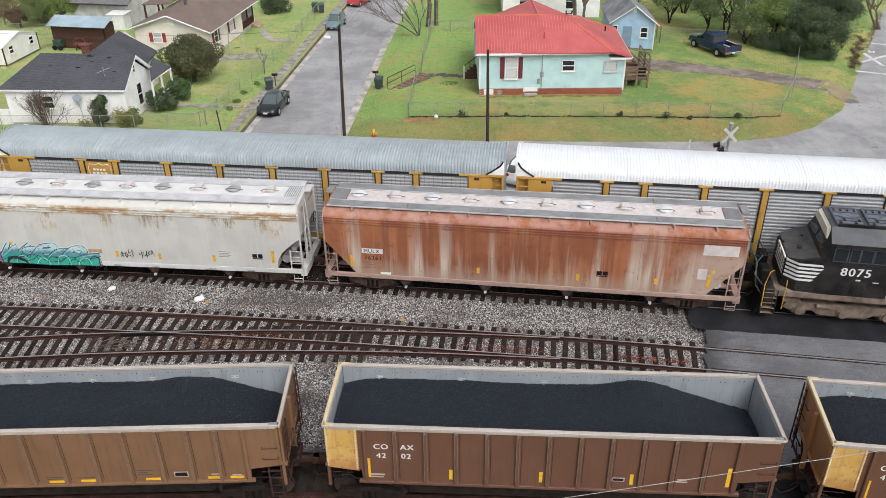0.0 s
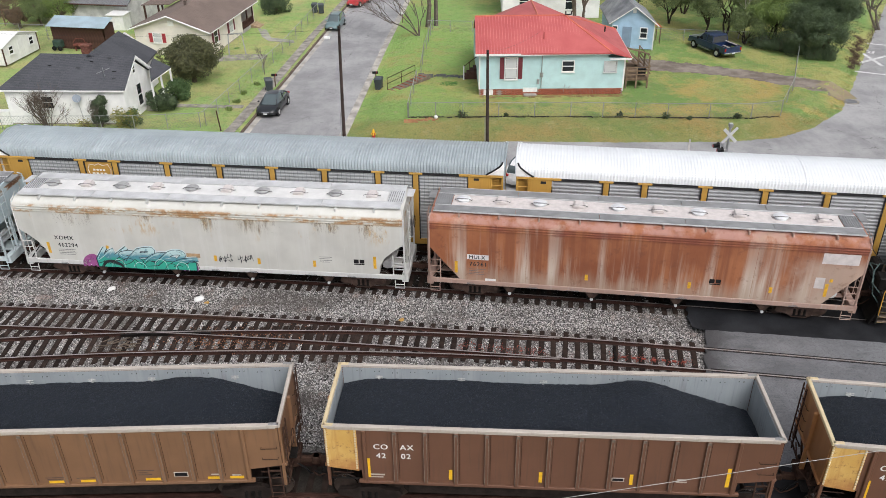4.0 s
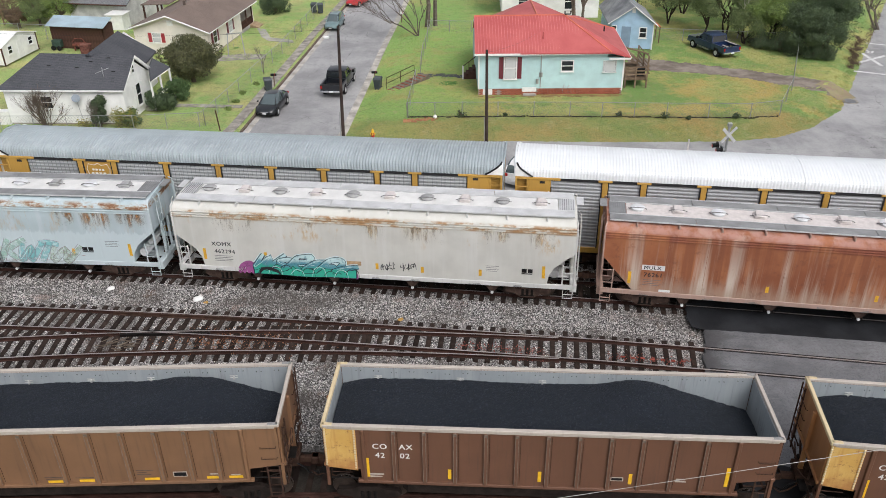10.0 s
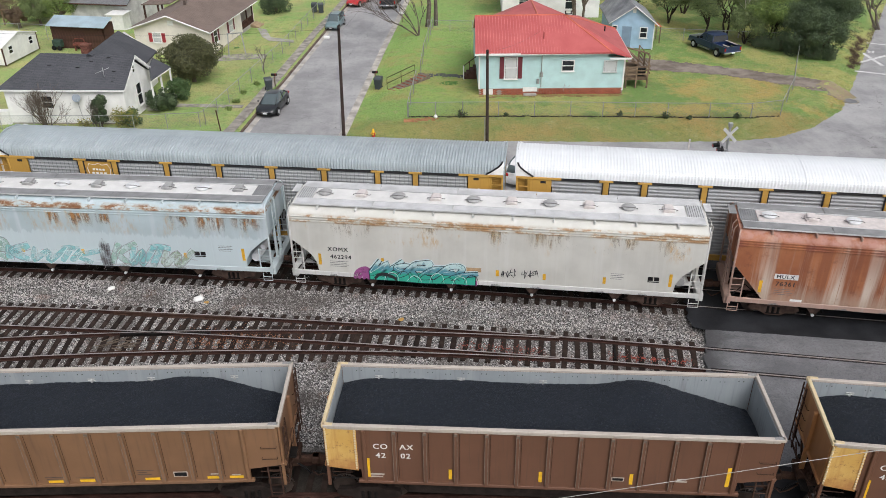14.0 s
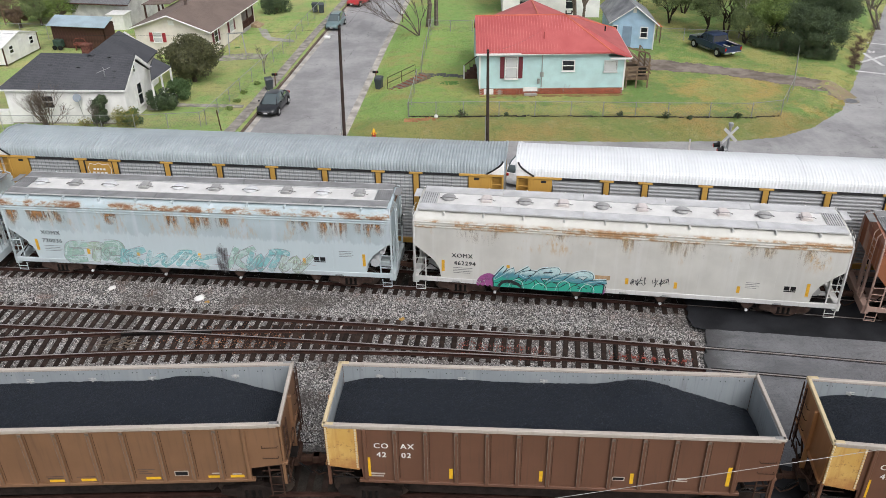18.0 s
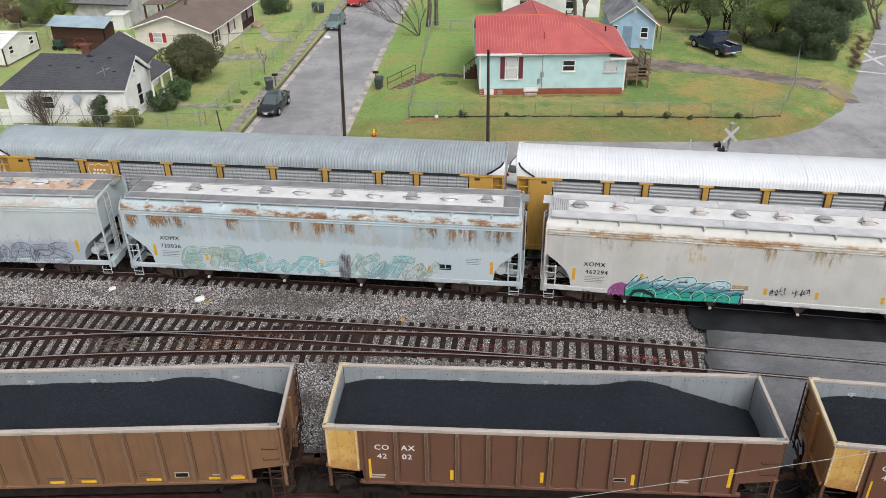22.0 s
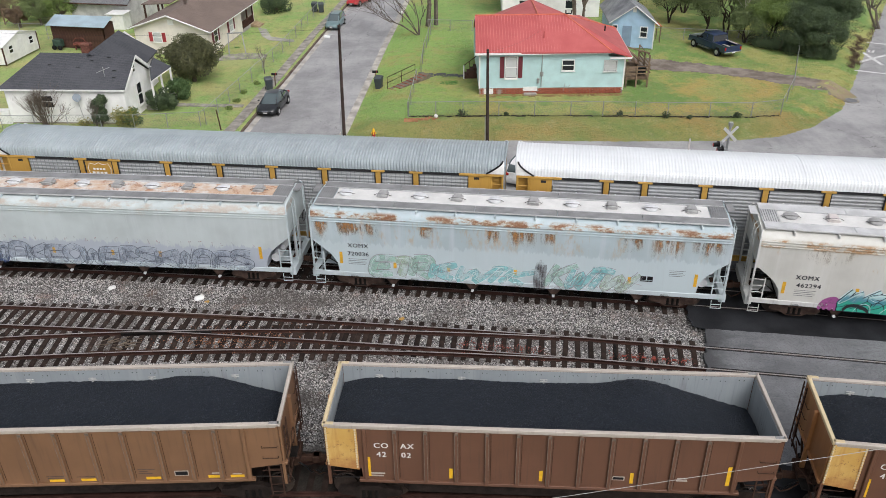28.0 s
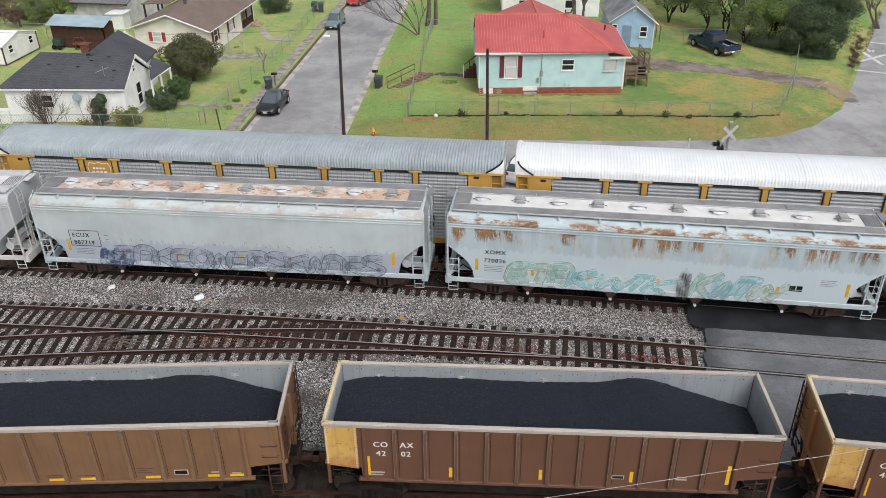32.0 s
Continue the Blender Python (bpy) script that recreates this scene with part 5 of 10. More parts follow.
c = n.mix(n.mathn("MULTIPLY", n.ramp(n.axis(2), 4.03, 4.12), n.mathn("MULTIPLY", n.ramp(n.noise(1.4, 6, off=17), .35, .6), .75)), c, (.43, .24, .20))
c = n.mix(n.mathn("MULTIPLY", n.ramp(n.noise(1.6, 8, off=4, rough=.75), .54, .66), .4), c, (.13, .05, .032))
M["ox_red"] = n.done(c, .75, 0, .12, n.noise(45, 3), .006)
M["red_sill"] = weathered("pinkish_worn_sill", (.40, .27, .22), rust=(.2, .08, .05), rust_amt=.6, dirt=(.45, .40, .36), dirt_amt=.6, seed=7.9)
M["grey_car"] = weathered("grey_hopper_paint", (.46, .48, .49), rust=(.2, .1, .06), rust_amt=.5, dirt=(.25, .25, .25), dirt_amt=.4, pale=(.55, .57, .58), pale_amt=.5, seed=8.8)
M["roof_pale"] = plain("off_white_roof_paint", (.70, .695, .68), .6, var=.08, scale=1.5, grain=20)
n = Nodes("rust_stained_roof_paint")
c = n.mix(n.ramp(n.noise(.8, 6, rough=.7), .42, .60), (.68, .66, .63), (.60, .44, .32))
c = n.mix(n.mathn("MULTIPLY", n.ramp(n.noise(2.2, 7, rough=.78, off=4), .50, .62), .85), c, (.37, .17, .085))
M["roof_rust"] = n.done(c, .7, 0, .15, n.noise(20, 3), .006)
M["board_pale"] = plain("pale_galvanised_grating", (.56, .565, .57), .55, .1, var=.15, scale=1.2, grain=26)
M["lid"] = plain("grey_hatch_lid", (.40, .40, .395), .55, .2, var=.15, scale=4)
M["lid_pink"] = plain("dusty_pink_hatch_lid", (.62, .57, .55), .6, var=.1, scale=4)
M["lever"] = plain("worn_grey_lever", (.14, .135, .13), .6, var=.3, scale=6)
M["lid_white"] = plain("white_hatch_lid", (.68, .69, .70), .55, var=.1, scale=4)

for key, col, lo, hi, most in (("rust_run", (.38, .21, .09), .41, .58, .95), ("ochre_run", (.50, .34, .15), .44, .66, .42), ("heavy_run", (.42, .23, .095), .40, .62, .72)):
    n = Nodes(key)
    n.done(n.mix(n.noise(6, 5), times(col, .75), times(col, 1.25)), .8)
    runs = n.ramp(n.noise(1.0, 6, n.stretched((6.0, 6.0, .9)), .72), lo, hi)
    broad = n.ramp(n.noise(.9, 4, off=5), .40, .58) if key != "heavy_run" else n.ramp(n.noise(2.5, 4, off=5), .25, .50)
    fade = n.ramp(n.mathn("ADD", n.axis(2), n.mathn("MULTIPLY", n.noise(2.0, 4, n.stretched((2, 2, .3))), .9)), 3.3, 4.2)
    gen = n.put("ShaderNodeSeparateXYZ", Vector=n.t.nodes["Texture Coordinate"].outputs["Generated"])
    edge = n.mathn("MULTIPLY", n.ramp(gen.outputs[0], .0, .3), n.ramp(gen.outputs[0], 1.0, .7))
    edge = n.mathn("MULTIPLY", edge, n.ramp(gen.outputs[2], .02, .5))
    n.link(n.mathn("MULTIPLY", n.mathn("MULTIPLY", n.mathn("MULTIPLY", runs, edge), n.mathn("MULTIPLY", broad, fade)), most), n.b.inputs["Alpha"])
    M[key] = n.m
I = M["ink"]
cream_car = covered_hopper("cream covered hopper with rust streaks and teal graffiti", M["cream"], M["cream_sill"], M["cream"], M["roof_pale"], M["board_pale"],
    {"text": (("XOMX", -7.72, 2.28, .30, I), ("462294", -7.62, 1.88, .30, I)), "yellow": ((-8.12, 1.5, .6), (.28, 1.45, .32), (2.43, 1.4, .32), (5.14, 1.4, .34), (8.05, 1.45, .65), (-5.1, 1.75, .3), (-3.0, 1.6, .3)),
     "seam": M["cream"], "box": ((7.3, 1.62, .5),), "fine": ((-7.2, 1.72, .9), (5.7, 1.95, .6)), "ochre": ((-6.5, 2.2, 2.9), (-3.0, 1.6, 3.0), (-.2, 2.0, 2.8), (2.6, 2.4, 2.7), (5.8, 2.0, 2.8), (8.0, 1.6, 2.6)), "bars": ((-.85, 1.6, .75, .22, M["tan_tag"]),)}, 1, (M["lid"], M["lid_pink"], M["lever"]))
blue_car = covered_hopper("pale blue-grey covered hopper with rust patches and faded graffiti", M["blue_grey"], M["blue_sill"], M["blue_grey"], M["roof_pale"], M["dark_grating"],
    {"text": (("XOMX", -7.75, 2.5, .30, I), ("720036", -7.78, 2.06, .30, I)), "yellow": ((-8.1, 1.6, .62), (-5.53, 1.5, .3), (-2.99, 1.5, .3), (.1, 1.5, .3), (2.96, 1.5, .3), (5.25, 1.5, .3), (8.14, 1.5, .65)),
     "box": ((6.0, 1.62, .55),), "seam": M["blue_grey"], "fine": ((-7.3, 1.86, .9), (7.3, 2.25, .7)), "heavy": ((6.75, 1.7, 2.3), (.35, 1.5, 2.85), (-.95, .7, 3.0), (8.65, .9, 2.8), (-8.95, .8, 2.6), (1.5, .8, 3.1)), "rust": ((5.2, 1.2, 2.9), (-7.6, 1.6, 2.9), (-6.6, .9, 3.0), (8.5, 1.6, 3.1), (-4.0, .8, 3.1))}, 2, (M["lid_white"], M["lid"], M["lever"]))
green_car = covered_hopper("pale grey-green covered hopper with a rusty roof and outlined graffiti", M["pale_green"], M["blue_sill"], M["grey_car"], M["roof_rust"], M["dark_grating"],
    {"text": (("ECUX", -7.72, 2.38, .31, I), ("887719", -7.70, 1.98, .31, I)), "yellow": ((-8.0, 1.62, .6), (-5.3, 1.5, .3), (-2.4, 1.5, .3), (.6, 1.5, .3), (3.0, 1.5, .3), (8.0, 1.62, .65)),
     "bars": ((-7.1, 2.72, 1.5, .03, I), (-7.1, 1.88, 1.5, .03, I), (-7.85, 1.9, .03, .82, I), (-6.35, 1.9, .03, .82, I), (-6.0, 2.3, .2, .02, I), (-6.0, 2.5, .2, .02, I)), "seam": M["pale_green"], "fine": ((-7.2, 1.72, 1.0),)}, 3, (M["lid_white"], M["lid"], M["lever"]))
red_car = covered_hopper("oxidised red covered hopper with pale run-off streaks", M["ox_red"], M["red_sill"], M["red_sill"], M["lid_pink"], M["dark_grating"],
    {"text": (("MULX", -7.62, 2.30, .26, I), ("76261", -7.60, 1.92, .30, I)), "yellow": ((-8.2, 1.5, .62), (-2.23, 1.55, .3), (2.32, 1.5, .32), (5.8, 1.55, .3), (8.08, 1.55, .65), (8.2, 2.3, .15)),
     "seam": M["ox_red"], "box": ((3.4, 1.78, .5),), "fine": ((-7.2, 1.74, .8),),
     "bars": ((-7.2, 2.26, 1.0, .26, M["roof_pale"]), (8.4, 3.2, 1.5, .52, M["lid_pink"]), (7.75, 1.95, .4, .55, M["lid_pink"]), (-6.6, 1.16, .5, .12, M["white"]))}, 4, (M["lid_white"], M["lid_pink"], M["lever"]))
grey_car = covered_hopper("grey covered hopper at the end of the visible train", M["grey_car"], M["cream_sill"], M["grey_car"], M["roof_pale"], M["board_pale"], {}, 5, (M["lid_white"], M["lid"], M["lever"]))


def spine(points, k=5):
    """A smooth curve through the points."""
    out, m = [], len(points)
    for i in range(m - 1):
        p = [points[max(0, min(m - 1, i + d))] for d in (-1, 0, 1, 2)]
        for q in range(k):
            t = q / k
            w = (-.5 * t + t * t - .5 * t ** 3, 1 - 2.5 * t * t + 1.5 * t ** 3, .5 * t + 2 * t * t - 1.5 * t ** 3, -.5 * t * t + .5 * t ** 3)
            out.append((sum(c * v[0] for c, v in zip(w, p)), sum(c * v[1] for c, v in zip(w, p))))
    return out + [points[-1]]


def swath(points, wide, y, tip=1.0, z_low=.80, z_top=2.7):
    """A flat painted stroke on the car's side; tip tapers its ends."""
    left, right = [], []
    k = len(points)
    for i, (x, z) in enumerate(points):
        a, b = points[max(0, i - 1)], points[min(k - 1, i + 1)]
        dx, dz = b[0] - a[0], b[1] - a[1]
        L = math.hypot(dx, dz) or 1
        e = min(i, k - 1 - i) / (k - 1) * 2
        w = wide / 2 * (tip + (1 - tip) * min(1.0, e * 2.2))
        for side, sg in ((left, 1), (right, -1)):
            side.append((x - dz / L * w * sg, y, min(z_top, max(z_low, z + dx / L * w * sg))))
    return Geo().add(left + right, [(i, i + 1, k + i + 1, k + i) for i in range(k - 1)])


def joined(geos):
    g = Geo()
    for q in geos:
        g.add(q.v, q.f)
    return g


# abstract letter-like strokes in a unit box
STROKES = (([(.95, .92), (.35, 1.0), (.05, .74), (.5, .52), (.95, .28), (.65, .02), (.02, .06)],),
           ([(.0, -.04), (.12, .85), (.55, 1.02), (.9, .72), (.92, -.05)], [(.18, .42), (.82, .44)]),
           ([(.1, 1.0), (.14, 0)], [(.1, .95), (.75, .96), (.85, .62), (.25, .48), (1.0, -.05)]),
           ([(.98, .95), (.2, .92), (.06, .5), (.2, .05), (1.0, .06)], [(.15, .5), (.8, .52)]),
           ([(-.05, 1.0), (.22, .0), (.5, .78), (.76, .0), (1.05, 1.05)],),
           ([(.1, 1.0), (.12, -.04)], [(1.0, 1.02), (.25, .5), (1.05, -.06)]),
           ([(.5, 1.0), (.08, .7), (.1, .25), (.5, .0), (.92, .25), (.92, .72), (.5, 1.0)],),
           ([(-.05, .95), (.5, 1.0), (1.05, .92)], [(.5, .98), (.46, -.05)]))


def headings(points):
    out = []
    for i in range(len(points)):
        a, b = points[max(0, i - 1)], points[min(len(points) - 1, i + 1)]
        L = math.hypot(b[0] - a[0], b[1] - a[1]) or 1
        out.append(((b[0] - a[0]) / L, (b[1] - a[1]) / L))
    return out


def piece(car, cells, z0, wide, lean, fills, line, shine, y, seed, label, edge=.035, halo=None, hollow=False):
    """A row of sprayed shapes: outline strokes below, filled strokes above, thin shine lines on top."""
    r = random.Random(seed)
    for k, (x, w, z1, form) in enumerate(cells):
        lines = []
        for pts in STROKES[form]:
            lines.append(spine([(x + (u - .5) * w + lean * (v - .4) + r.uniform(-.03, .03), z0 + wide / 2 + (z1 - z0 - wide) * v + r.uniform(-.03, .03)) for u, v in pts]))
        yk = y - .0016 * k
        base = part("graffiti", joined([swath(q, wide, yk, .55) for q in lines]), fills[k % len(fills)], car, label)
        if hollow:
            rims = []
            for q in lines:
                for sg in (-1, 1):
                    rims.append(swath([(px_ - nz * sg * wide * .5, pz + nx * sg * wide * .5) for (px_, pz), (nx, nz) in zip(q, headings(q))], edge, yk - .0004, .6))
            part("graffiti_line", joined(rims), line, base)
        else:
            part("graffiti_line", joined([swath(q, wide + 2 * edge, yk + .0007, .75) for q in lines]), line, base)
        if halo:
            part("graffiti_halo", joined([swath(q, wide + 5 * edge, y + .006, .8) for q in lines]), halo, base)
        if shine:
            part("graffiti_shine", joined([swath([(px_ - wide * .18, pz + wide * .16) for px_, pz in q[1:len(q) * 2 // 3]], .022, yk - .0008, .4) for q in lines]), shine, base)


def sprayed(name, col, lo, hi, most, tones=None):
    """Sprayed paint, worn through in places; tones: colours of a fade from low to high."""
    n = Nodes(name)
    if tones:
        up = n.mathn("ADD", n.axis(2), n.mathn("MULTIPLY", n.noise(2.2, 4), .5))
        c = n.mix(n.ramp(up, 1.50, 1.66), tones[0], tones[1])
        c = n.mix(n.ramp(up, 1.72, 2.05), c, tones[2])
        c = n.mix(n.mathn("MULTIPLY", n.ramp(n.noise(4.0, 5, off=3), .54, .62), .55), c, tones[3])
    else:
        c = n.mix(n.noise(2, 4), times(col, .8), times(col, 1.15))
    m = n.done(c, .6)
    n.link(n.mathn("MULTIPLY", n.ramp(n.noise(2.4, 6, rough=.7), lo, hi), most), n.b.inputs["Alpha"])
    return m


for key, col, lo, hi, most in (("g_violet", (.34, .09, .27), .30, .50, .95), ("g_dark", (.014, .03, .05), .1, .3, .95), ("g_pale", (.66, .80, .80), .25, .45, .95), ("g_black", (.02, .022, .026), .1, .25, .95),
                               ("f_mint", (.42, .66, .54), .22, .70, .62), ("f_aqua", (.30, .70, .72), .22, .70, .66), ("f_lime", (.50, .64, .46), .22, .72, .58), ("f_line", (.33, .27, .31), .25, .55, .62), ("f_white", (.78, .86, .86), .25, .5, .75), ("f_pink", (.60, .34, .34), .36, .62, .55), ("f_smoke", (.13, .12, .13), .28, .70, .72),
                               ("o_line", (.085, .095, .125), .22, .46, .82), ("o_fill", (.36, .42, .495), .25, .72, .55), ("o_blue", (.06, .09, .20), .36, .60, .75), ("o_pink", (.55, .24, .26), .38, .6, .55)):
    M[key] = sprayed(key, col, lo, hi, most)
M["g_piece"] = sprayed("teal_green_fade", None, .05, .2, 1.0, ((.035, .40, .29), (.10, .31, .38), (.50, .68, .68), (.05, .22, .28)))
M["g_base"] = sprayed("sea_green_spray", (.04, .44, .31), .08, .24, 1.0)

rn = random.Random(42)
Y0 = -1.607
for x0, sg in ((-6.15, 1), (-1.05, -1)):
    for q in range(4):
        line = spine([(x0 - sg * .35 + .22 * q * sg, .84), (x0 - sg * .15 + .2 * q * sg, 1.25 + .12 * (q % 2)), (x0 + sg * .25 + .15 * q * sg, 1.50 - .08 * q)])
        part("graffiti", swath(line, .26, Y0 + .004 - .001 * q, .3), M["g_violet"], cream_car, "violet sprayed graffiti")
# a wide band at the foot, then leaning shapes above it
part("graffiti", joined([swath(spine([(-5.75, 1.08), (-4.6, 1.14), (-3.2, 1.10), (-1.8, 1.16), (-.75, 1.10)]), .54, Y0 - .001, .8)]), M["g_base"], cream_car, "sea-green sprayed graffiti band")
part("graffiti_line", joined([swath(spine([(-5.80, 1.08), (-4.6, 1.14), (-3.2, 1.10), (-1.8, 1.16), (-.70, 1.10)]), .60, Y0 - .0003, .8)]), M["g_dark"], cream_car)
piece(cream_car, [(-5.15, .95, 2.06, 4), (-4.35, .85, 1.86, 0), (-3.55, .95, 2.08, 2), (-2.75, .8, 1.84, 3), (-2.0, .9, 1.98, 1), (-1.35, .6, 1.62, 5)], 1.02, .25, .75, (M["g_piece"],), M["g_dark"], M["g_pale"], Y0 - .004, 5, "teal and pale blue sprayed graffiti shape", .028, M["g_pale"])
for q in range(9):
    x0, z0 = -5.6 + q * .54, 1.0 + .1 * (q % 3)
    part("graffiti_line", swath(spine([(x0, .86), (x0 + .12, z0 + .05), (x0 + .35, z0 + .22), (x0 + .62, z0 + .1), (x0 + .7, .86)]), .03, Y0 - .022, .4), M["g_pale"] if q % 2 else M["g_black"], cream_car)
part("graffiti", swath(spine([(-5.5, .86), (-5.35, 1.12), (-5.0, 1.2), (-4.6, 1.05), (-4.45, .86)]), .16, Y0 - .0225, .4), M["g_black"], cream_car, "black sprayed arc")
for x0 in (.50, 1.48):
    for k in range(7):
        line = spine([(x0 + k * .10 + rn.uniform(-.1, .1), 1.66 + rn.uniform(-.25, .25)) for q in range(4)])
        part("graffiti_tag", swath(line, .03, -1.592, .6), M["ink"], cream_car, "black marker tag")
# faded pieces on the blue-grey car: three words and a dark smear
piece(blue_car, [(-6.1, 1.1, 2.30, 3), (-5.15, .8, 2.2, 7), (-4.3, 1.0, 2.38, 2), (-3.3, 1.1, 2.1, 5)], .92, .44, .22, (M["f_mint"], M["f_lime"], M["f_mint"], M["f_aqua"]), M["f_line"], M["f_white"], Y0, 7, "faded pastel graffiti shape", .032, hollow=True)
piece(blue_car, [(-1.9, 1.4, 1.98, 4), (-.8, .9, 2.0, 7), (.1, 1.2, 1.9, 5)], .92, .32, .6, (M["f_aqua"],), M["f_white"], M["f_white"], Y0, 8, "faded aqua graffiti shape", .04, hollow=True)
piece(blue_car, [(2.1, 1.0, 2.4, 5), (2.95, .9, 2.2, 4), (3.8, .95, 2.25, 7), (4.7, 1.2, 2.1, 4)], .92, .34, .55, (M["f_mint"], M["f_aqua"], M["f_aqua"], M["f_lime"]), M["f_line"], M["f_white"], Y0, 9, "faded pastel graffiti shape", .032, hollow=True)
for q in range(16):
    x0, z0 = -2.6 + .5 * q, .95 + rn.uniform(0, .85)
    part("graffiti_line", swath(spine([(x0, z0), (x0 + .5, z0 + .03), (x0 + rn.uniform(.8, 1.4), z0 + rn.uniform(-.05, .05))]), .022, Y0 - .012, .3), M["f_pink"], blue_car)
for q in range(4):
    part("graffiti", swath(spine([(1.06 + .12 * q, .82), (1.04 + .12 * q, 1.6), (1.12 + .12 * q, 2.45 - .12 * abs(q - 1))]), .2, Y0 - .014 - .001 * q, .4), M["f_smoke"], blue_car, "dark sprayed smear")
# thin outlined shapes on the grey-green car
for q in range(5):
    part("graffiti", swath(spine([(-6.5 + .32 * q, .86), (-6.35 + .35 * q, 1.3), (-6.2 + .3 * q, 1.85 - .1 * (q % 2))]), .4, Y0 - .001 * q, .5), M["o_blue"], green_car, "blue sprayed smear")
cells = [(-5.1 + k * .935, (1.1, .95, 1.05)[k % 3], 2.02 + .1 * ((k * 5) % 3) / 2, (7, 1, 5, 3, 6, 4, 3, 2, 0, 5, 4, 1, 2, 0)[k]) for k in range(14)]
piece(green_car, cells, .90, .34, .06, (M["o_fill"],), M["o_line"], None, Y0 - .006, 11, "pale violet graffiti shape", .030, hollow=True)
for k in range(26):
    x0 = -5.3 + k * .52
    part("graffiti_tag", swath(spine([(x0 + rn.uniform(-.1, .1), 2.22 + rn.uniform(-.03, .26)) for q in range(4)]), .018, -1.587, .5), M["o_pink"], green_car, "thin red marker scrawl")
for k in range(4):
    part("graffiti_tag", swath(spine([(-9.0 + k * .16 + rn.uniform(-.1, .1), 2.75 + rn.uniform(0, .35)) for q in range(4)]), .02, -1.587, .6), M["ink"], green_car, "thin black marker tag")


# ---- locomotive ----
def locomotive():
    car = thing("diesel_locomotive", "black diesel locomotive with white nose stripes", "locomotive")
    K = M["loco_black"]
    # x = 0 at the front coupler face, growing towards the rear
    part("underframe", Geo().box(.9, 21.4, -1.5, 1.5, 1.30, 1.62, .03), M["loco_brown"], car, "dusty brown side sill")
    def section(x, w, top, edge):
        return [(x, -w, 1.6), (x, w, 1.6), (x, w, top - edge), (x, w - edge * .6, top), (x, -w + edge * .6, top), (x, -w, top - edge)]
    nose = Geo().loft([section(1.15, 1.02, 2.98, .05), section(1.25, 1.10, 3.06, .05), section(1.68, 1.46, 3.18, .05), section(2.75, 1.49, 3.52, .05)])
    part("nose", nose, K, car, "black slanted nose")
    part("nose_deck", Geo().loft([[(1.26, -1.02, 3.066), (1.26, 1.02, 3.066), (1.26, 1.02, 3.076), (1.26, -1.02, 3.076)], [(1.68, -1.38, 3.185), (1.68, 1.38, 3.185), (1.68, 1.38, 3.195), (1.68, -1.38, 3.195)], [(2.75, -1.42, 3.525), (2.75, 1.42, 3.525), (2.75, 1.42, 3.535), (2.75, -1.42, 3.535)]]), M["nose_dust"], car, "dusty grey-black top of the nose")
    cab = Geo().loft([[(2.9, -1.48, 1.6), (2.9, 1.48, 1.6), (2.9, 1.48, 3.3), (2.9, 1.4, 3.5), (2.9, -1.4, 3.5), (2.9, -1.48, 3.3)],
                      [(3.25, -1.5, 1.6), (3.25, 1.5, 1.6), (3.25, 1.5, 4.15), (3.25, .95, 4.66), (3.25, -.95, 4.66), (3.25, -1.5, 4.15)],
                      [(5.9, -1.5, 1.6), (5.9, 1.5, 1.6), (5.9, 1.5, 4.15), (5.9, .95, 4.66), (5.9, -.95, 4.66), (5.9, -1.5, 4.15)]])
    part("cab", cab, K, car, "black wide cab")
    roof = Geo().loft([[(x, -1.52, 4.13), (x, -.97, 4.68), (x, .97, 4.68), (x, 1.52, 4.13), (x, .9, 4.60), (x, -.9, 4.60)] for x in (3.2, 6.0)])
    part("cab_roof", roof, M["loco_grey"], car, "dusty grey cab roof")
    ws = part("number_housing", Geo().loft([[(3.06, -1.1, 4.16), (3.06, 1.1, 4.16), (3.06, .85, 4.56), (3.06, -.85, 4.56)], [(3.27, -1.2, 4.2), (3.27, 1.2, 4.2), (3.27, .92, 4.67), (3.27, -.92, 4.67)]]), M["cream_trim"], car, "cream number-board housing")
    part("windshield", Geo().add([(2.93, -1.2, 3.62), (2.93, -.12, 3.72), (3.06, -.12, 4.05), (3.06, -1.1, 4.0)], [(0, 1, 2, 3)]), M["glass"], car)
    part("windshield", Geo().add([(2.93, 1.2, 3.62), (2.93, .12, 3.72), (3.06, .12, 4.05), (3.06, 1.1, 4.0)], [(0, 3, 2, 1)]), M["glass"], car)
    for a, b in ((3.45, 3.95), (4.1, 4.42), (4.5, 4.95), (5.05, 5.5)):
        w = part("side_window", Geo().box(a, b, -1.515, -1.50, 3.32, 3.92, .01), M["glass"], car)
        part("window_frame", Geo().box(a - .04, b + .04, -1.525, -1.50, 3.92, 3.96).box(a - .04, b + .04, -1.525, -1.50, 3.28, 3.32).box(a - .04, a, -1.525, -1.50, 3.28, 3.96).box(b, b + .04, -1.525, -1.50, 3.28, 3.96), M["loco_grey"], w)
    part("window_visor", Geo().box(3.4, 5.6, -1.58, -1.5, 3.99, 4.03), K, car)
    for x0, tone in ((3.42, M["loco_ac"]), (4.75, M["loco_ac"])):
        ac = part("roof_unit", Geo().box(x0, x0 + 1.1, -.85, .85, 4.66, 4.80, .03), tone, car, "blue-grey roof equipment box")
        for k in range(5):
            part("lid_clamp", Geo().box(x0 + .1 + .2 * k, x0 + .2 + .2 * k, -.9 + .3 * (k % 3), -.75 + .3 * (k % 3), 4.8, 4.88, .01), K, ac)
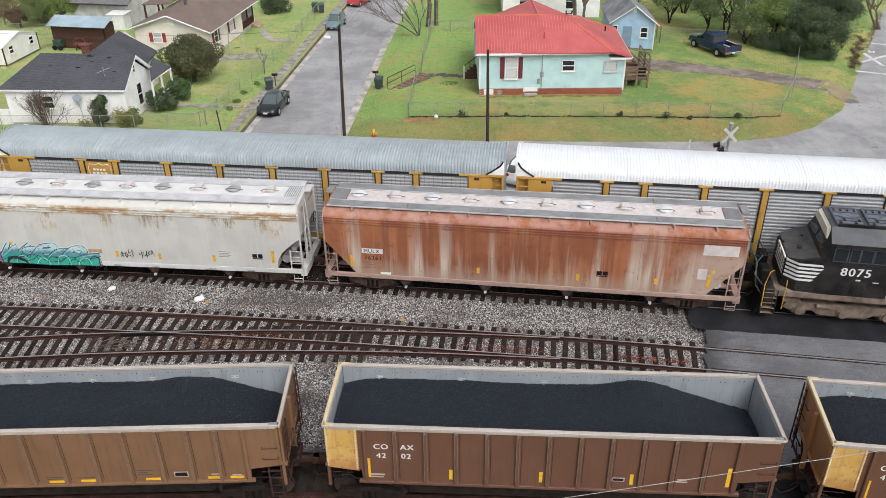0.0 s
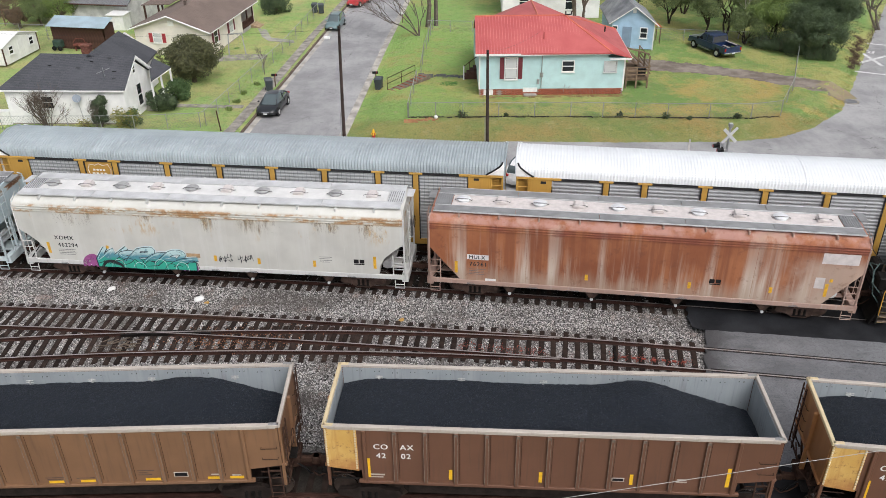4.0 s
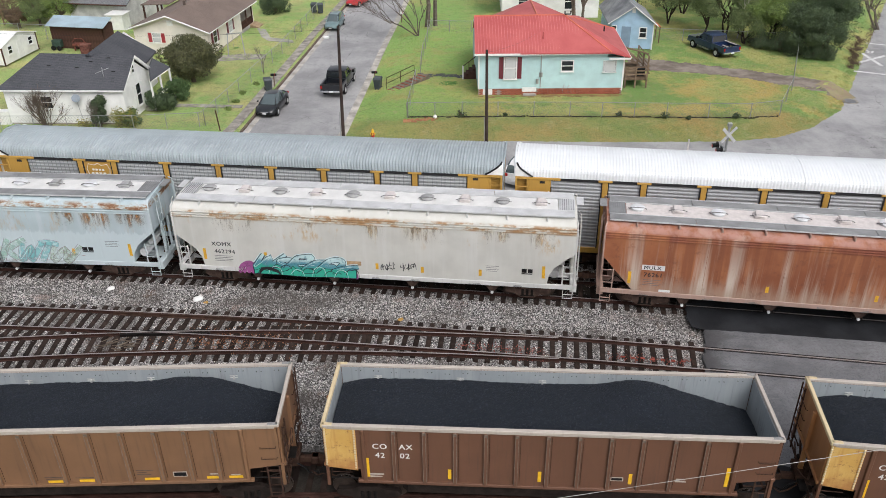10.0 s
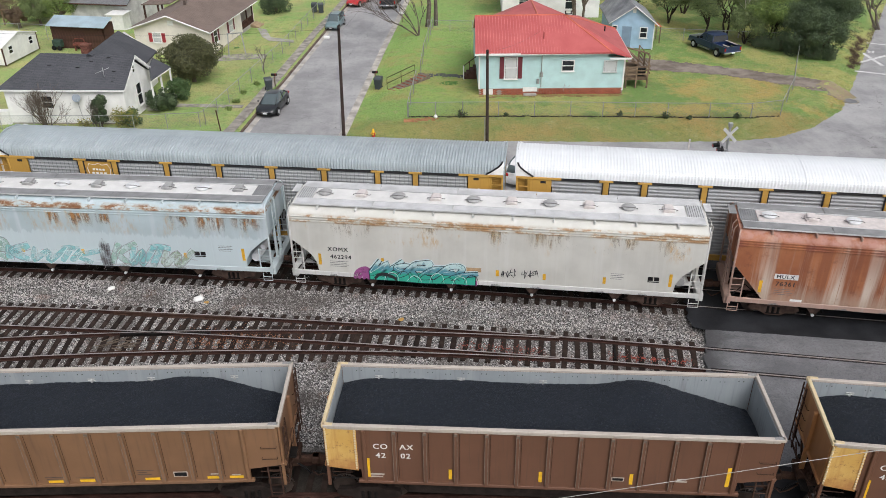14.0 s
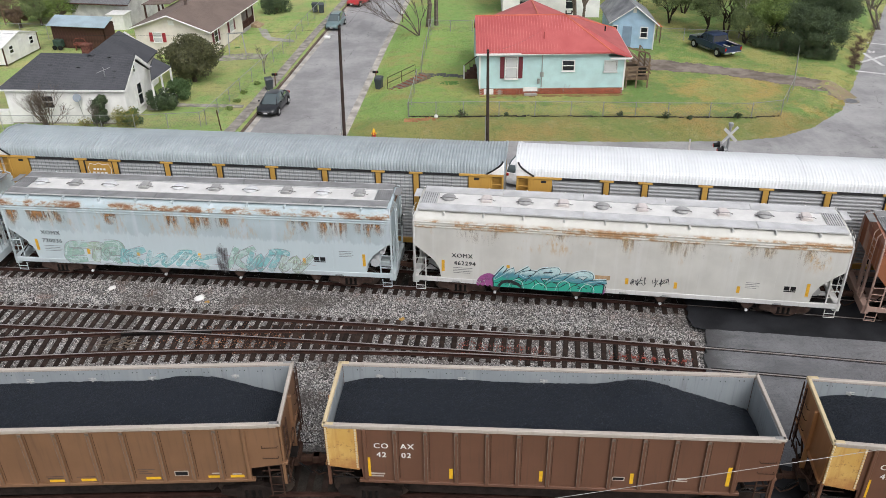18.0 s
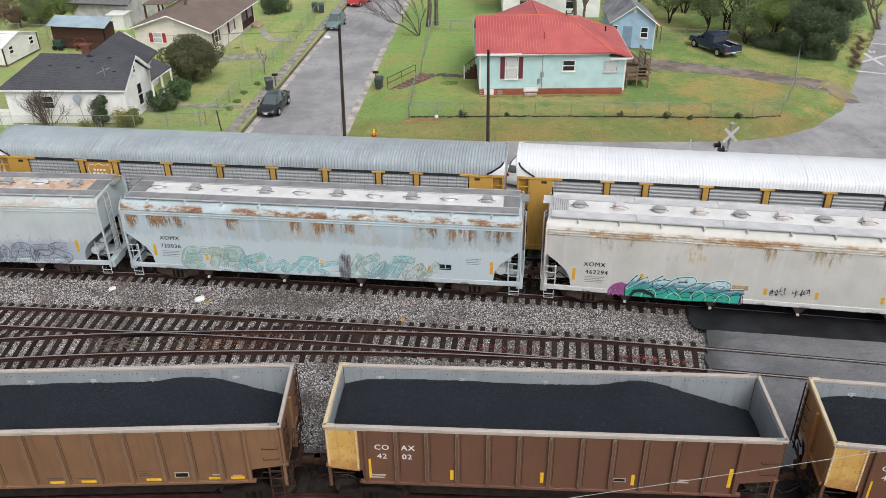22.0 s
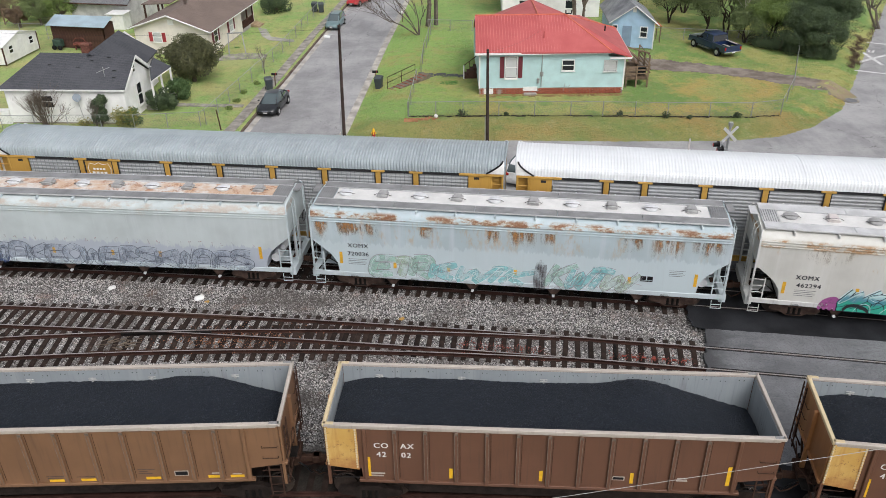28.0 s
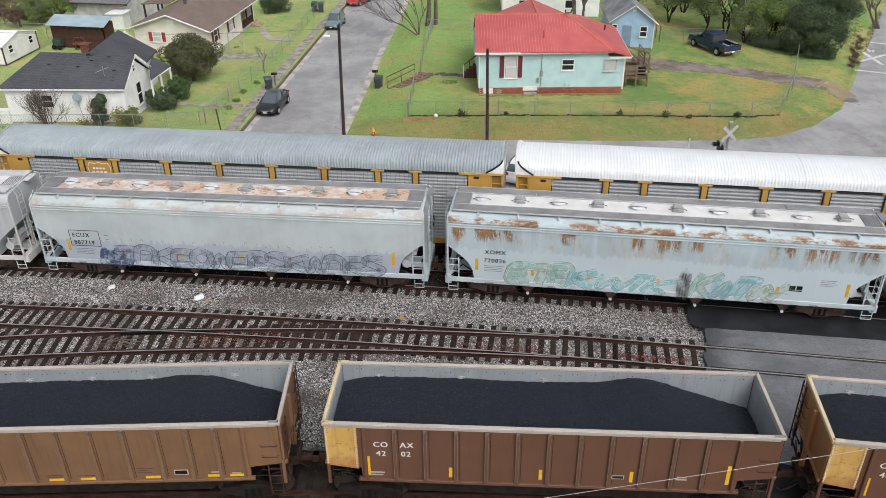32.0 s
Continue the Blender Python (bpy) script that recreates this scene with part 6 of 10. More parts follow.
        for q in range(4):
            part("roof_bolt", Geo().box(x0 + .08 + .28 * q, x0 + .16 + .28 * q, .35, .5, 4.8, 4.86, .01), K, ac)
            part("roof_ridge", Geo().box(x0 + .04, x0 + 1.06, -.6 + .4 * q, -.56 + .4 * q, 4.8, 4.83), M["loco_grey"], ac)
        part("horn", Geo().tube([(x0 + .3, -.3, 4.86), (x0 + .8, -.3, 4.86)], .06, 8), M["loco_ac"], ac)
    part("roof_edge", Geo().box(3.5, 6.2, -.95, -.88, 4.62, 4.84, .01), K, car)
    for ob in car.children:
        if ob.name.split(".")[0] in ("cab", "cab_roof", "number_housing", "windshield", "side_window", "window_visor", "roof_unit", "roof_edge"):
            ob.location.x -= .48
    # long hood
    part("hood", Geo().box(5.4, 21.0, -.95, .95, 1.6, 4.2, .12), K, car)
    part("radiator_cab", Geo().box(16.5, 20.5, -1.45, 1.45, 3.6, 4.5, .1), K, car)
    for k in range(9):
        part("hood_door", Geo().box(6.4 + k * 1.05, 7.3 + k * 1.05, -.97, -.95, 1.75, 3.6, .01), K, car)
    for k in range(5):
        z = 2.18 + k * .19
        part("nose_stripe", Geo().loft([[(1.2, -1.10, z + .0), (1.2, -1.12, z + .10), (1.19, -1.02, z + .10), (1.19, -1.02, z)], [(1.65, -1.47, z), (1.65, -1.47, z + .10), (1.63, -1.43, z + .10), (1.63, -1.43, z)], [(2.25 + .11 * k, -1.495, z), (2.35 + .11 * k, -1.495, z + .10), (2.35 + .11 * k, -1.47, z + .10), (2.25 + .11 * k, -1.47, z)]]), M["white"], car, "white nose stripe")
        part("nose_stripe", Geo().box(1.13, 1.19, -.95, .6, z, z + .1), M["white"], car)
    part("lettering", lettering("8075", .56), M["white"], car, "white road number", at=pose(3.35, -1.512, 2.62))
    part("nose_fitting", Geo().box(1.7, 1.9, -.5, -.32, 3.26, 3.34, .02).box(1.2, 1.3, .2, .3, 3.12, 3.2, .02).box(2.0, 2.1, .5, .6, 3.34, 3.42, .02), K, car)
    part("emblem_bar", Geo().box(4.05, 4.25, -1.507, -1.5, 2.40, 2.47), M["white"], car)
    part("emblem_bar", Geo().box(4.75, 5.0, -1.507, -1.5, 2.36, 2.40), M["white"], car)
    part("cab_door", Geo().box(3.9, 4.5, -1.515, -1.5, 1.72, 2.35, .01), M["loco_black"], car)
    # platform, steps, rails
    part("plow", Geo().loft([[(.15, -1.45, .25), (.15, 1.45, .25), (.45, 1.45, 1.1), (.45, -1.45, 1.1)], [(.25, -1.45, .2), (.25, 1.45, .2), (.55, 1.45, 1.1), (.55, -1.45, 1.1)]]), M["steel"], car)
    part("pilot", Geo().box(.5, .9, -1.5, 1.5, .9, 1.62, .03), K, car)
    for k in range(5):
        part("step", Geo().box(.45, 1.02, -1.52, -1.15, .35 + k * .27, .39 + k * .27, .01), M["loco_brown"], car)
        part("step_edge", Geo().box(.45, 1.02, -1.53, -1.52, .37 + k * .27, .39 + k * .27), M["step_worn"], car, "worn yellow step edge")
    part("step_side", Geo().box(.42, .46, -1.53, -1.1, .3, 1.6).box(1.02, 1.06, -1.53, -1.1, .3, 1.6), K, car)
    part("handrail", Geo().tube([(.44, -1.55, .75), (.42, -1.55, 1.9), (.55, -1.5, 2.5), (.75, -1.3, 2.5)], .022, 6), M["hand_yellow"], car, "orange-yellow grab rail")
    part("handrail", Geo().tube([(1.3, -1.58, .7), (1.3, -1.58, 2.2)], .022, 6), M["hand_yellow"], car, "orange-yellow grab rail")
    part("handrail", Geo().tube([(.5, 1.5, 1.6), (.5, 1.5, 2.5), (.55, .4, 2.5), (.55, .4, 1.6)], .022, 6), K, car)
    for pts, r in (([(.3, .6, 1.9), (.05, .2, 2.5), (.2, -.4, 2.3), (.05, -.9, 2.0), (.35, -1.2, 1.7)], .03), ([(.4, -.2, 2.6), (.1, -.6, 2.4), (.15, -1.0, 1.5), (.4, -1.2, 1.2)], .03), ([(.3, .9, 2.6), (.0, .6, 2.7), (-.1, .0, 2.55), (.2, -.5, 2.7)], .025)):
        part("jumper_cable", Geo().tube(pts, r, 6), M["green_cable"], car, "greenish jumper cable")
    part("gear_box", Geo().box(.3, .7, -1.0, -.3, 1.7, 2.3, .05), M["steel"], car)
    part("gear_box", Geo().box(.35, .75, .2, .9, 1.6, 2.4, .05), M["steel"], car)
    part("hose_bundle", Geo().tube([(.45, .5, 1.7), (.2, .3, 2.0), (.35, -.1, 1.8), (.15, -.5, 1.5), (.5, -.8, 1.3)], .035, 6).tube([(.4, .9, 1.9), (.25, .2, 2.3), (.2, -.3, 2.0), (.45, -.6, 2.2)], .03, 6), M["black"], car)
    part("coupler", kept("coupler", coupler_mesh), M["rusty"], car, at=pose(.35, 0, .1, 0, 0, 180))
    part("headlight", Geo().disc((1.13, 0, 2.85), (1, 0, 0), .12, .08, 12), M["white"], car)
    part("fuel_tank", Geo().box(8.4, 13.6, -1.4, 1.4, .35, 1.3, .15), K, car)
    for k in range(12):
        part("walkway_plate", Geo().box(6.2 + k * 1.2, 7.3 + k * 1.2, -1.5, -1.0, 1.62, 1.65), M["loco_brown"], car)
    part("deck_rail", Geo().tube([(5.95, -1.5, 2.6), (21.0, -1.5, 2.6)], .02, 6), K, car)
    wheels = []
    for x in (4.0, 17.2):
        t = part("loco_truck", Geo().box(x - 2.3, x + 2.3, -.8, .8, .45, .95, .05), M["loco_brown"], car, "dusty three-axle truck")
        part("truck_frame", Geo().prism([(x - 2.6, .62), (x - 2.4, .95), (x + 2.4, .95), (x + 2.6, .62), (x + 2.2, .5), (x + 1.3, .55), (x + 1.0, .35), (x - 1.0, .35), (x - 1.3, .55), (x - 2.2, .5)], -1.25, -1.08), M["loco_brown"], t)
        for dx in (-1.85, 0, 1.85):
            part("axle_box", Geo().disc((x + dx, -1.3, .52), (0, 1, 0), .2, .12, 12).box(x + dx - .3, x + dx + .3, -1.29, -1.2, .35, .68, .04), M["loco_brown"], t)
            wheels.append((part("wheelset", kept("wheelset", wheelset_mesh, 40), M["wheel"], car, at=pose(x + dx, 0, .46)), x + dx))
        part("brake_cylinder", Geo().tube([(x - 1.2, -1.32, .85), (x - .6, -1.32, .85)], .11, 10), M["loco_brown"], t)
    part("air_reservoir", Geo().tube([(1.4, -1.15, 1.0), (2.1, -1.15, 1.0)], .16, 12), M["loco_brown"], car)
    return car, wheels


M["loco_black"] = plain("dusty_black_enamel", (.017, .017, .0175), .42, var=.3, scale=1.5, grain=25, bump=.06, col2=(.040, .037, .034))
M["nose_dust"] = plain("grey_dust_on_black", (.075, .073, .071), .6, var=.35, scale=2.0, grain=12, bump=.06)
M["green_cable"] = plain("dull_green_cable", (.05, .085, .08), .6, var=.3)
M["loco_grey"] = plain("dust_grey_roof_paint", (.065, .068, .075), .6, var=.2, scale=1.5)
M["loco_ac"] = plain("blue_grey_equipment_paint", (.125, .14, .17), .5, var=.2, scale=2.5)
M["loco_brown"] = plain("dusty_brown_running_gear", (.20, .155, .122), .85, var=.35, scale=2.5, grain=20)
M["cream_trim"] = plain("cream_trim_paint", (.62, .58, .46), .5, var=.1)
M["step_worn"] = plain("worn_yellow_step", (.26, .19, .09), .7, var=.4, scale=6)
M["hand_yellow"] = plain("orange_yellow_rail_paint", (.62, .33, .05), .5, var=.12)
loco, LOCO_WHEELS = locomotive()


# ---- houses, gardens and streets behind the railway ----
LIFT = .5
LOT = Matrix.Translation((0, 0, 21.1)) @ Matrix.Scale((21.1 - LIFT) / 21.1, 4) @ Matrix.Translation((0, 0, -21.1))


def wall_rows(g, a, b, z0, z1, row=.19, peak=None, lap=.04, thick=.10):
    """Lapped siding from a to b (outside on the right-hand side of that way), as a gable up to peak if given."""
    a, b = Vector((*a, 0)), Vector((*b, 0))
    d = (b - a).normalized()
    o = Vector((d.y, -d.x, 0))
    L = (b - a).length
    top = peak if peak else z1
    prof = []
    z = z0
    while z < top - .02:
        prof += [(lap, z), (0.0, min(z + row, top) - .004)]
        z += row
    def span(q):
        k = .5 * L * (q - z1) / (peak - z1) if peak and q > z1 else 0.0
        return min(k, L / 2 - .005)
    rings = []
    for out, q in prof:
        k = span(q)
        p, r = a + d * k, b - d * k
        rings.append([(*(p + o * out).xy, q), (*(r + o * out).xy, q), (*(r - o * thick).xy, q), (*(p - o * thick).xy, q)])
    return g.loft(rings)


def roof_slab(pts, thick=.10):
    """A roof plane through the given corners, with thickness below."""
    return Geo().loft([[tuple(q) for q in pts], [(q[0], q[1], q[2] - thick) for q in pts]])


def facing(a, b, at, z, out=.0):
    """A pose on the wall from a to b, at metres along it; x along the wall, -y outwards."""
    a, b = Vector((*a, 0)), Vector((*b, 0))
    d = (b - a).normalized()
    q = a + d * at + Vector((d.y, -d.x, 0)) * out
    return pose(q.x, q.y, z, 0, 0, math.degrees(math.atan2(d.y, d.x)))


def house_window(house, a, b, at, z, w, h, trim, shutters=None, bars=1):
    m = facing(a, b, at, z, .03)
    f = part("window", Geo().box(-w / 2, w / 2, -.02, .03, 0, h), M["glass"], house, at=m)
    g = Geo()
    t = .07
    g.box(-w / 2 - t, w / 2 + t, -.06, .0, -t, 0).box(-w / 2 - t, w / 2 + t, -.06, .0, h, h + t).box(-w / 2 - t, -w / 2, -.06, .0, 0, h).box(w / 2, w / 2 + t, -.06, .0, 0, h)
    g.box(-w / 2, w / 2, -.045, -.005, h / 2 - .03, h / 2 + .03)
    part("window_frame", g, trim, f)
    part("window_sill", Geo().box(-w / 2 - .12, w / 2 + .12, -.10, .0, -t - .05, -t), trim, f)
    part("blind", Geo().box(-w / 2 + .02, w / 2 - .02, -.027, -.022, h * .02, h * .98), M["blind"], f) if bars else None
    if shutters:
        for x in (-w / 2 - .28, w / 2 + .28):
            s = part("shutter", Geo().box(x - .17, x + .17, -.05, .0, -.02, h + .02, .01), shutters, house, at=m)
            for k in range(int(h / .14)):
                part("louvre", kept("louvre", lambda: Geo().box(-.13, .13, -.008, .008, 0, .09)), shutters, s, at=pose(x, -.054, .06 + k * .14))


def gutter(house, p, q, trim):
    part("gutter", Geo().tube([p, q], .05, 6), trim, house)


M["teal"] = plain("pale_teal_siding", (.47, .665, .665), .6, var=.07, scale=1.2, grain=12, bump=.08)
M["brick"] = plain("red_brick_base", (.36, .115, .07), .85, var=.3, scale=5, grain=20, bump=.4, vary=.3)
M["old_brick"] = plain("sooty_brown_brick", (.17, .075, .055), .9, var=.4, scale=6)
M["mortar"] = plain("grey_mortar", (.38, .33, .29), .9)
M["red_roof"] = plain("red_metal_roof", (.46, .088, .085), .5, var=.10, scale=.7, grain=16, bump=.04, col2=(.50, .115, .11))
M["orange_trim"] = plain("orange_ridge_cap", (.62, .17, .10), .45, var=.1)
M["white_trim"] = plain("white_painted_trim", (.80, .80, .78), .55, var=.06, scale=3)
M["red_seam"] = plain("sun_bleached_red_seam", (.60, .20, .19), .5, var=.1)
M["white_siding"] = plain("white_lap_siding", (.81, .81, .785), .6, var=.08, scale=1.2, grain=14, bump=.08)
M["beige_siding"] = plain("cream_lap_siding", (.77, .72, .645), .6, var=.07, scale=1.2, grain=14, bump=.08)
M["blue_siding"] = plain("sky_blue_siding", (.37, .53, .68), .6, var=.08, scale=1.5, grain=14, bump=.08)
M["shutter"] = plain("maroon_shutter", (.16, .028, .040), .6, var=.15)
M["shutter_red"] = plain("red_shutter", (.40, .045, .055), .6, var=.15)
M["blind"] = plain("pale_window_blind", (.55, .57, .57), .7, var=.06)
M["trunk"] = plain("grey_brown_bark", (.14, .11, .085), .95, var=.35, scale=3, grain=14, bump=.7)
M["deck_wood"] = plain("weathered_deck_wood", (.20, .14, .095), .85, var=.25, scale=3, grain=20, bump=.3, vary=.25)
M["dark_wood"] = plain("dark_brown_shed_wood", (.085, .045, .034), .85, var=.35, scale=2, grain=16, bump=.3)
M["blue_tin"] = plain("pale_blue_tin_roof", (.46, .58, .64), .4, .25, var=.12, scale=.7, grain=20, bump=.06)
M["rubber"] = plain("tyre_rubber", (.018, .018, .019), .8, var=.2)
M["chrome"] = plain("chrome", (.65, .66, .67), .2, 1.0, var=.05)
M["bin"] = plain("dark_grey_bin_plastic", (.048, .060, .068), .5, var=.15)


def shingles(name, col, col2):
    n = Nodes(name)
    br = n.put("ShaderNodeTexBrick", Vector=n.co, Scale=1.0)
    br.inputs["Brick Width"].default_value, br.inputs["Row Height"].default_value, br.inputs["Mortar Size"].default_value = .33, .14, .012
    br.inputs["Color1"].default_value, br.inputs["Color2"].default_value, br.inputs["Mortar"].default_value = (*col, 1), (*col2, 1), (*times(col, .6), 1)
    c = n.mix(n.mathn("MULTIPLY", n.ramp(n.noise(.5, 5), .4, .7), .5), br.outputs[0], times(col2, 1.15))
    return n.done(c, .9, 0, .4, n.noise(40, 3), .02)


M["shingle_dark"] = shingles("charcoal_shingles", (.058, .061, .070), (.078, .080, .090))
M["shingle_brown"] = shingles("brown_shingles", (.165, .125, .105), (.205, .155, .13))
M["shingle_grey"] = shingles("grey_shingles", (.15, .155, .165), (.19, .195, .2))


def teal_house():
    h = thing("teal_house", "pale teal clapboard house with a red metal roof", "house", at=LOT)
    A, B, C, D = (3.0, 61.2), (14.25, 61.05), (14.6, 69.0), (3.0, 71.5)
    mid = (12.95, 61.067)
    for a, b in ((A, mid), (mid, B), (B, C), (C, (12.6, 71.5)), ((12.6, 71.5), D), (D, A)):
        part("wall", wall_rows(Geo(), a, b, .52, 3.42 if a in (A, D) else 2.95, .185, lap=.03), M["teal"], h)
        part("foundation", wall_rows(Geo(), a, b, 0, .5, .5, lap=-.03), M["mortar"], h)
    # brick courses of the front foundation
    base = part("brick_skirt", Geo().box(3.02, 14.22, 61.12, 61.2, 0.0, .5), M["mortar"], h, "red brick foundation")
    for row in range(6):
        for k in range(47):
            x = 3.05 + k * .24 + (.12 if row % 2 else 0)
            if x > 14.0 or (4.35 < x < 4.7 and row < 5) or 6.3 < x < 7.6 and row > 2:
                continue
            part("brick", kept("brick", lambda: Geo().box(0, .21, -.03, 0, 0, .065)), M["brick"], base, at=pose(x, 61.125 - (x - 3) * .0133, .03 + row * .08))
    part("skirt_panel", Geo().box(3.35, 4.1, 61.06, 61.09, .06, .5), M["white_trim"], h, "white access panel")
    part("corner_board", Geo().box(2.96, 3.08, 61.13, 61.2, .5, 3.4), M["white_trim"], h)
    part("corner_board", Geo().box(14.18, 14.3, 60.99, 61.06, .3, 2.9), M["white_trim"], h)
    rl, rr, hp = (2.75, 64, 5.5), (9.8, 64, 5.5), (13.15, 60.6, 3.44)
    el = (2.68, 60.75, 3.44)
    front = part("roof", roof_slab([el, hp, rr, rl]), M["red_roof"], h, "red standing-seam metal roof")
    for k in range(46):
        x = 2.75 + k * .23
        t = min(1.0, (13.15 - x) / 3.35) if x > 9.8 else 1.0
        t = max(t, .05)
        part("roof_seam", Geo().tube([(x, 60.72, 3.47), (x, 60.72 + 3.28 * t, 3.47 + 2.05 * t)], .014, 4), M["red_seam"], front)
    right = part("roof", Geo().loft([[rr, hp, (14.6, 60.45, 3.12), (15.1, 69.3, 2.95), (11.5, 67.3, 4.6)], [(q[0], q[1], q[2] - .1) for q in (rr, hp, (14.6, 60.45, 3.12), (15.1, 69.3, 2.95), (11.5, 67.3, 4.6))]]), M["red_roof"], h)
    part("roof", roof_slab([(7.7, 63.9, 5.5), (7.7, 69.3, 5.5), (4.7, 66.2, 4.85), (4.5, 63.9, 4.8)]), M["red_roof"], h)
    part("roof", roof_slab([(7.7, 63.9, 5.5), (10.6, 63.9, 4.8), (10.5, 66.2, 4.85), (7.7, 69.3, 5.5)]), M["red_roof"], h)
    part("roof", roof_slab([(7.7, 69.3, 5.5), (10.5, 66.2, 4.85), (12.6, 71.8, 3.0), (3.0, 71.8, 3.0), (4.7, 66.2, 4.85)]), M["red_roof"], h)
    part("roof", roof_slab([(2.75, 64, 5.5), (9.8, 64, 5.5), (9.8, 66.5, 4.0), (2.75, 66.5, 4.0)]), M["red_roof"], h)
    for a, b in ((rl, rr), (rr, hp), ((7.7, 64, 5.53), (7.7, 69.3, 5.53)), (rr, (15.05, 69.3, 3.0))):
        part("ridge_cap", Geo().tube([a, b], .06, 5), M["orange_trim"], h, "orange-red ridge cap")
    part("gable", Geo().loft([[(2.98, 61.2, 3.42), (2.98, 66.8, 3.42), (2.98, 64, 5.42)], [(3.08, 61.2, 3.42), (3.08, 66.8, 3.42), (3.08, 64, 5.42)]]), M["teal"], h)
    part("fascia", Geo().box(2.66, 13.0, 60.70, 60.74, 3.26, 3.42), M["white_trim"], h)
    part("fascia", Geo().box(12.95, 14.6, 60.38, 60.44, 2.93, 3.06), M["white_trim"], h)
    part("fascia", Geo().tube([(14.62, 60.45, 3.05), (15.12, 69.3, 2.9)], .06, 4), M["white_trim"], h)
    house_window(h, A, B, 2.47, 1.34, .86, 1.66, M["white_trim"], M["shutter"])
    house_window(h, A, B, 6.88, 1.92, .86, .76, M["white_trim"], None, 0)
    house_window(h, A, B, 10.15, 1.84, .9, .78, M["blind"], None)
    part("utility_pipe", Geo().tube([(7.85, 61.08, .6), (7.85, 61.08, 3.3)], .035, 6).box(7.72, 7.98, 61.0, 61.1, 1.45, 1.8), M["galv"], h)
    part("roof_vent", Geo().tube([(8.0, 61.9, 4.1), (8.0, 61.9, 4.75)], .05, 8), M["red_roof"], h)
    part("meter_box", Geo().box(7.5, 7.7, 61.0, 61.1, .9, 1.3, .02), M["galv"], h)
    part("roof_pipe", Geo().disc((9.85, 63.8, 5.72), (1, 0, 0), .14, .07, 12).disc((10.3, 63.8, 5.72), (1, 0, 0), .14, .07, 12).tube([(9.85, 63.8, 5.6), (10.3, 63.8, 5.6)], .05, 6), M["black"], h)
    part("roof_pipe", Geo().tube([(13.2, 64.6, 4.0), (13.2, 64.6, 4.4)], .06, 8), M["black"], h)
    part("spigot", Geo().tube([(9.6, 61.0, .3), (9.7, 60.9, .9), (9.9, 60.95, .5), (10.1, 60.9, .8)], .03, 5), M["galv"], h)
    part("hatch_door", Geo().box(6.5, 7.5, 60.75, 61.1, .0, .16, .02), M["concrete"], h, "grey concrete crawl-space cover")
    part("access_panel", Geo().box(6.45, 7.55, 61.03, 61.08, .28, .62), M["white_trim"], h)
    # side steps to the left
    for k in range(4):
        part("porch_step", Geo().box(1.9 + k * .27, 3.0, 65.2, 66.4, k * .22, k * .22 + .22, .01), M["dark_wood"], h)
    part("porch_rail", Geo().tube([(1.9, 65.2, 0), (1.9, 65.2, 1.1), (2.95, 65.2, 1.9)], .04, 5).tube([(2.4, 65.2, .3), (2.4, 65.2, 1.45)], .03, 5), M["dark_wood"], h)
    part("porch_post", Geo().box(1.86, 1.96, 65.15, 65.25, 0, 1.15), M["white_trim"], h)
    # rear deck to the right
    deck = thing("wooden_deck", "weathered wooden deck with rails and stairs", "deck", at=LOT)
    for k in range(19):
        part("deck_board", kept("deck_board", lambda: Geo().box(0, 1.85, 0, .2, 0, .04)), M["deck_wood"], deck, at=pose(14.68, 62.5 + k * .22, .80))
    part("deck_joist", Geo().box(14.68, 16.53, 62.44, 62.5, .62, .82, .01), M["deck_wood"], deck)
    part("deck_joist", Geo().box(16.53, 16.59, 62.5, 66.6, .62, .82, .01), M["deck_wood"], deck)
    for x, y, z in ((14.8, 62.42, 1.75), (15.6, 62.42, 1.75), (16.5, 62.42, 2.62), (16.62, 64.5, 2.3), (16.62, 66.5, 2.3), (15.05, 64.4, 2.8)):
        part("deck_post", Geo().box(x - .055, x + .055, y - .055, y + .055, -.05, z), M["deck_wood"], deck)
    for z in (1.14, 1.42, 1.72):
        part("deck_rail", Geo().box(14.75, 16.55, 62.34, 62.39, z - .05, z + .05), M["deck_wood"], deck)
        part("deck_rail", Geo().box(16.66, 16.71, 62.5, 66.6, z - .05, z + .05), M["deck_wood"], deck)
    part("deck_beam", Geo().tube([(14.95, 64.3, 2.78), (16.95, 64.3, 2.2)], .06, 4), M["deck_wood"], deck)
    part("deck_beam", Geo().tube([(16.5, 62.42, 2.58), (16.62, 64.5, 2.28), (16.62, 66.5, 2.28)], .05, 4), M["deck_wood"], deck)
    for y in (65.0, 65.9):
        part("stair_rail", Geo().tube([(15.0, y, 2.5), (16.5, y, 1.3)], .055, 4), M["deck_wood"], deck)
    for k in range(6):
        part("deck_step", Geo().box(15.0 + k * .25, 15.3 + k * .25, 65.0, 65.9, 1.9 - k * .19, 1.94 - k * .19), M["deck_wood"], deck)
    tagged(part("grill", Geo().box(15.75, 16.42, 62.75, 63.3, .84, 1.55, .08), M["black"], None, at=LOT), "black covered grill on the wooden deck", "grill")


teal_house()


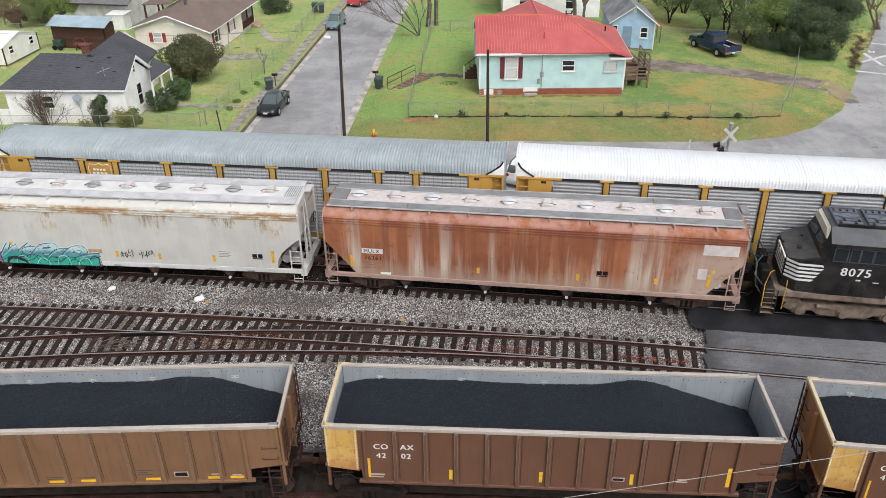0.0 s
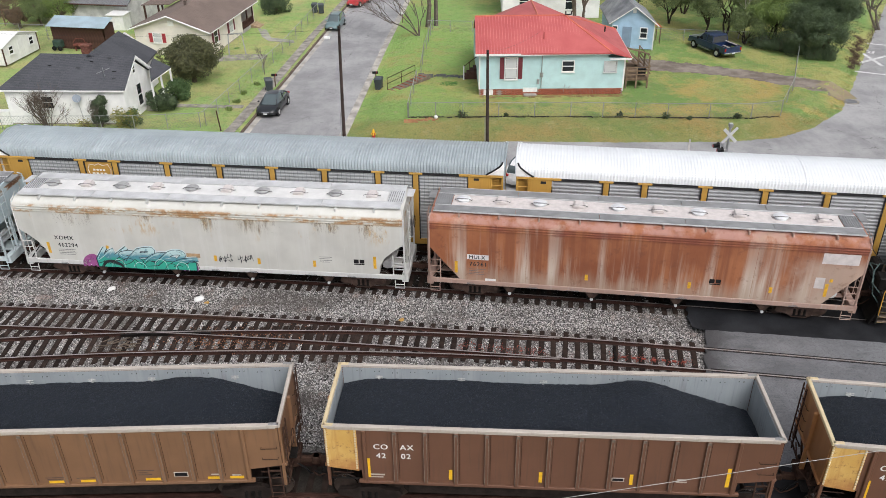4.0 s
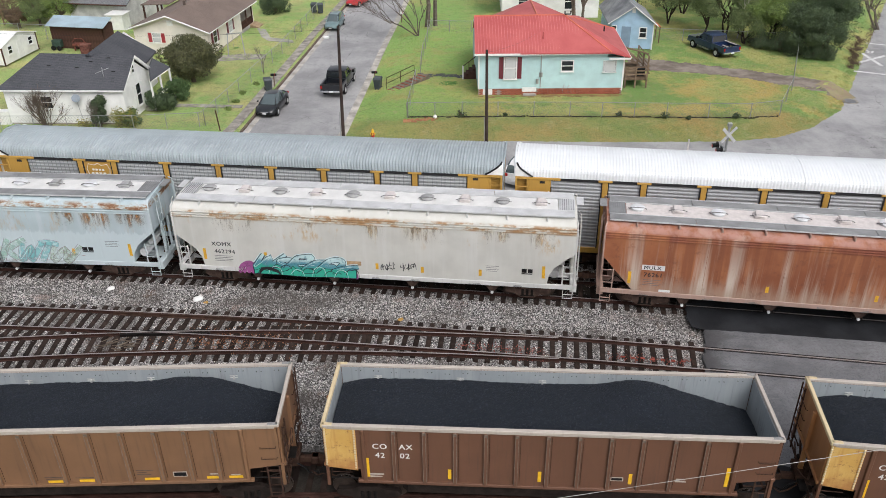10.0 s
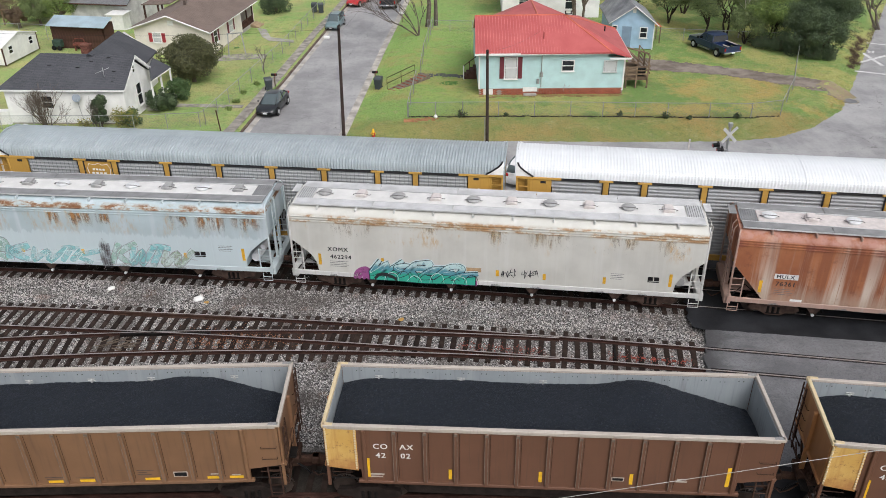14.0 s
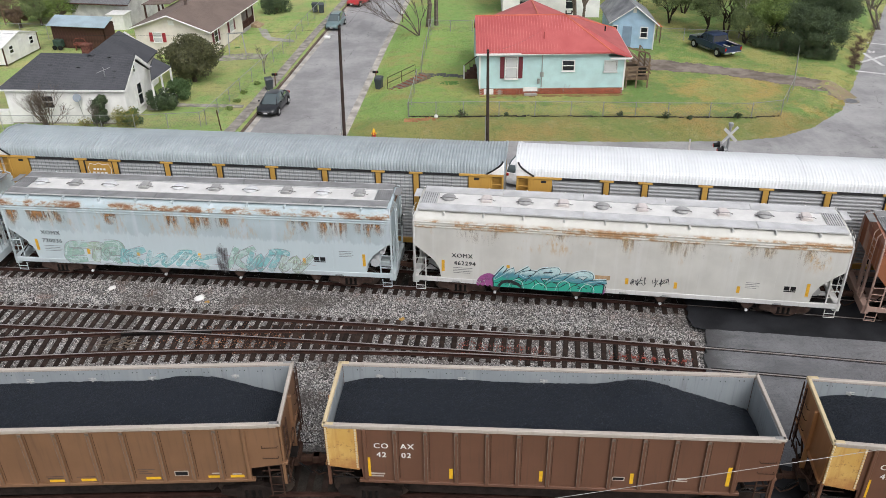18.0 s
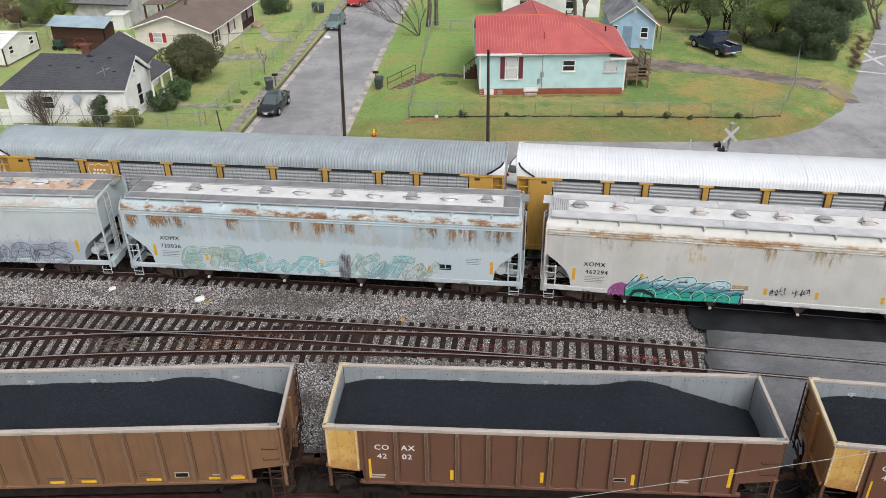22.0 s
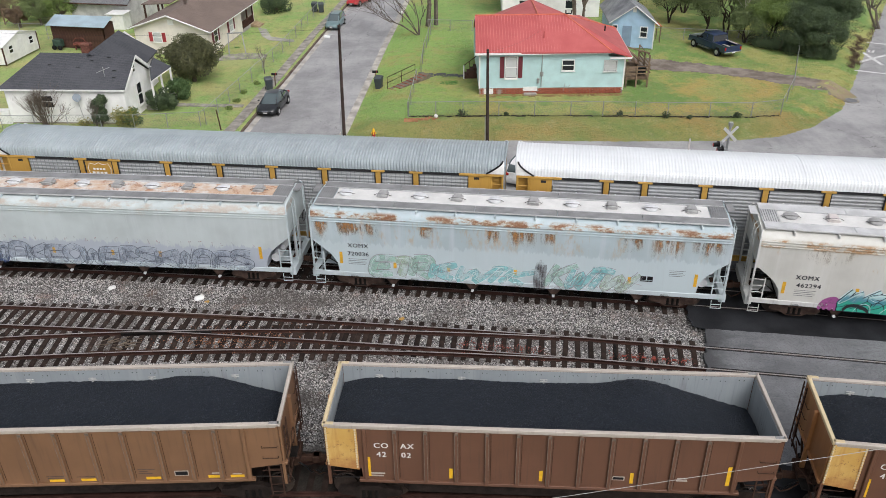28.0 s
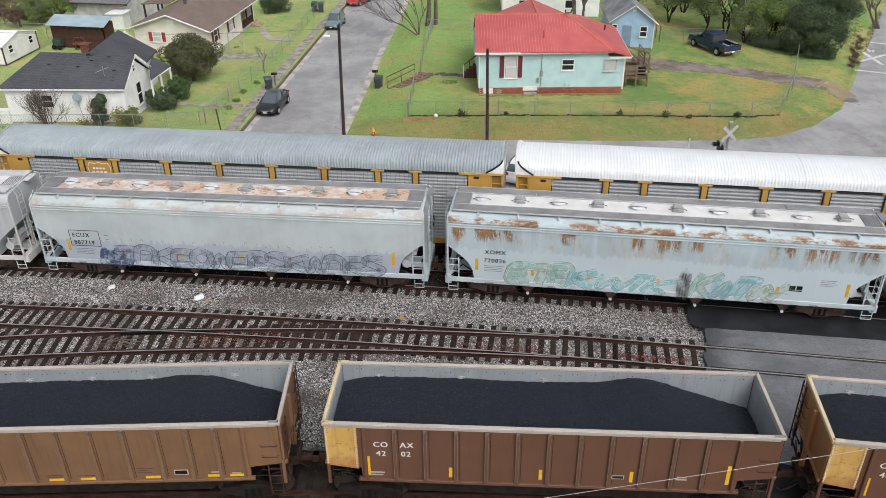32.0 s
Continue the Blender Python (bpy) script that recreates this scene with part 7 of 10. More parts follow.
def blue_cottage():
    h = thing("blue_cottage", "small sky-blue cottage with a grey roof", "house", at=LOT)
    d, b = Vector((.965, -.262)), Vector((.05, 1.0))
    o = Vector((15.75, 73.9))
    P = lambda u, v: tuple(o + d * u + b * v)
    W, L = 3.75, 6.5
    a1, a2, a3, a4 = P(0, 0), P(W, 0), P(W, L), P(0, L)
    part("wall", wall_rows(Geo(), a1, a2, .1, 2.45, .2, 3.75, lap=.022), M["blue_siding"], h)
    part("wall", wall_rows(Geo(), a2, a3, .1, 2.45, .2), M["blue_siding"], h)
    part("wall", wall_rows(Geo(), a3, a4, .1, 2.45, .2, 3.75), M["blue_siding"], h)
    part("wall", wall_rows(Geo(), a4, a1, .1, 2.45, .2), M["blue_siding"], h)
    r0, r1 = P(W / 2, -.35), P(W / 2 - .6, L + .2)
    for u, tone in ((-.35, 0), (W + .35, 1)):
        e0, e1 = P(u, -.35), P(u, L + .2)
        part("roof", roof_slab([(*e0, 2.3), (*r0, 3.92), (*r1, 3.92), (*e1, 2.3)]), M["cottage_tin"], h, "pale weathered metal roof")
        part("barge_board", Geo().tube([(*e0, 2.28), (*r0, 3.9)], .045, 4), M["white_trim"], h)
    part("gable_vent", Geo().box(-.15, .15, -.05, 0, 0, .4), M["white_trim"], h, at=facing(a1, a2, W / 2, 3.3, .03))
    part("door", Geo().box(-.42, .42, -.04, 0, 0, 1.85, .01), M["blue_door"], h, at=facing(a1, a2, 1.35, .2, .03))
    house_window(h, a1, a2, 2.85, 1.15, .55, .85, M["white_trim"], None, 0)
    house_window(h, a1, a2, .25, 1.2, .35, .85, M["white_trim"], None, 0)
    part("corner_board", Geo().box(-.05, .05, -.05, .0, 0, 2.4), M["white_trim"], h, at=facing(a1, a2, W, .05, .03))
    shed = thing("lean_to", "rusty orange lean-to roof beside the cottage", "shed roof", at=LOT)
    q = P(W + .1, 2.2)
    part("tin_roof", roof_slab([(q[0], q[1], 1.9), (q[0] + 1.1, q[1], 1.55), (q[0] + 1.1, q[1] + 1.6, 1.55), (q[0], q[1] + 1.6, 1.9)], .05), M["rust_tin"], shed)
    for dx, dy in ((1.0, .1), (1.0, 1.5), (.1, .1), (.1, 1.5)):
        part("post", Geo().box(q[0] + dx - .04, q[0] + dx + .04, q[1] + dy - .04, q[1] + dy + .04, 0, 1.55), M["deck_wood"], shed)


M["cottage_tin"] = plain("weathered_grey_tin", (.25, .265, .28), .5, .2, var=.35, scale=.6, grain=12, bump=.1, col2=(.40, .41, .42))
M["blue_door"] = plain("grey_blue_door", (.22, .30, .40), .5, var=.1)
M["rust_tin"] = plain("rusty_orange_tin", (.48, .13, .05), .7, var=.2)
blue_cottage()


def white_cottage_behind():
    h = thing("white_house", "white two-storey clapboard house behind the red roof", "house", at=LOT)
    a, b, c, d = (6.6, 86.0), (16.6, 85.2), (17.2, 94), (7.0, 95)
    for p, q in ((a, b), (b, c), (c, d), (d, a)):
        part("wall", wall_rows(Geo(), p, q, 0, 5.2, .2), M["white_siding"], h)
    part("roof", roof_slab([(6.2, 85.5, 5.1), (17.0, 84.7, 5.1), (16.8, 90, 7.4), (6.8, 90.6, 7.4)]), M["shingle_grey"], h)
    part("roof", roof_slab([(6.8, 90.6, 7.4), (16.8, 90, 7.4), (17.4, 94.5, 5.1), (6.8, 95.4, 5.1)]), M["shingle_grey"], h)
    house_window(h, a, b, 7.0, .9, .9, 1.5, M["white_trim"], None, 0)
    house_window(h, a, b, 2.2, .9, .9, 1.5, M["white_trim"], None, 0)


white_cottage_behind()


def white_house():
    h = thing("white_bungalow", "white clapboard bungalow with dark shingle roof and porch", "house")
    A, B, C, D = (-31.5, 56.2), (-22.75, 55.75), (-22.35, 60.2), (-31.3, 60.9)
    part("wall", wall_rows(Geo(), A, B, .1, 2.66, .13, lap=.035), M["white_siding"], h)
    part("wall", wall_rows(Geo(), B, C, .1, 2.66, .13, 4.12, lap=.035), M["white_siding"], h)
    part("wall", wall_rows(Geo(), C, D, .1, 2.66, .2), M["white_siding"], h)
    part("wall", wall_rows(Geo(), D, A, .1, 2.66, .2), M["white_siding"], h)
    part("foundation", wall_rows(Geo(), A, B, 0, .12, .12, lap=.0), M["mortar"], h)
    rl, rr = (-29.55, 59.0, 4.42), (-22.36, 58.25, 4.42)
    part("roof", roof_slab([(-31.9, 56.0, 2.68), (-22.55, 55.5, 2.68), rr, rl]), M["shingle_dark"], h, "charcoal shingle roof")
    part("roof", roof_slab([rl, rr, (-22.06, 60.5, 2.68), (-31.7, 61.3, 2.68)]), M["shingle_dark"], h)
    part("roof", roof_slab([(-31.9, 56.0, 2.68), rl, (-31.7, 61.3, 2.68)]), M["shingle_dark"], h)
    part("barge_board", Geo().tube([(-22.52, 55.5, 2.60), (-22.32, 58.25, 4.30)], .035, 4), M["white_trim"], h)
    part("barge_board", Geo().loft([[(-22.30, 58.25, 4.38), (-22.30, 58.25, 4.12), (-22.42, 58.25, 4.12), (-22.42, 58.25, 4.38)], [(-22.0, 60.5, 2.68), (-22.0, 60.5, 2.44), (-22.12, 60.5, 2.44), (-22.12, 60.5, 2.68)]]), M["white_trim"], h)
    part("fascia", Geo().loft([[(-31.9, 55.93, z), (-22.55, 55.43, z), (-22.55, 55.50, z), (-31.9, 56.0, z)] for z in (2.54, 2.64)]), M["white_trim"], h)
    house_window(h, A, B, 3.05, 1.25, .78, .85, M["white_trim"], None, 0)
    house_window(h, B, C, 2.35, .75, .72, 1.55, M["white_trim"], M["white_trim"], 0)
    house_window(h, B, C, 2.1, 3.25, .35, .5, M["white_trim"], None, 0)
    for k, (u, v) in enumerate(((-25.4, .8), (-26.3, .62), (-23.6, .5), (-23.5, .3), (-23.5, .2), (-24.2, .9), (-28.4, .7))):
        z = 2.68 + (4.42 - 2.68) * v + .04
        y = 55.7 + 2.6 * v
        part("roof_patch", Geo().box(u - .13, u + .13, y, y + .04, z - .03, z + .015), M["black"], h)
    part("antenna", Geo().tube([(-24.2, 56.6, 3.3), (-24.2, 56.6, 4.0)], .025, 5).tube([(-24.7, 56.4, 3.62), (-23.8, 56.8, 3.9)], .02, 5).tube([(-24.4, 57, 3.4), (-24.0, 56.2, 3.8)], .02, 5), M["galv"], h)
    dish = part("satellite_dish", Geo().disc((-26.1, 55.55, 2.1), (.3, -1, .4), .29, .05, 18), M["dish"], h, "grey satellite dish")
    part("dish_mast", Geo().tube([(-26.0, 55.7, .5), (-26.1, 55.68, 1.5), (-26.1, 55.6, 2.1), (-25.9, 55.3, 1.85)], .02, 5), M["galv"], dish)
    # rear wing and porch
    E, F, G, H = (-27.6, 60.5), (-23.6, 60.3), (-23.5, 65.2), (-27.5, 65.4)
    part("wall", wall_rows(Geo(), F, G, .1, 2.66, .13, lap=.035), M["white_siding"], h)
    part("wall", wall_rows(Geo(), G, H, .1, 2.66, .2, 4.3), M["white_siding"], h)
    part("wall", wall_rows(Geo(), H, E, .1, 2.66, .2), M["white_siding"], h)
    part("roof", roof_slab([(-25.7, 58.2, 4.55), (-25.7, 64.6, 4.55), (-23.2, 65.4, 2.66), (-22.9, 60.0, 2.66)]), M["shingle_dark"], h)
    part("roof", roof_slab([(-25.7, 58.2, 4.55), (-28.4, 60.2, 2.66), (-28.2, 65.5, 2.66), (-25.7, 64.6, 4.55)]), M["shingle_dark"], h)
    part("roof", roof_slab([(-25.7, 64.6, 4.55), (-28.2, 65.5, 2.66), (-23.2, 65.4, 2.66)]), M["shingle_dark"], h)
    part("porch_roof", roof_slab([(-22.1, 60.0, 3.0), (-21.44, 57.95, 2.55), (-20.93, 61.36, 2.55), (-22.54, 62.3, 3.0)]), M["shingle_dark"], h)
    part("porch_floor", Geo().slab([(-22.4, 58.6), (-21.4, 58.5), (-20.8, 61.5), (-22.2, 61.9)], 0, .3), M["concrete"], h)
    for x, y in ((-21.5, 58.2), (-21.3, 59.8), (-21.0, 61.2)):
        part("porch_post", Geo().box(x - .06, x + .06, y - .06, y + .06, .2, 2.5), M["white_trim"], h)
    part("porch_rail", Geo().tube([(-21.5, 58.2, 1.1), (-21.0, 61.2, 1.1)], .04, 4).tube([(-21.5, 58.2, .5), (-21.0, 61.2, .5)], .04, 4), M["white_trim"], h)
    part("porch_beam", Geo().tube([(-21.47, 58.05, 2.45), (-20.97, 61.3, 2.45)], .07, 4), M["white_trim"], h)
    part("chimney", Geo().box(-28.55, -27.85, 63.5, 64.1, 2.2, 3.75, .02).box(-28.6, -27.8, 63.45, 64.15, 3.62, 3.72), M["old_brick"], h, "red brick chimney")
    part("porch_front", Geo().box(-32.6, -31.5, 56.0, 56.6, .0, 1.0), M["white_trim"], h)


M["tan_step"] = plain("tan_concrete_step", (.42, .31, .20), .85, var=.2, scale=2)
M["dish"] = plain("grey_dish_paint", (.22, .26, .30), .5, var=.1)
white_house()


def beige_house():
    h = thing("beige_house", "cream clapboard house with a brown shingle roof and red shutters", "house")
    d, b = Vector((.977, -.215)), Vector((.143, .99))
    o = Vector((-28.05, 74.2))
    P = lambda u, v: tuple(o + d * u + b * v)
    W, L, V = 7.3, 11.8, 8.3
    a1, a2, a3, a4 = P(0, 0), P(W, 0), P(W, L), P(0, L)
    part("wall", wall_rows(Geo(), a1, a2, .0, 2.35, .2, 3.5, lap=.018), M["beige_siding"], h)
    part("wall", wall_rows(Geo(), a2, P(W, V), .0, 2.35, .2, lap=.018), M["beige_siding"], h)
    part("wall", wall_rows(Geo(), P(W, V), P(W - 1.9, V), .0, 2.35, .2), M["beige_siding"], h)
    part("wall", wall_rows(Geo(), P(W - 1.9, V), P(W - 1.9, L), .0, 2.35, .2), M["beige_siding"], h)
    part("wall", wall_rows(Geo(), a3, a4, .0, 2.35, .2, 3.5, lap=.018), M["beige_siding"], h)
    part("wall", wall_rows(Geo(), a4, a1, .0, 2.35, .2), M["beige_siding"], h)
    part("foundation", wall_rows(Geo(), a1, a2, -.1, .14, .3, lap=.05), M["mortar"], h)
    part("foundation", wall_rows(Geo(), a2, P(W, V), -.1, .14, .3, lap=.05), M["mortar"], h)
    r0, r1 = P(W / 2, -.45), P(W / 2, L + .4)
    for u in (-.45, W + .45):
        e0, e1 = P(u, -.45), P(u, L + .4)
        part("roof", roof_slab([(*e0, 2.33), (*r0, 3.68), (*r1, 3.68), (*e1, 2.33)]), M["shingle_brown"], h, "brown shingle roof")
        part("barge_board", Geo().tube([(*e0, 2.26), (*r0, 3.61)], .07, 4), M["white_trim"], h)
        gutter(h, (*e0, 2.27), (*e1, 2.27), M["white_trim"])
    part("gable_vent", Geo().box(-.28, .28, -.05, 0, 0, .42), M["white_trim"], h, at=facing(a1, a2, W / 2 + .15, 2.72, .03))
    house_window(h, a1, a2, 2.25, 1.15, .75, .8, M["white_trim"], M["shutter_red"])
    house_window(h, a2, P(W, V), 1.55, .95, .8, 1.1, M["white_trim"], M["shutter"], 0)
    house_window(h, a2, P(W, V), 5.4, .95, .9, 1.05, M["white_trim"], M["shutter"], 1)
    for v in (V + .15, V + 1.75, L - .1):
        q = P(W - .1, v)
        part("porch_post", Geo().box(q[0] - .07, q[0] + .07, q[1] - .07, q[1] + .07, 0, 2.3), M["dark_wood"], h)
    q0, q1 = P(W - .1, V + .1), P(W - .1, L)
    part("porch_rail", Geo().tube([(*q0, .95), (*q1, .95)], .05, 4), M["dark_wood"], h)
    for k in range(22):
        q = P(W - .1, V + .2 + k * .155)
        part("baluster", kept("baluster", lambda: Geo().box(-.03, .03, -.03, .03, .2, .95)), M["dark_wood"], h, at=pose(q[0], q[1], 0))
    part("porch_floor", Geo().slab([P(W - 1.8, V), P(W + .1, V), P(W + .1, L), P(W - 1.8, L)], 0, .25), M["concrete"], h)
    for k in range(3):
        part("porch_step", Geo().slab([P(W + .1, V + 2.0), P(W + .45 + .3 * k, V + 2.0), P(W + .45 + .3 * k, V + 3.4), P(W + .1, V + 3.4)], 0, .34 - .1 * k), M["tan_step"], h)
    q = P(W / 2, 3.9)
    part("chimney", Geo().box(q[0] - .13, q[0] + .13, q[1] - .13, q[1] + .13, 3.5, 4.05, .02).box(q[0] - .18, q[0] + .18, q[1] - .18, q[1] + .18, 4.05, 4.12), M["shingle_brown"], h)
    c0, c1, c2, c3 = P(-3.0, 7.5), P(0.3, 7.2), P(.3, 12), P(-3.0, 12)
    part("carport_roof", roof_slab([(*c0, 2.6), (*c1, 2.9), (*c2, 2.9), (*c3, 2.6)]), M["shingle_brown"], h)
    for q in (P(-2.8, 7.7), P(-1.2, 7.6), P(-2.8, 11.5)):
        part("carport_post", Geo().box(q[0] - .08, q[0] + .08, q[1] - .08, q[1] + .08, 0, 2.6), M["dark_wood"], h)


beige_house()


M["grey_siding"] = plain("dirty_white_siding", (.52, .52, .50), .7, var=.2, scale=1.2, grain=14, bump=.1)
M["cart_rust"] = plain("dull_red_rust", (.17, .06, .045), .85, var=.35, scale=5)
M["machine_green"] = plain("dull_green_machine_paint", (.03, .06, .045), .6, var=.3, scale=4)


def sheds():
    s = thing("white_shed", "small white garden shed on a slope", "shed")
    d, b = Vector((.12, .99)), Vector((-.99, .12))
    o = Vector((-38.5, 70.3))
    P = lambda u, v: tuple(o + d * u + b * v)
    a1, a2, a3, a4 = P(0, 0), P(5.4, 0), P(5.4, 4.2), P(0, 4.2)
    for p, q, pk in ((a1, a2, 2.38), (a2, a3, None), (a3, a4, 2.38), (a4, a1, None)):
        part("wall", wall_rows(Geo(), p, q, .15, 1.72, .4, pk, lap=.006), M["white_siding"], s)
    for u0 in (-.15, 5.55):
        part("roof", roof_slab([(*P(u0, -.12), 1.74), (*P(2.7, -.12), 2.46), (*P(2.7, 4.4), 2.46), (*P(u0, 4.4), 1.74)], .06), M["white_trim"], s, "white sheet roof")
    part("door", Geo().box(-.4, .4, -.03, 0, 0, 1.5), M["white_trim"], s, at=facing(a1, a2, 2.7, .2, .02))
    for q in (1.1, 4.3):
        house_window(s, a1, a2, q, .95, .55, .6, M["white_trim"], None, 0)
    for p in (a1, a2):
        part("corner_board", Geo().box(p[0] - .05, p[0] + .05, p[1] - .05, p[1] + .05, .1, 1.72), M["dark_wood"], s)
    w = thing("brown_shed", "dark brown wooden shed with a pale blue tin roof", "shed")
    c = [(-36.7, 76.4), (-31.3, 75.3), (-31.1, 77.2), (-36.6, 78.4)]
    for p, q in zip(c, c[1:] + c[:1]):
        L = math.dist(p, q)
        for k in range(int(L / .3)):
            part("board", kept("shed_board", lambda: Geo().box(0, .28, -.02, .03, 0, 2.2)), M["dark_wood"], w, at=facing(p, q, k * .3, 0))
    part("roof", roof_slab([(-36.9, 75.9, 2.22), (-31.0, 74.7, 2.22), (-31.0, 77.15, 2.62), (-36.95, 78.35, 2.62)], .05), M["blue_tin"], w, "pale blue corrugated tin roof")
    for k in range(24):
        x = -36.8 + k * .245
        part("roof_rib", Geo().tube([(x, 75.9 - (x + 36.9) * .203, 2.24), (x, 78.35 - (x + 36.9) * .203, 2.64)], .016, 4), M["blue_tin"], w)
    tagged(part("garden_cart", Geo().box(-34.4, -33.2, 75.1, 75.6, .45, .7, .05).box(-34.3, -34.2, 75.2, 75.3, 0, .5).box(-33.4, -33.3, 75.4, 75.5, 0, .5).tube([(-34.4, 75.2, .8), (-34.1, 75.2, 1.15), (-33.4, 75.2, 1.15), (-33.2, 75.2, .8)], .04, 5), M["cart_rust"]), "rusty red garden cart beside the brown shed", "cart")
    m = thing("garden_machine", "dark green garden machine beside the brown shed", "machine", at=pose(-36.0, 75.7, 0, 0, 0, -12))
    part("hull", Geo().box(-.45, .45, -.3, .3, .25, .95, .08), M["machine_green"], m)
    for q in (-.3, .3):
        part("wheel", Geo().disc((q, -.32, .22), (0, 1, 0), .22, .1, 14), M["black"], m)
    g = thing("grey_house", "white house with a grey shingle roof behind trees", "house")
    a, b2, c2, d2 = (-38.5, 85.6), (-32.0, 84.2), (-30.6, 91.0), (-37.1, 92.4)
    for p, q in ((a, b2), (b2, c2), (c2, d2), (d2, a)):
        part("wall", wall_rows(Geo(), p, q, 0, 2.35, .2, 4.1 if (p, q) in ((b2, c2), (d2, a)) else None), M["grey_siding"], g)
    part("roof", roof_slab([(-39.0, 85.1, 2.28), (-31.8, 83.6, 2.28), (-31.0, 87.6, 4.25), (-38.2, 89.0, 4.25)]), M["shingle_grey"], g)
    part("roof", roof_slab([(-38.2, 89.0, 4.25), (-31.0, 87.6, 4.25), (-30.2, 91.6, 2.28), (-37.4, 93.0, 2.28)]), M["shingle_grey"], g)
    part("fascia", Geo().tube([(-39.0, 85.05, 2.2), (-31.8, 83.55, 2.2)], .06, 4), M["dark_wood"], g)
    t = thing("white_trailer", "white painted outbuilding wall beside the shed", "outbuilding")
    part("wall", wall_rows(Geo(), (-33.8, 82.7), (-32.1, 82.5), 0, 1.55, .4, lap=.006), M["white_trim"], t)
    part("wall", wall_rows(Geo(), (-32.1, 82.5), (-31.9, 84.0), 0, 1.55, .4, lap=.006), M["white_trim"], t)
    part("roof", roof_slab([(-33.9, 82.55, 1.56), (-31.95, 82.35, 1.56), (-31.7, 84.1, 1.62), (-33.6, 84.3, 1.62)], .06), M["white_trim"], t)


sheds()


# ---- paths, kerbs and lawns ----
M["apron"] = plain("tan_clay_apron", (.40, .295, .21), .95, var=.3, scale=1.0, grain=14, bump=.5, col2=(.30, .29, .15))


def lot_sheet(name, outline, z, material, label, category):
    k = (21.1 - LIFT) / 21.1
    return draped(name, [(x * k, y * k) for x, y in outline], material, label, category, z)


KERB = [(-14.15, 52.2), (-14.1, 53.5), (-13.1, 63.9), (-11.4, 80.7), (-10.1, 94.1), (-8.0, 112)]
sheet("sidewalk", [(-15.9, 52.2), (-15.4, 54.8), (-14.4, 64.4), (-13.0, 79.1), (-11.4, 93.4), (-9.4, 112), (-8.6, 112), (-10.5, 94.5), (-12.1, 80.6), (-13.45, 65.5), (-14.55, 55.2), (-15.0, 52.2)], .03, M["walkway"], "grey-brown concrete sidewalk", "pavement", .05)
for a, b in zip(KERB[:-1], KERB[1:]):
    d = (Vector(b) - Vector(a)).normalized()
    nrm = Vector((-d.y, d.x))
    p, q = Vector(a), Vector(b)
    k = max(1, int((q - p).length / 3))
    for i in range(k):
        s, e = p + (q - p) * (i / k) + d * .01, p + (q - p) * ((i + 1) / k) - d * .01
        tagged(part("kerb", Geo().slab([tuple(s), tuple(e), tuple(e + nrm * .16), tuple(s + nrm * .16)], -.05, .14), M["kerb_stone"]), "worn brown concrete kerb stone", "kerb", "kerb stones", "structure")
GUT = [(-7.25, 52.6), (-7.1, 54.0), (-6.3, 64.4), (-5.55, 74.8), (-4.7, 84.6), (-3.5, 100)]
sheet("gutter", GUT + [(x + .55, y) for x, y in GUT[::-1]], .03, M["gutter_pale"], "pale concrete gutter strip along the street", "kerb", .06)
GUT2 = [(-14.05, 53.3), (-13.05, 63.9), (-11.35, 80.7), (-10.1, 94.1)]
sheet("gutter", GUT2 + [(x + .4, y) for x, y in GUT2[::-1]], .022, M["gutter_pale"], "pale concrete gutter strip along the street", "kerb", .02)
sheet("garden_path", [(-21.0, 59.4), (-15.2, 58.9), (-15.2, 59.5), (-21.0, 60.1)], .025, M["walkway"], "narrow concrete garden path", "path", .05)
sheet("garden_path", [(-18.6, 82.6), (-17.6, 82.0), (-16.6, 79.0), (-14.2, 77.9), (-14.0, 77.0), (-16.6, 77.8), (-17.5, 79.2)], .025, M["concrete"], "curved concrete garden path", "path", .05)
sheet("dirt_patch", [(-21.5, 71.0), (-15.8, 71.8), (-15.9, 73.2), (-18, 73.6), (-21.5, 72.6)], .012, M["walkway"], "bare grey dirt patch in the lawn", "dirt", .02)
lot_sheet("driveway", [(16.5, 71.0), (19.9, 69.6), (25.1, 67.2), (30.6, 64.0), (32.2, 62.6), (31.0, 60.4), (28.1, 62.4), (23.6, 65.3), (19.2, 66.6), (16.5, 67.6)], .02, M["drive"], "brown gravel driveway", "driveway")
lot_sheet("garden_path", [(-1.9, 66.2), (2.2, 65.5), (2.2, 66.3), (-1.9, 67.0)], .02, M["crossing_asphalt"], "grey concrete path to the side door", "path")
lot_sheet("clay_patch", [(-3.0, 55.9), (-2.4, 56.25), (-1.6, 56.1), (-.9, 56.3), (.1, 56.0), (-.6, 55.7), (-1.3, 55.75), (-1.9, 55.35), (-2.7, 55.5)], .015, M["clay"], "bare red clay at the fence corner", "dirt")
lot_sheet("clay_strip", [(3.0, 60.6), (14.0, 60.4), (14.2, 60.9), (3.0, 61.0)], .012, M["straw"], "dry brown grass along the house wall", "dirt")
draped("lush_patch", [(-.1, 62.5), (.3, 62.15), (1.1, 62.1), (1.5, 62.5), (1.4, 63.0), (.8, 63.2), (.1, 63.0)], M["lush"], "round deep green patch of grass in the side yard", "grass", .008, .1, .3)
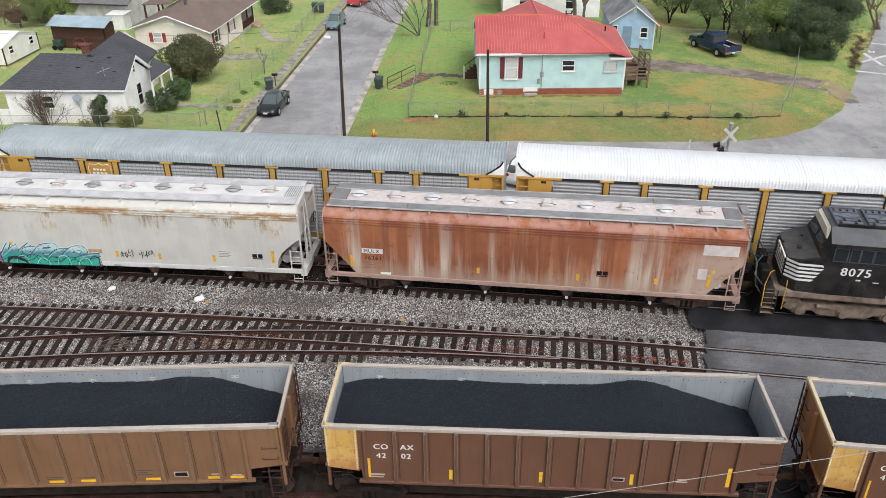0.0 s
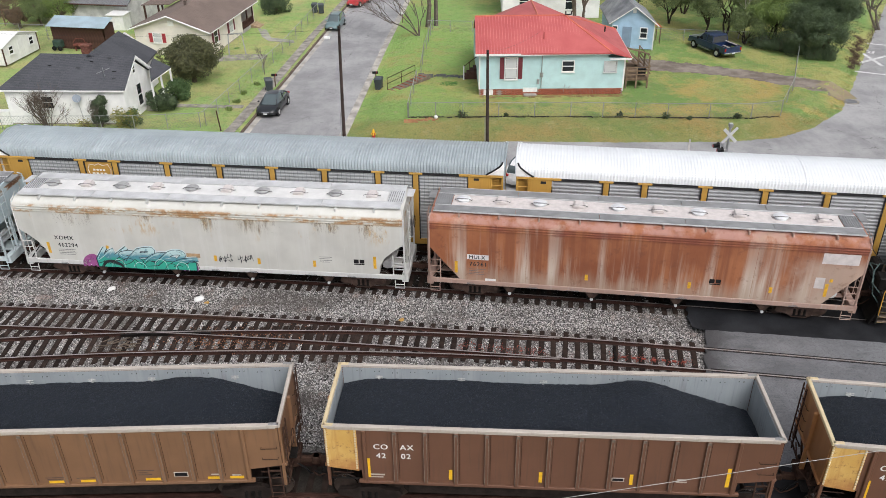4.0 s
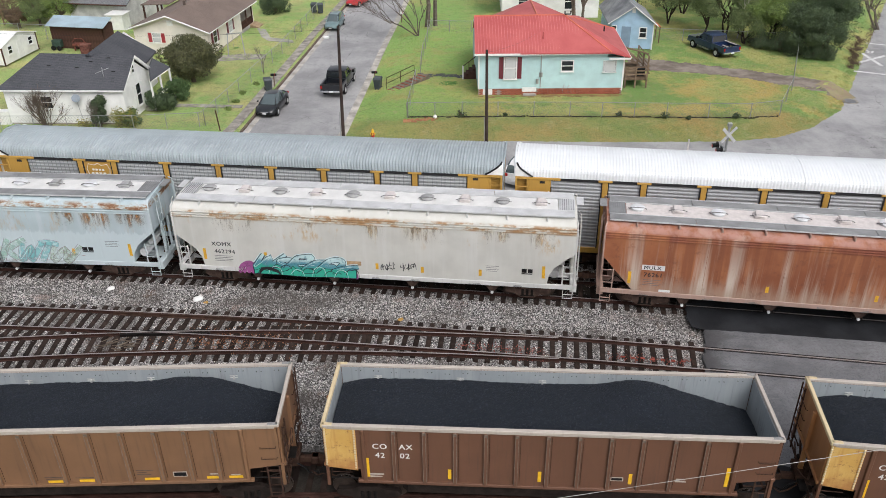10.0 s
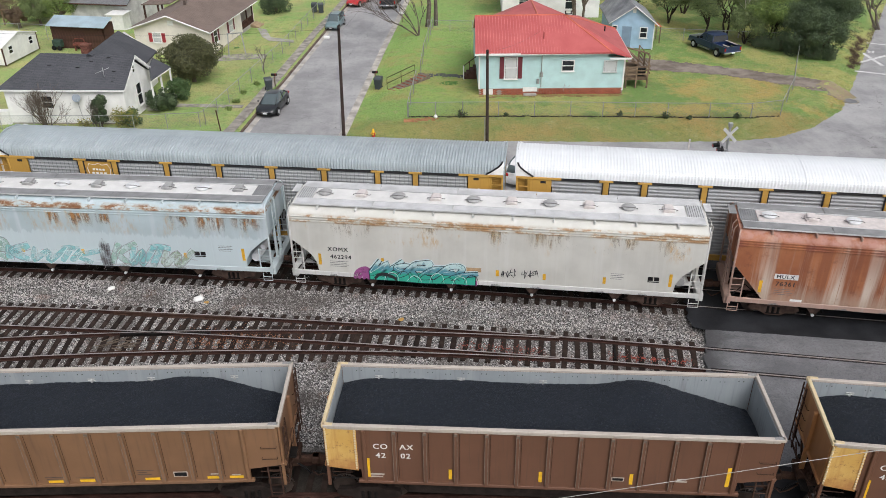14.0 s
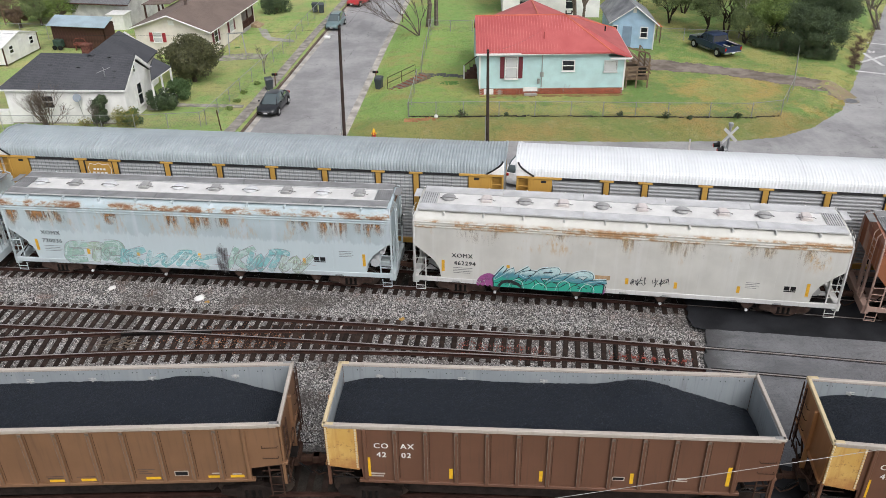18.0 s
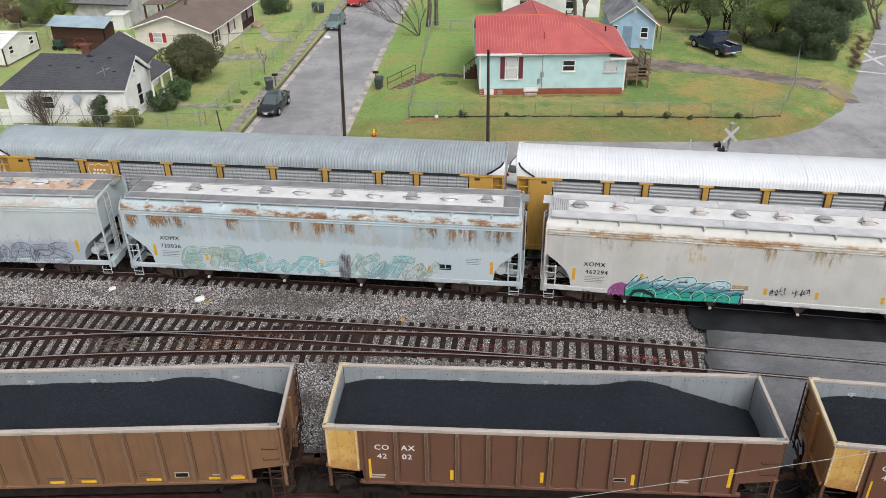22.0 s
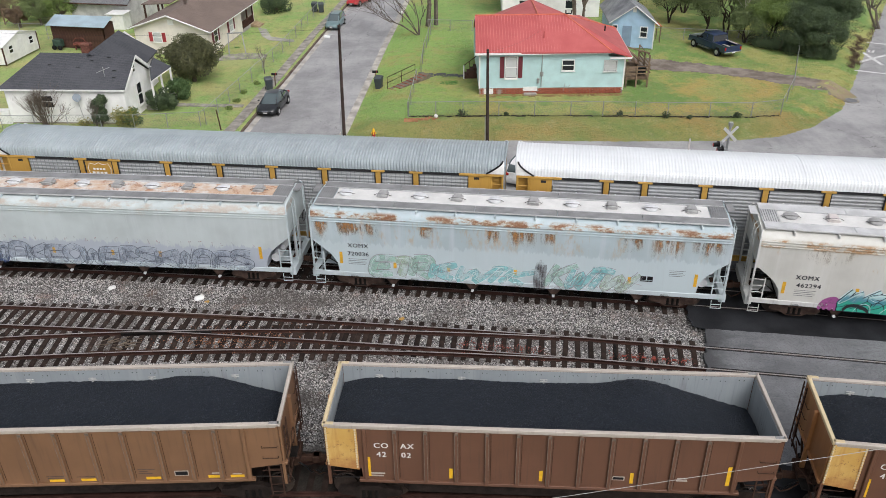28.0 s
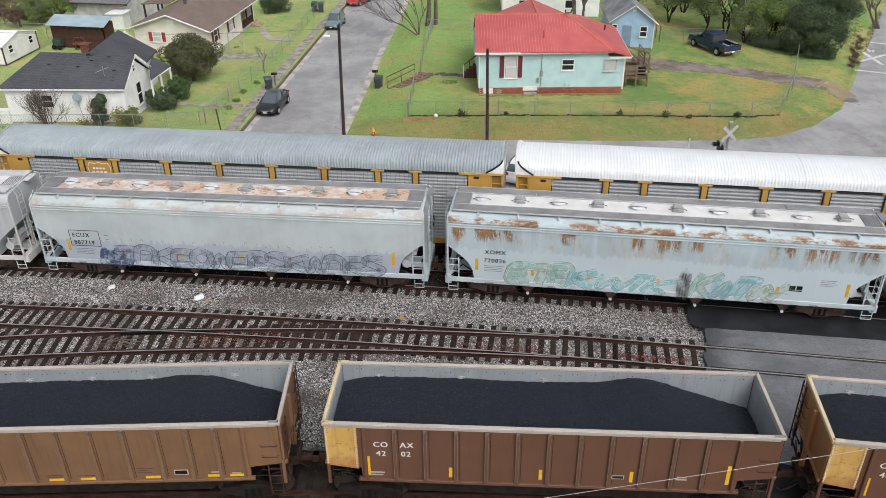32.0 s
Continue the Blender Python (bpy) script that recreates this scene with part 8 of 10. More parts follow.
# road markings
for pts in ([(39.2, 74.8), (41.4, 73.6), (41.25, 73.35), (39.05, 74.5)], [(34.6, 66.3), (37.2, 65.0), (37.05, 64.75), (34.45, 66.0)]):
    sheet("road_marking", pts, .022, M["marking"], "white painted stop bar", "marking", .005)
o, d, n_ = Vector((37.95, 69.4)), Vector((.50, .866)), Vector((.866, -.50))
for s in (-1, 1):
    a, b = o - d * 1.9 - n_ * .95 * s, o + d * 1.5 + n_ * .95 * s
    sd = (b - a).normalized()
    w = Vector((-sd.y, sd.x)) * .16
    sheet("road_marking", [tuple(a - w), tuple(b - w), tuple(b + w), tuple(a + w)], .022 + .003 * (s > 0), M["marking"], "white painted crossing mark on the road", "marking", .004)
for k in (-.55, .55):
    me = lettering("R", 1.25)
    me.transform(Matrix.Rotation(radians(-90), 4, "X"))
    q = o + d * 2.6 + n_ * (k - .5)
    tagged(part("road_marking", me, M["marking"], at=pose(q.x, q.y, .026, 0, 0, 150)), "white painted letter on the road", "marking", kind="structure")
lid = tagged(part("manhole_cover", Geo().disc((31.2, 58.6, .02), (0, 0, 1), .62, .03, 24), M["walkway"]), "round manhole cover with a pale worn rim in the road", "manhole")
part("cover_plate", Geo().disc((31.2, 58.6, .04), (0, 0, 1), .46, .012, 24), M["crossing_asphalt"], lid)
lot_sheet("clay_apron", [(31.0, 60.4), (30.2, 62.6), (31.4, 63.9), (32.6, 63.2), (32.9, 61.0), (32.0, 59.6)], .03, M["apron"], "tan clay apron where the driveway meets the road", "dirt")


def ball(r, n=12):
    """A round globe."""
    return Geo().loft([[(r * math.sin(a) * math.cos(b), r * math.sin(a) * math.sin(b), -r * math.cos(a)) for b in [2 * math.pi * q / n for q in range(n)]] for a in [math.pi * (k + .05) / 7.1 for k in range(8)]])


# ---- fences ----
def fence(points, label, height=1.1, wire=.22, lot=False, group=""):
    f = thing("chain_link_fence", label, "fence", group, at=LOT if lot else None)
    g = Geo()
    top = []
    for a, b in zip(points[:-1], points[1:]):
        a, b = Vector((*a, 0)), Vector((*b, 0))
        L = (b - a).length
        k = max(1, round(L / 2.6))
        for i in range(k + 1 if b == Vector((*points[-1], 0)) else k):
            q = a + (b - a) * i / k
            part("fence_post", kept("fence_post%d" % (height * 100), lambda: Geo().tube([(0, 0, -.1), (0, 0, height + .05)], .03, 6)), M["galv"], f, at=pose(q.x, q.y, 0))
        part("top_rail", Geo().tube([a + Vector((0, 0, height)), b + Vector((0, 0, height))], .022, 5), M["galv"], f)
        m = int(L / wire)
        for i in range(m):
            for s in (0, 1):
                u0, u1 = (i + s) / m, (i + 1 - s) / m
                for z0, z1 in ((0, height / 4), (height / 4, height / 2), (height / 2, .75 * height), (.75 * height, height)):
                    p, q = a + (b - a) * u0, a + (b - a) * u1
                    t = (b - a).normalized() * .006
                    g.add([(p.x - t.x, p.y - t.y, z0), (p.x + t.x, p.y + t.y, z0), (q.x + t.x, q.y + t.y, z1), (q.x - t.x, q.y - t.y, z1)], [(0, 1, 2, 3)])
    tagged(part("wire_mesh", g, M["wire"], f), kind="stuff")
    return f


M["wire"] = plain("dull_fence_wire", (.25, .26, .255), .6, .5)
fence([(-2.4, 56.5), (1.6, 56.5), (9.5, 56.2), (16.5, 55.7), (22.5, 55.4), (24.9, 56.0), (27.8, 61.3), (31.0, 68.7), (33.0, 73.5)], "grey chain-link fence round the corner lawn", lot=True)
fence([(-2.46, 56.4), (-2.0, 64.4)], "grey chain-link fence along the side yard", lot=True)
fence([(-1.67, 67.0), (-1.5, 72.0), (-.74, 81.4)], "grey chain-link fence along the side yard", lot=True)
fence([(-1.2, 80.6), (3.2, 80.0)], "low grey chain-link fence across the yard", lot=True)
fence([(-34.0, 54.9), (-22.0, 54.6), (-17.4, 55.0), (-17.1, 55.4)], "grey chain-link fence in front of the bungalow")
fence([(-17.1, 55.4), (-16.1, 62.4), (-14.5, 73.4), (-13.6, 83.5), (-12.8, 91.5)], "grey chain-link fence along the sidewalk", height=1.15)
fence([(20.2, 76.5), (31.5, 74.2)], "grey chain-link fence under the trees", lot=True)
fence([(-47, 80.5), (-38.5, 79.2), (-36.5, 78.8)], "dark wire fence beside the brown shed", height=1.5)

tagged(part("fence_stake", Geo().tube([(-15.75, 54.2, 0), (-15.9, 54.3, 1.5)], .05, 6), M["dark_wood"]), "dark leaning wooden fence stake", "stake")
tagged(part("fence_stake", Geo().tube([(32.6, 72.2, .5), (32.9, 72.0, 1.8)], .05, 6), M["galv"]), "leaning metal fence stake", "stake")


# ---- poles, signs, street furniture ----
def utility_pole(x, y, top, lean, label, lamp=False):
    p = thing("utility_pole", label, "utility pole", "utility poles", at=pose(x, y, 0))
    part("shaft", Geo().tube([(0, 0, -.6), (lean * .5, 0, top * .5), (lean, 0, top)], .12, 10, True, .085), M["pole_wood"], p, smooth=50)
    part("cable_guard", Geo().tube([(-.16, -.02, 0), (-.16 + lean * .3, -.02, top * .3)], .03, 5), M["galv"], p)
    if lamp:
        part("lamp_arm", Geo().tube([(lean, 0, top - .7), (lean - .35, 0, top - .55), (lean - .75, 0, top - .62)], .03, 6), M["galv"], p)
        part("lamp_head", Geo().box(lean - 1.0, lean - .6, -.12, .12, top - .80, top - .62, .05), M["white"], p, "pale street-lamp head")
    part("insulator", Geo().disc((lean, -.13, top - .15), (0, 1, 0), .06, .1, 8).disc((lean, -.13, top - .6), (0, 1, 0), .06, .1, 8), M["black"], p)
    return p


M["pole_wood"] = plain("dark_brown_pole_wood", (.058, .041, .035), .85, var=.3, scale=2, grain=16, bump=.4)
utility_pole(-6.63, 51.2, 8.1, .22, "dark wooden utility pole with a street lamp", True)
utility_pole(3.12, 51.2, 6.45, -.08, "dark wooden pole at the grass edge")
wires = thing("overhead_wires", "thin black overhead service wires", "wires")
for a, b, sag in (((-6.4, 51.2, 7.9), (-60, 60, 9), 1.5), ((3.04, 51.2, 6.3), (8.0, 61.9, 5.0), .3), ((-6.4, 51.2, 7.6), (-3.5, 95, 9), 1.2)):
    a, b = Vector(a), Vector(b)
    part("wire", Geo().tube([a.lerp(b, k / 12) - Vector((0, 0, sag * 4 * (k / 12) * (1 - k / 12))) for k in range(13)], .006, 4), M["black"], wires)
near = thing("near_cable", "pale overhead cable close to the camera", "cable")
a, b = Vector((-27.2, 15, -.57)), Vector((30.0, 15, 10.35))
part("wire", Geo().tube([a.lerp(b, k / 20) - Vector((0, 0, .25 * 4 * (k / 20) * (1 - k / 20))) for k in range(21)], .008, 5), M["cable"], near)


def crossing_signal():
    s = thing("crossing_signal", "railway crossing signal with white crossbuck and dark lamps", "crossing signal", at=pose(16.42, 43.0, 0))
    part("mast", Geo().tube([(0, 0, -.1), (0, 0, 4.35)], .07, 10), M["galv"], s)
    part("mast_cap", Geo().box(-.12, .12, -.1, .1, 4.2, 4.45, .03), M["galv"], s)
    for k in (-1, 1):
        part("crossbuck", Geo().box(-.61, .61, -.03, .0, -.09, .09, .01), M["board_pale"], s, "white crossbuck blade", at=pose(0, -.09 - .04 * (k > 0), 3.75, 0, 45 * k, 12))
    for y in (-.30, .42):
        b = part("lamp_hood", Geo().disc((-.36, y, 2.93), (1, 0, .1), .21, .06, 16).tube([(-.36, y, 2.93), (-.66, y, 2.90)], .13, 12), M["black"], s, "black lamp hood")
        part("lamp_lens", Geo().disc((-.668, y, 2.90), (1, 0, .1), .09, .02, 12), M["red"], b)
    part("cross_arm", Geo().tube([(-.12, -.45, 2.93), (-.12, .55, 2.93)], .04, 6).tube([(-.34, -.30, 2.93), (-.1, -.30, 2.93)], .04, 6).tube([(-.34, .42, 2.93), (-.1, .42, 2.93)], .04, 6), M["galv"], s)
    part("base", Geo().box(-.35, .35, -.35, .35, -.1, .25, .03), M["galv"], s)
    part("relay_box", Geo().box(-.05, .35, -.1, .2, 2.2, 2.75, .03), M["galv"], s)


crossing_signal()
tagged(part("marker_post", Geo().box(15.97, 16.07, 48.4, 48.46, 0, 1.25, .01), M["lid_pink"]), "slim pale marker post at the road edge", "marker post")


def hydrant():
    h = thing("fire_hydrant", "red fire hydrant with a yellow cap", "hydrant", at=pose(-4.7, 52.3, .05) @ Matrix.Scale(.8, 4))
    part("barrel", Geo().tube([(0, 0, 0), (0, 0, .55)], .15, 12), M["red"], h)
    part("bonnet", Geo().tube([(0, 0, .52), (0, 0, .66), (0, 0, .78), (0, 0, .86)], .155, 12, True, .05), M["yellow"], h, "yellow bonnet")
    part("outlet", Geo().disc((0, -.18, .42), (0, 1, 0), .07, .1, 10), M["yellow"], h)
    part("outlet", Geo().disc((-.18, 0, .42), (1, 0, 0), .07, .1, 10), M["yellow"], h)
    part("outlet", Geo().disc((.18, 0, .42), (1, 0, 0), .07, .1, 10), M["yellow"], h)


hydrant()


def wheelie_bin(x, y, turn, lot=False):
    b = thing("wheelie_bin", "dark grey plastic wheelie bin at the kerb", "bin", "wheelie bins", at=(LOT if lot else Matrix.Identity(4)) @ pose(x, y, 0, 0, 0, turn))
    part("tub", Geo().loft([[(-.22, -.24, .08), (.22, -.24, .08), (.22, .24, .08), (-.22, .24, .08)], [(-.30, -.33, .95), (.30, -.33, .95), (.30, .33, .95), (-.30, .33, .95)]]), M["bin"], b)
    part("lid", Geo().loft([[(-.33, -.37, .95), (.33, -.37, .95), (.33, .37, .95), (-.33, .37, .95)], [(-.26, -.28, 1.06), (.26, -.28, 1.06), (.26, .28, 1.08), (-.26, .28, 1.08)]]), M["bin"], b)
    for s in (-.25, .25):
        part("wheel", Geo().disc((s, .27, .12), (1, 0, 0), .12, .06, 12), M["rubber"], b)
    part("handle", Geo().tube([(-.2, .4, .95), (.2, .4, .95)], .02, 5), M["bin"], b)


wheelie_bin(-13.85, 62.9, 20)
wheelie_bin(-5.0, 62.8, -12)
wheelie_bin(-12.85, 88.6, 10)
wheelie_bin(-13.6, 88.9, 0)


def mailbox(x, y, tone, label):
    b = thing("mailbox", label, "mailbox", "mailboxes", at=pose(x, y, 0) @ Matrix.Scale(.85, 4))
    part("post", Geo().box(-.05, .05, -.05, .05, 0, 1.05, .01), M["deck_wood"], b)
    part("box", Geo().loft([[(s, yy, zz) for yy, zz in ((-.09, 0), (-.1, .12), (-.06, .21), (.06, .21), (.1, .12), (.09, 0))] for s in (-.28, .28)]), tone, b, at=pose(0, 0, 1.05))
    part("flag", Geo().box(.12, .15, -.12, -.1, .05, .3), M["red"], b, at=pose(0, 0, 1.05))


mailbox(-5.35, 64.3, M["black"], "black mailbox on a post")
mailbox(-13.55, 64.0, M["black"], "black mailbox on a post beside the sidewalk")
mailbox(-3.9, 84.2, M["white"], "white mailbox on a post")
steps = thing("garden_steps", "brick garden steps with a rusty rail up the bank", "steps", at=pose(-3.85, 61.2, ground_at(-3.85, 61.2) - .02, 0, 0, 48))
for k in range(8):
    part("step", Geo().box(k * .50, k * .50 + .52, -.42, .42, -.3, .02 + k * .045, .01), M["clay_brick"], steps)
    part("step_brick", Geo().box(k * .50 - .01, k * .50 + .06, -.42, .42, -.2, .03 + k * .045, .01), M["brick"], steps)
part("handrail", Geo().tube([(.1, .6, -.2), (.1, .6, .85), (3.3, .6, 1.15), (3.3, .6, .2)], .03, 5).tube([(.1, .6, .4), (3.3, .6, .72)], .025, 5).tube([(1.7, .6, .1), (1.7, .6, 1.0)], .025, 5), M["rusty"], steps, "rusty pipe handrail")
swing = thing("swing_frame", "grey metal swing frame on the lawn", "swing frame", at=pose(-18.9, 73.4, 0, 0, 0, 15))
part("frame", Geo().tube([(-.55, -.5, 0), (-.4, 0, 1.9), (-.55, .5, 0)], .05, 5).tube([(.95, -.5, 0), (.8, 0, 1.9), (.95, .5, 0)], .05, 5).tube([(-.5, 0, 1.9), (.9, 0, 1.9)], .05, 5), M["galv"], swing)
part("swing_seat", Geo().box(0, .45, -.12, .12, .55, .6), M["lush"], swing)
part("swing_chain", Geo().tube([(.02, 0, .6), (.02, 0, 1.9)], .012, 4).tube([(.43, 0, .6), (.43, 0, 1.9)], .012, 4), M["galv"], swing)
tagged(part("lawn_globe", ball(.15), M["white"], at=LOT @ pose(-.4, 56.1, .15)), "white globe on the lawn beside the fence", "globe")


def cobble(x, y, r, tone, label):
    g = Geo().box(-r, r, -r * .7, r * .7, 0, r * .9, r * .35)
    tagged(part("stone", g, tone, at=pose(x, y, bed_height(x, y) - .02, 5, -8, 25)), label, "stone")


cobble(-11.85, 32.75, .24, M["white"], "pale broken concrete lump on the ballast")
cobble(-16.4, 33.7, .18, M["white"], "pale broken concrete lump on the ballast")
cobble(-1.95, 30.6, .13, M["rack_yellow"], "yellow plastic scrap on the ballast")
cobble(-11.4, 32.4, .12, M["rack_yellow"], "yellowish scrap on the ballast")
cobble(12.4, 26.75, .14, M["white"], "white lump beside the rail")
debris = thing("splintered_wood", "splintered dead branches between the rails", "debris", at=pose(-14.6, 28.95, -.13))
rr = random.Random(5)
for k in range(22):
    x, y, t = rr.uniform(-.9, .7), rr.uniform(-.35, .35), rr.uniform(-.5, .5)
    part("branch", Geo().tube([(x, y, .02), (x + .5 * math.cos(t), y + .5 * math.sin(t), rr.uniform(.03, .14))], rr.uniform(.012, .03), 4), M["trunk"], debris)


# ---- plants ----
def leaf_material(name, a, b, c):
    n = Nodes(name)
    isl = n.put("ShaderNodeNewGeometry").outputs["Random Per Island"]
    col = n.mix(isl, a, b)
    col = n.mix(n.mathn("MULTIPLY", n.ramp(n.noise(.9, 4), .45, .7), .6), col, c)
    n.b.inputs["Subsurface Weight"].default_value = 0.0
    return n.done(col, .6)


M["leaf_magnolia"] = leaf_material("magnolia_leaf", (.035, .045, .018), (.145, .140, .058), (.095, .105, .038))
M["leaf_dark"] = leaf_material("dark_evergreen_leaf", (.026, .048, .022), (.088, .130, .055), (.10, .145, .052))
M["leaf_shrub"] = leaf_material("shrub_leaf", (.03, .07, .02), (.09, .15, .045), (.055, .105, .03))
M["leaf_privet"] = leaf_material("privet_leaf", (.055, .086, .028), (.19, .235, .085), (.14, .195, .058))
M["leaf_spring"] = leaf_material("fresh_spring_leaf", (.08, .14, .03), (.24, .32, .08), (.17, .25, .045))
M["leaf_yellow"] = leaf_material("yellow_flower", (.10, .14, .035), (.44, .36, .045), (.085, .12, .035))
M["leaf_dry"] = leaf_material("dry_brown_leaf", (.10, .065, .04), (.19, .13, .08), (.06, .05, .03))
M["twig"] = plain("grey_twig_bark", (.19, .165, .14), .9, var=.3, scale=3)
M["pale_twig"] = plain("pale_dead_wood", (.50, .47, .43), .85, var=.2)


def leaves(name, clumps, count, size, material, parent, seed):
    r = np.random.default_rng(seed)
    cl = np.array(clumps, float)
    w = cl[:, 3] ** 2
    pick = r.choice(len(cl), count, p=w / w.sum())
    u = r.normal(size=(count, 3))
    u /= np.linalg.norm(u, axis=1)[:, None]
    rad = cl[pick, 3] * r.uniform(.55, 1.08, count) ** .6
    c = cl[pick, :3] + u * rad[:, None] * np.array((1, 1, .85))
    n_ = u + r.normal(size=(count, 3)) * .7
    n_ /= np.linalg.norm(n_, axis=1)[:, None]
    a = np.cross(n_, r.normal(size=(count, 3)))
    a /= np.linalg.norm(a, axis=1)[:, None]
    b = np.cross(n_, a)
    s = (size * r.uniform(.6, 1.3, count))[:, None]
    v = np.stack([c - a * s, c - b * s * .5, c + a * s, c + b * s * .5], 1)
    me = bpy.data.meshes.new(name)
    me.vertices.add(count * 4)
    me.vertices.foreach_set("co", v.reshape(-1))
    me.loops.add(count * 4)
    me.polygons.add(count)
    me.loops.foreach_set("vertex_index", np.arange(count * 4, dtype=np.int32))
    me.polygons.foreach_set("loop_start", np.arange(0, count * 4, 4, dtype=np.int32))
    me.update(calc_edges=True)
    me.materials.append(None)
    return part(name, me, material, parent)


def branch(g, a, d, length, r, depth, rnd, spread=.7, up=.15, kids=3):
    b = a + d * length
    mid = a + d * length * .5 + Vector((rnd.uniform(-1, 1), rnd.uniform(-1, 1), rnd.uniform(-.5, 1))) * length * .07
    g.tube([a, mid, b], r, 5 if r > .03 else 3, False, r * .6)
    if depth:
        for k in range(kids if depth > 1 else 3):
            e = (d + Vector((rnd.uniform(-1, 1), rnd.uniform(-1, 1), rnd.uniform(-.6, 1) + up)) * spread).normalized()
            branch(g, a.lerp(b, rnd.uniform(.55, 1)), e, length * rnd.uniform(.55, .82), r * .58, depth - 1, rnd, spread, up, kids)


def tree(name, label, x, y, trunk_h, r0, clumps, count, size, leaf, seed, lot=False, category="tree", trunk=None):
    t = thing(name, label, category, at=(LOT if lot else Matrix.Identity(4)) @ pose(x, y, 0))
    rnd = random.Random(seed)
    g = Geo()
    g.tube([(0, 0, -.2), (rnd.uniform(-.1, .1), 0, trunk_h * .5), (0, 0, trunk_h)], r0, 8, False, r0 * .7)
    for c in clumps:
        g.tube([(0, 0, trunk_h * .85), (c[0] * .5, c[1] * .5, (trunk_h + c[2]) * .5), (c[0], c[1], c[2])], r0 * .5, 5, False, .02)
    part("trunk", g, trunk or M["trunk"], t)
    leaves("crown", clumps, count, size, leaf, t, seed)
    return t


def blob(rnd, rx, ry, rz, cz, k, r):
    out = []
    for i in range(k):
        a, e = rnd.uniform(0, 6.28), rnd.uniform(-.8, 1)
        q = math.sqrt(max(0, 1 - e * e)) * rnd.uniform(.55, .95)
        out.append((rx * q * math.cos(a), ry * q * math.sin(a), cz + rz * e * .85, r * rnd.uniform(.75, 1.25)))
    return out


rnd = random.Random(12)
tree("magnolia_tree", "round dense magnolia tree with bronze-green leaves", -20.55, 65.5, .6, .22, blob(rnd, 2.2, 2.1, 1.6, 2.0, 50, .66) + [(0, 0, 2.05, 1.95)], 30000, .08, M["leaf_magnolia"], 3)


def shrub(label, x, y, rx, rz, leaf, count, size, seed, lot=False, name="shrub"):
    rn = random.Random(seed)
    s = tree(name, label, x, y, .2, .06, blob(rn, rx, rx * .85, rz, rz, 12, rx * .45) + [(0, 0, rz * .8, rx * .75)], count, size, leaf, seed, lot, "shrub")
    return s


shrub("tall dark evergreen shrub against the bungalow wall", -24.55, 55.35, .62, 1.3, M["leaf_dark"], 3500, .08, 21)
shrub("shrub with yellow blossom beside the bungalow", -22.9, 55.5, .95, .62, M["leaf_yellow"], 1600, .07, 22)
shrub("green shrub among yellow blossom", -22.7, 55.75, .85, .55, M["leaf_shrub"], 1400, .08, 27)
shrub("clipped dark green shrub beside the porch", -21.2, 58.6, 1.0, .85, M["leaf_dark"], 5500, .07, 23)
shrub("clipped green shrub beside the porch steps", -20.55, 61.2, .95, .72, M["leaf_shrub"], 4500, .07, 24)
shrub("wide dark hedge shrub by the lawn", -17.8, 89.0, 1.6, 1.0, M["leaf_dark"], 5000, .09, 25)
shrub("small yellow flowering shrub at the wall", -25.9, 55.2, .5, .3, M["leaf_yellow"], 500, .05, 26)
for k, (x, y, r) in enumerate(((1.5, 56.3, .34), (13.1, 56.1, .22), (16.3, 55.5, .28), (18.0, 55.2, .18), (21.5, 55.3, .26), (4.8, 56.4, .15))):
    shrub("small dark weed clump at the fence", x, y, r, r * .8, M["leaf_dark"], 260, .06, 30 + k, True, "weed_clump")
for k, (x, y) in enumerate(((-16.2, 58.5), (-15.8, 62.3), (-15.2, 64.5), (-15.9, 60.2))):
    shrub("green weed clump by the fence", x, y, .30, .10, M["leaf_spring"], 380, .06, 40 + k, False, "weed_clump")


M["trunk_grey"] = plain("grey_brown_bark", (.15, .125, .105), .9, var=.35, scale=4, grain=20, bump=.4)


def bare_tree(label, x, y, h, r, depth, seed, lean=(0, 0), lot=False, tone=None, stems=1, spread=.75, kids=3, name="bare_tree", fan=.25):
    t = thing(name, label, "tree", at=(LOT if lot else Matrix.Identity(4)) @ pose(x, y, 0))
    rn = random.Random(seed)
    g = Geo()
    for k in range(stems):
        d = Vector((lean[0] + rn.uniform(-fan, fan) * (stems > 1), lean[1] + rn.uniform(-.25, .25) * (stems > 1), 1)).normalized()
        branch(g, Vector((rn.uniform(-.2, .2) * (stems > 1), 0, -.1)), d, h, r, depth, rn, spread, .25, kids)
    part("bough", g, tone or M["twig"], t)
    return t


bare_tree("bare crape myrtle with many thin stems", -28.3, 54.9, 1.3, .035, 4, 3, (.12, 0), stems=15, spread=.55, fan=.9, tone=M["trunk"])
bare_tree("bare twiggy shrub against the bungalow", -24.9, 55.0, 1.0, .03, 3, 8, stems=5, spread=.4)
street_tree = thing("bare_tree", "bare spreading tree beside the street", "tree", at=pose(-2.06, 77.1, ground_at(-2.06, 77.1)))
rn = random.Random(14)
g = Geo()
for d, L in (((-1, -.1, .55), 3.6), ((-.75, .3, .8), 3.2), ((-.45, -.2, .9), 3.0), ((-.12, .1, 1), 3.2), ((.25, 0, 1), 2.6), ((-.9, .5, .38), 3.4)):
    branch(g, Vector((rn.uniform(-.08, .08), 0, -.1)), Vector(d).normalized(), L, .055, 5, rn, .58, .10, 3)
part("bough", g, M["trunk_grey"], street_tree)
bare_tree("bare tree with grey trunk behind the lawn", -1.25, 82.4, 4.5, .27, 5, 9, spread=.6, lot=True, tone=M["trunk_grey"])
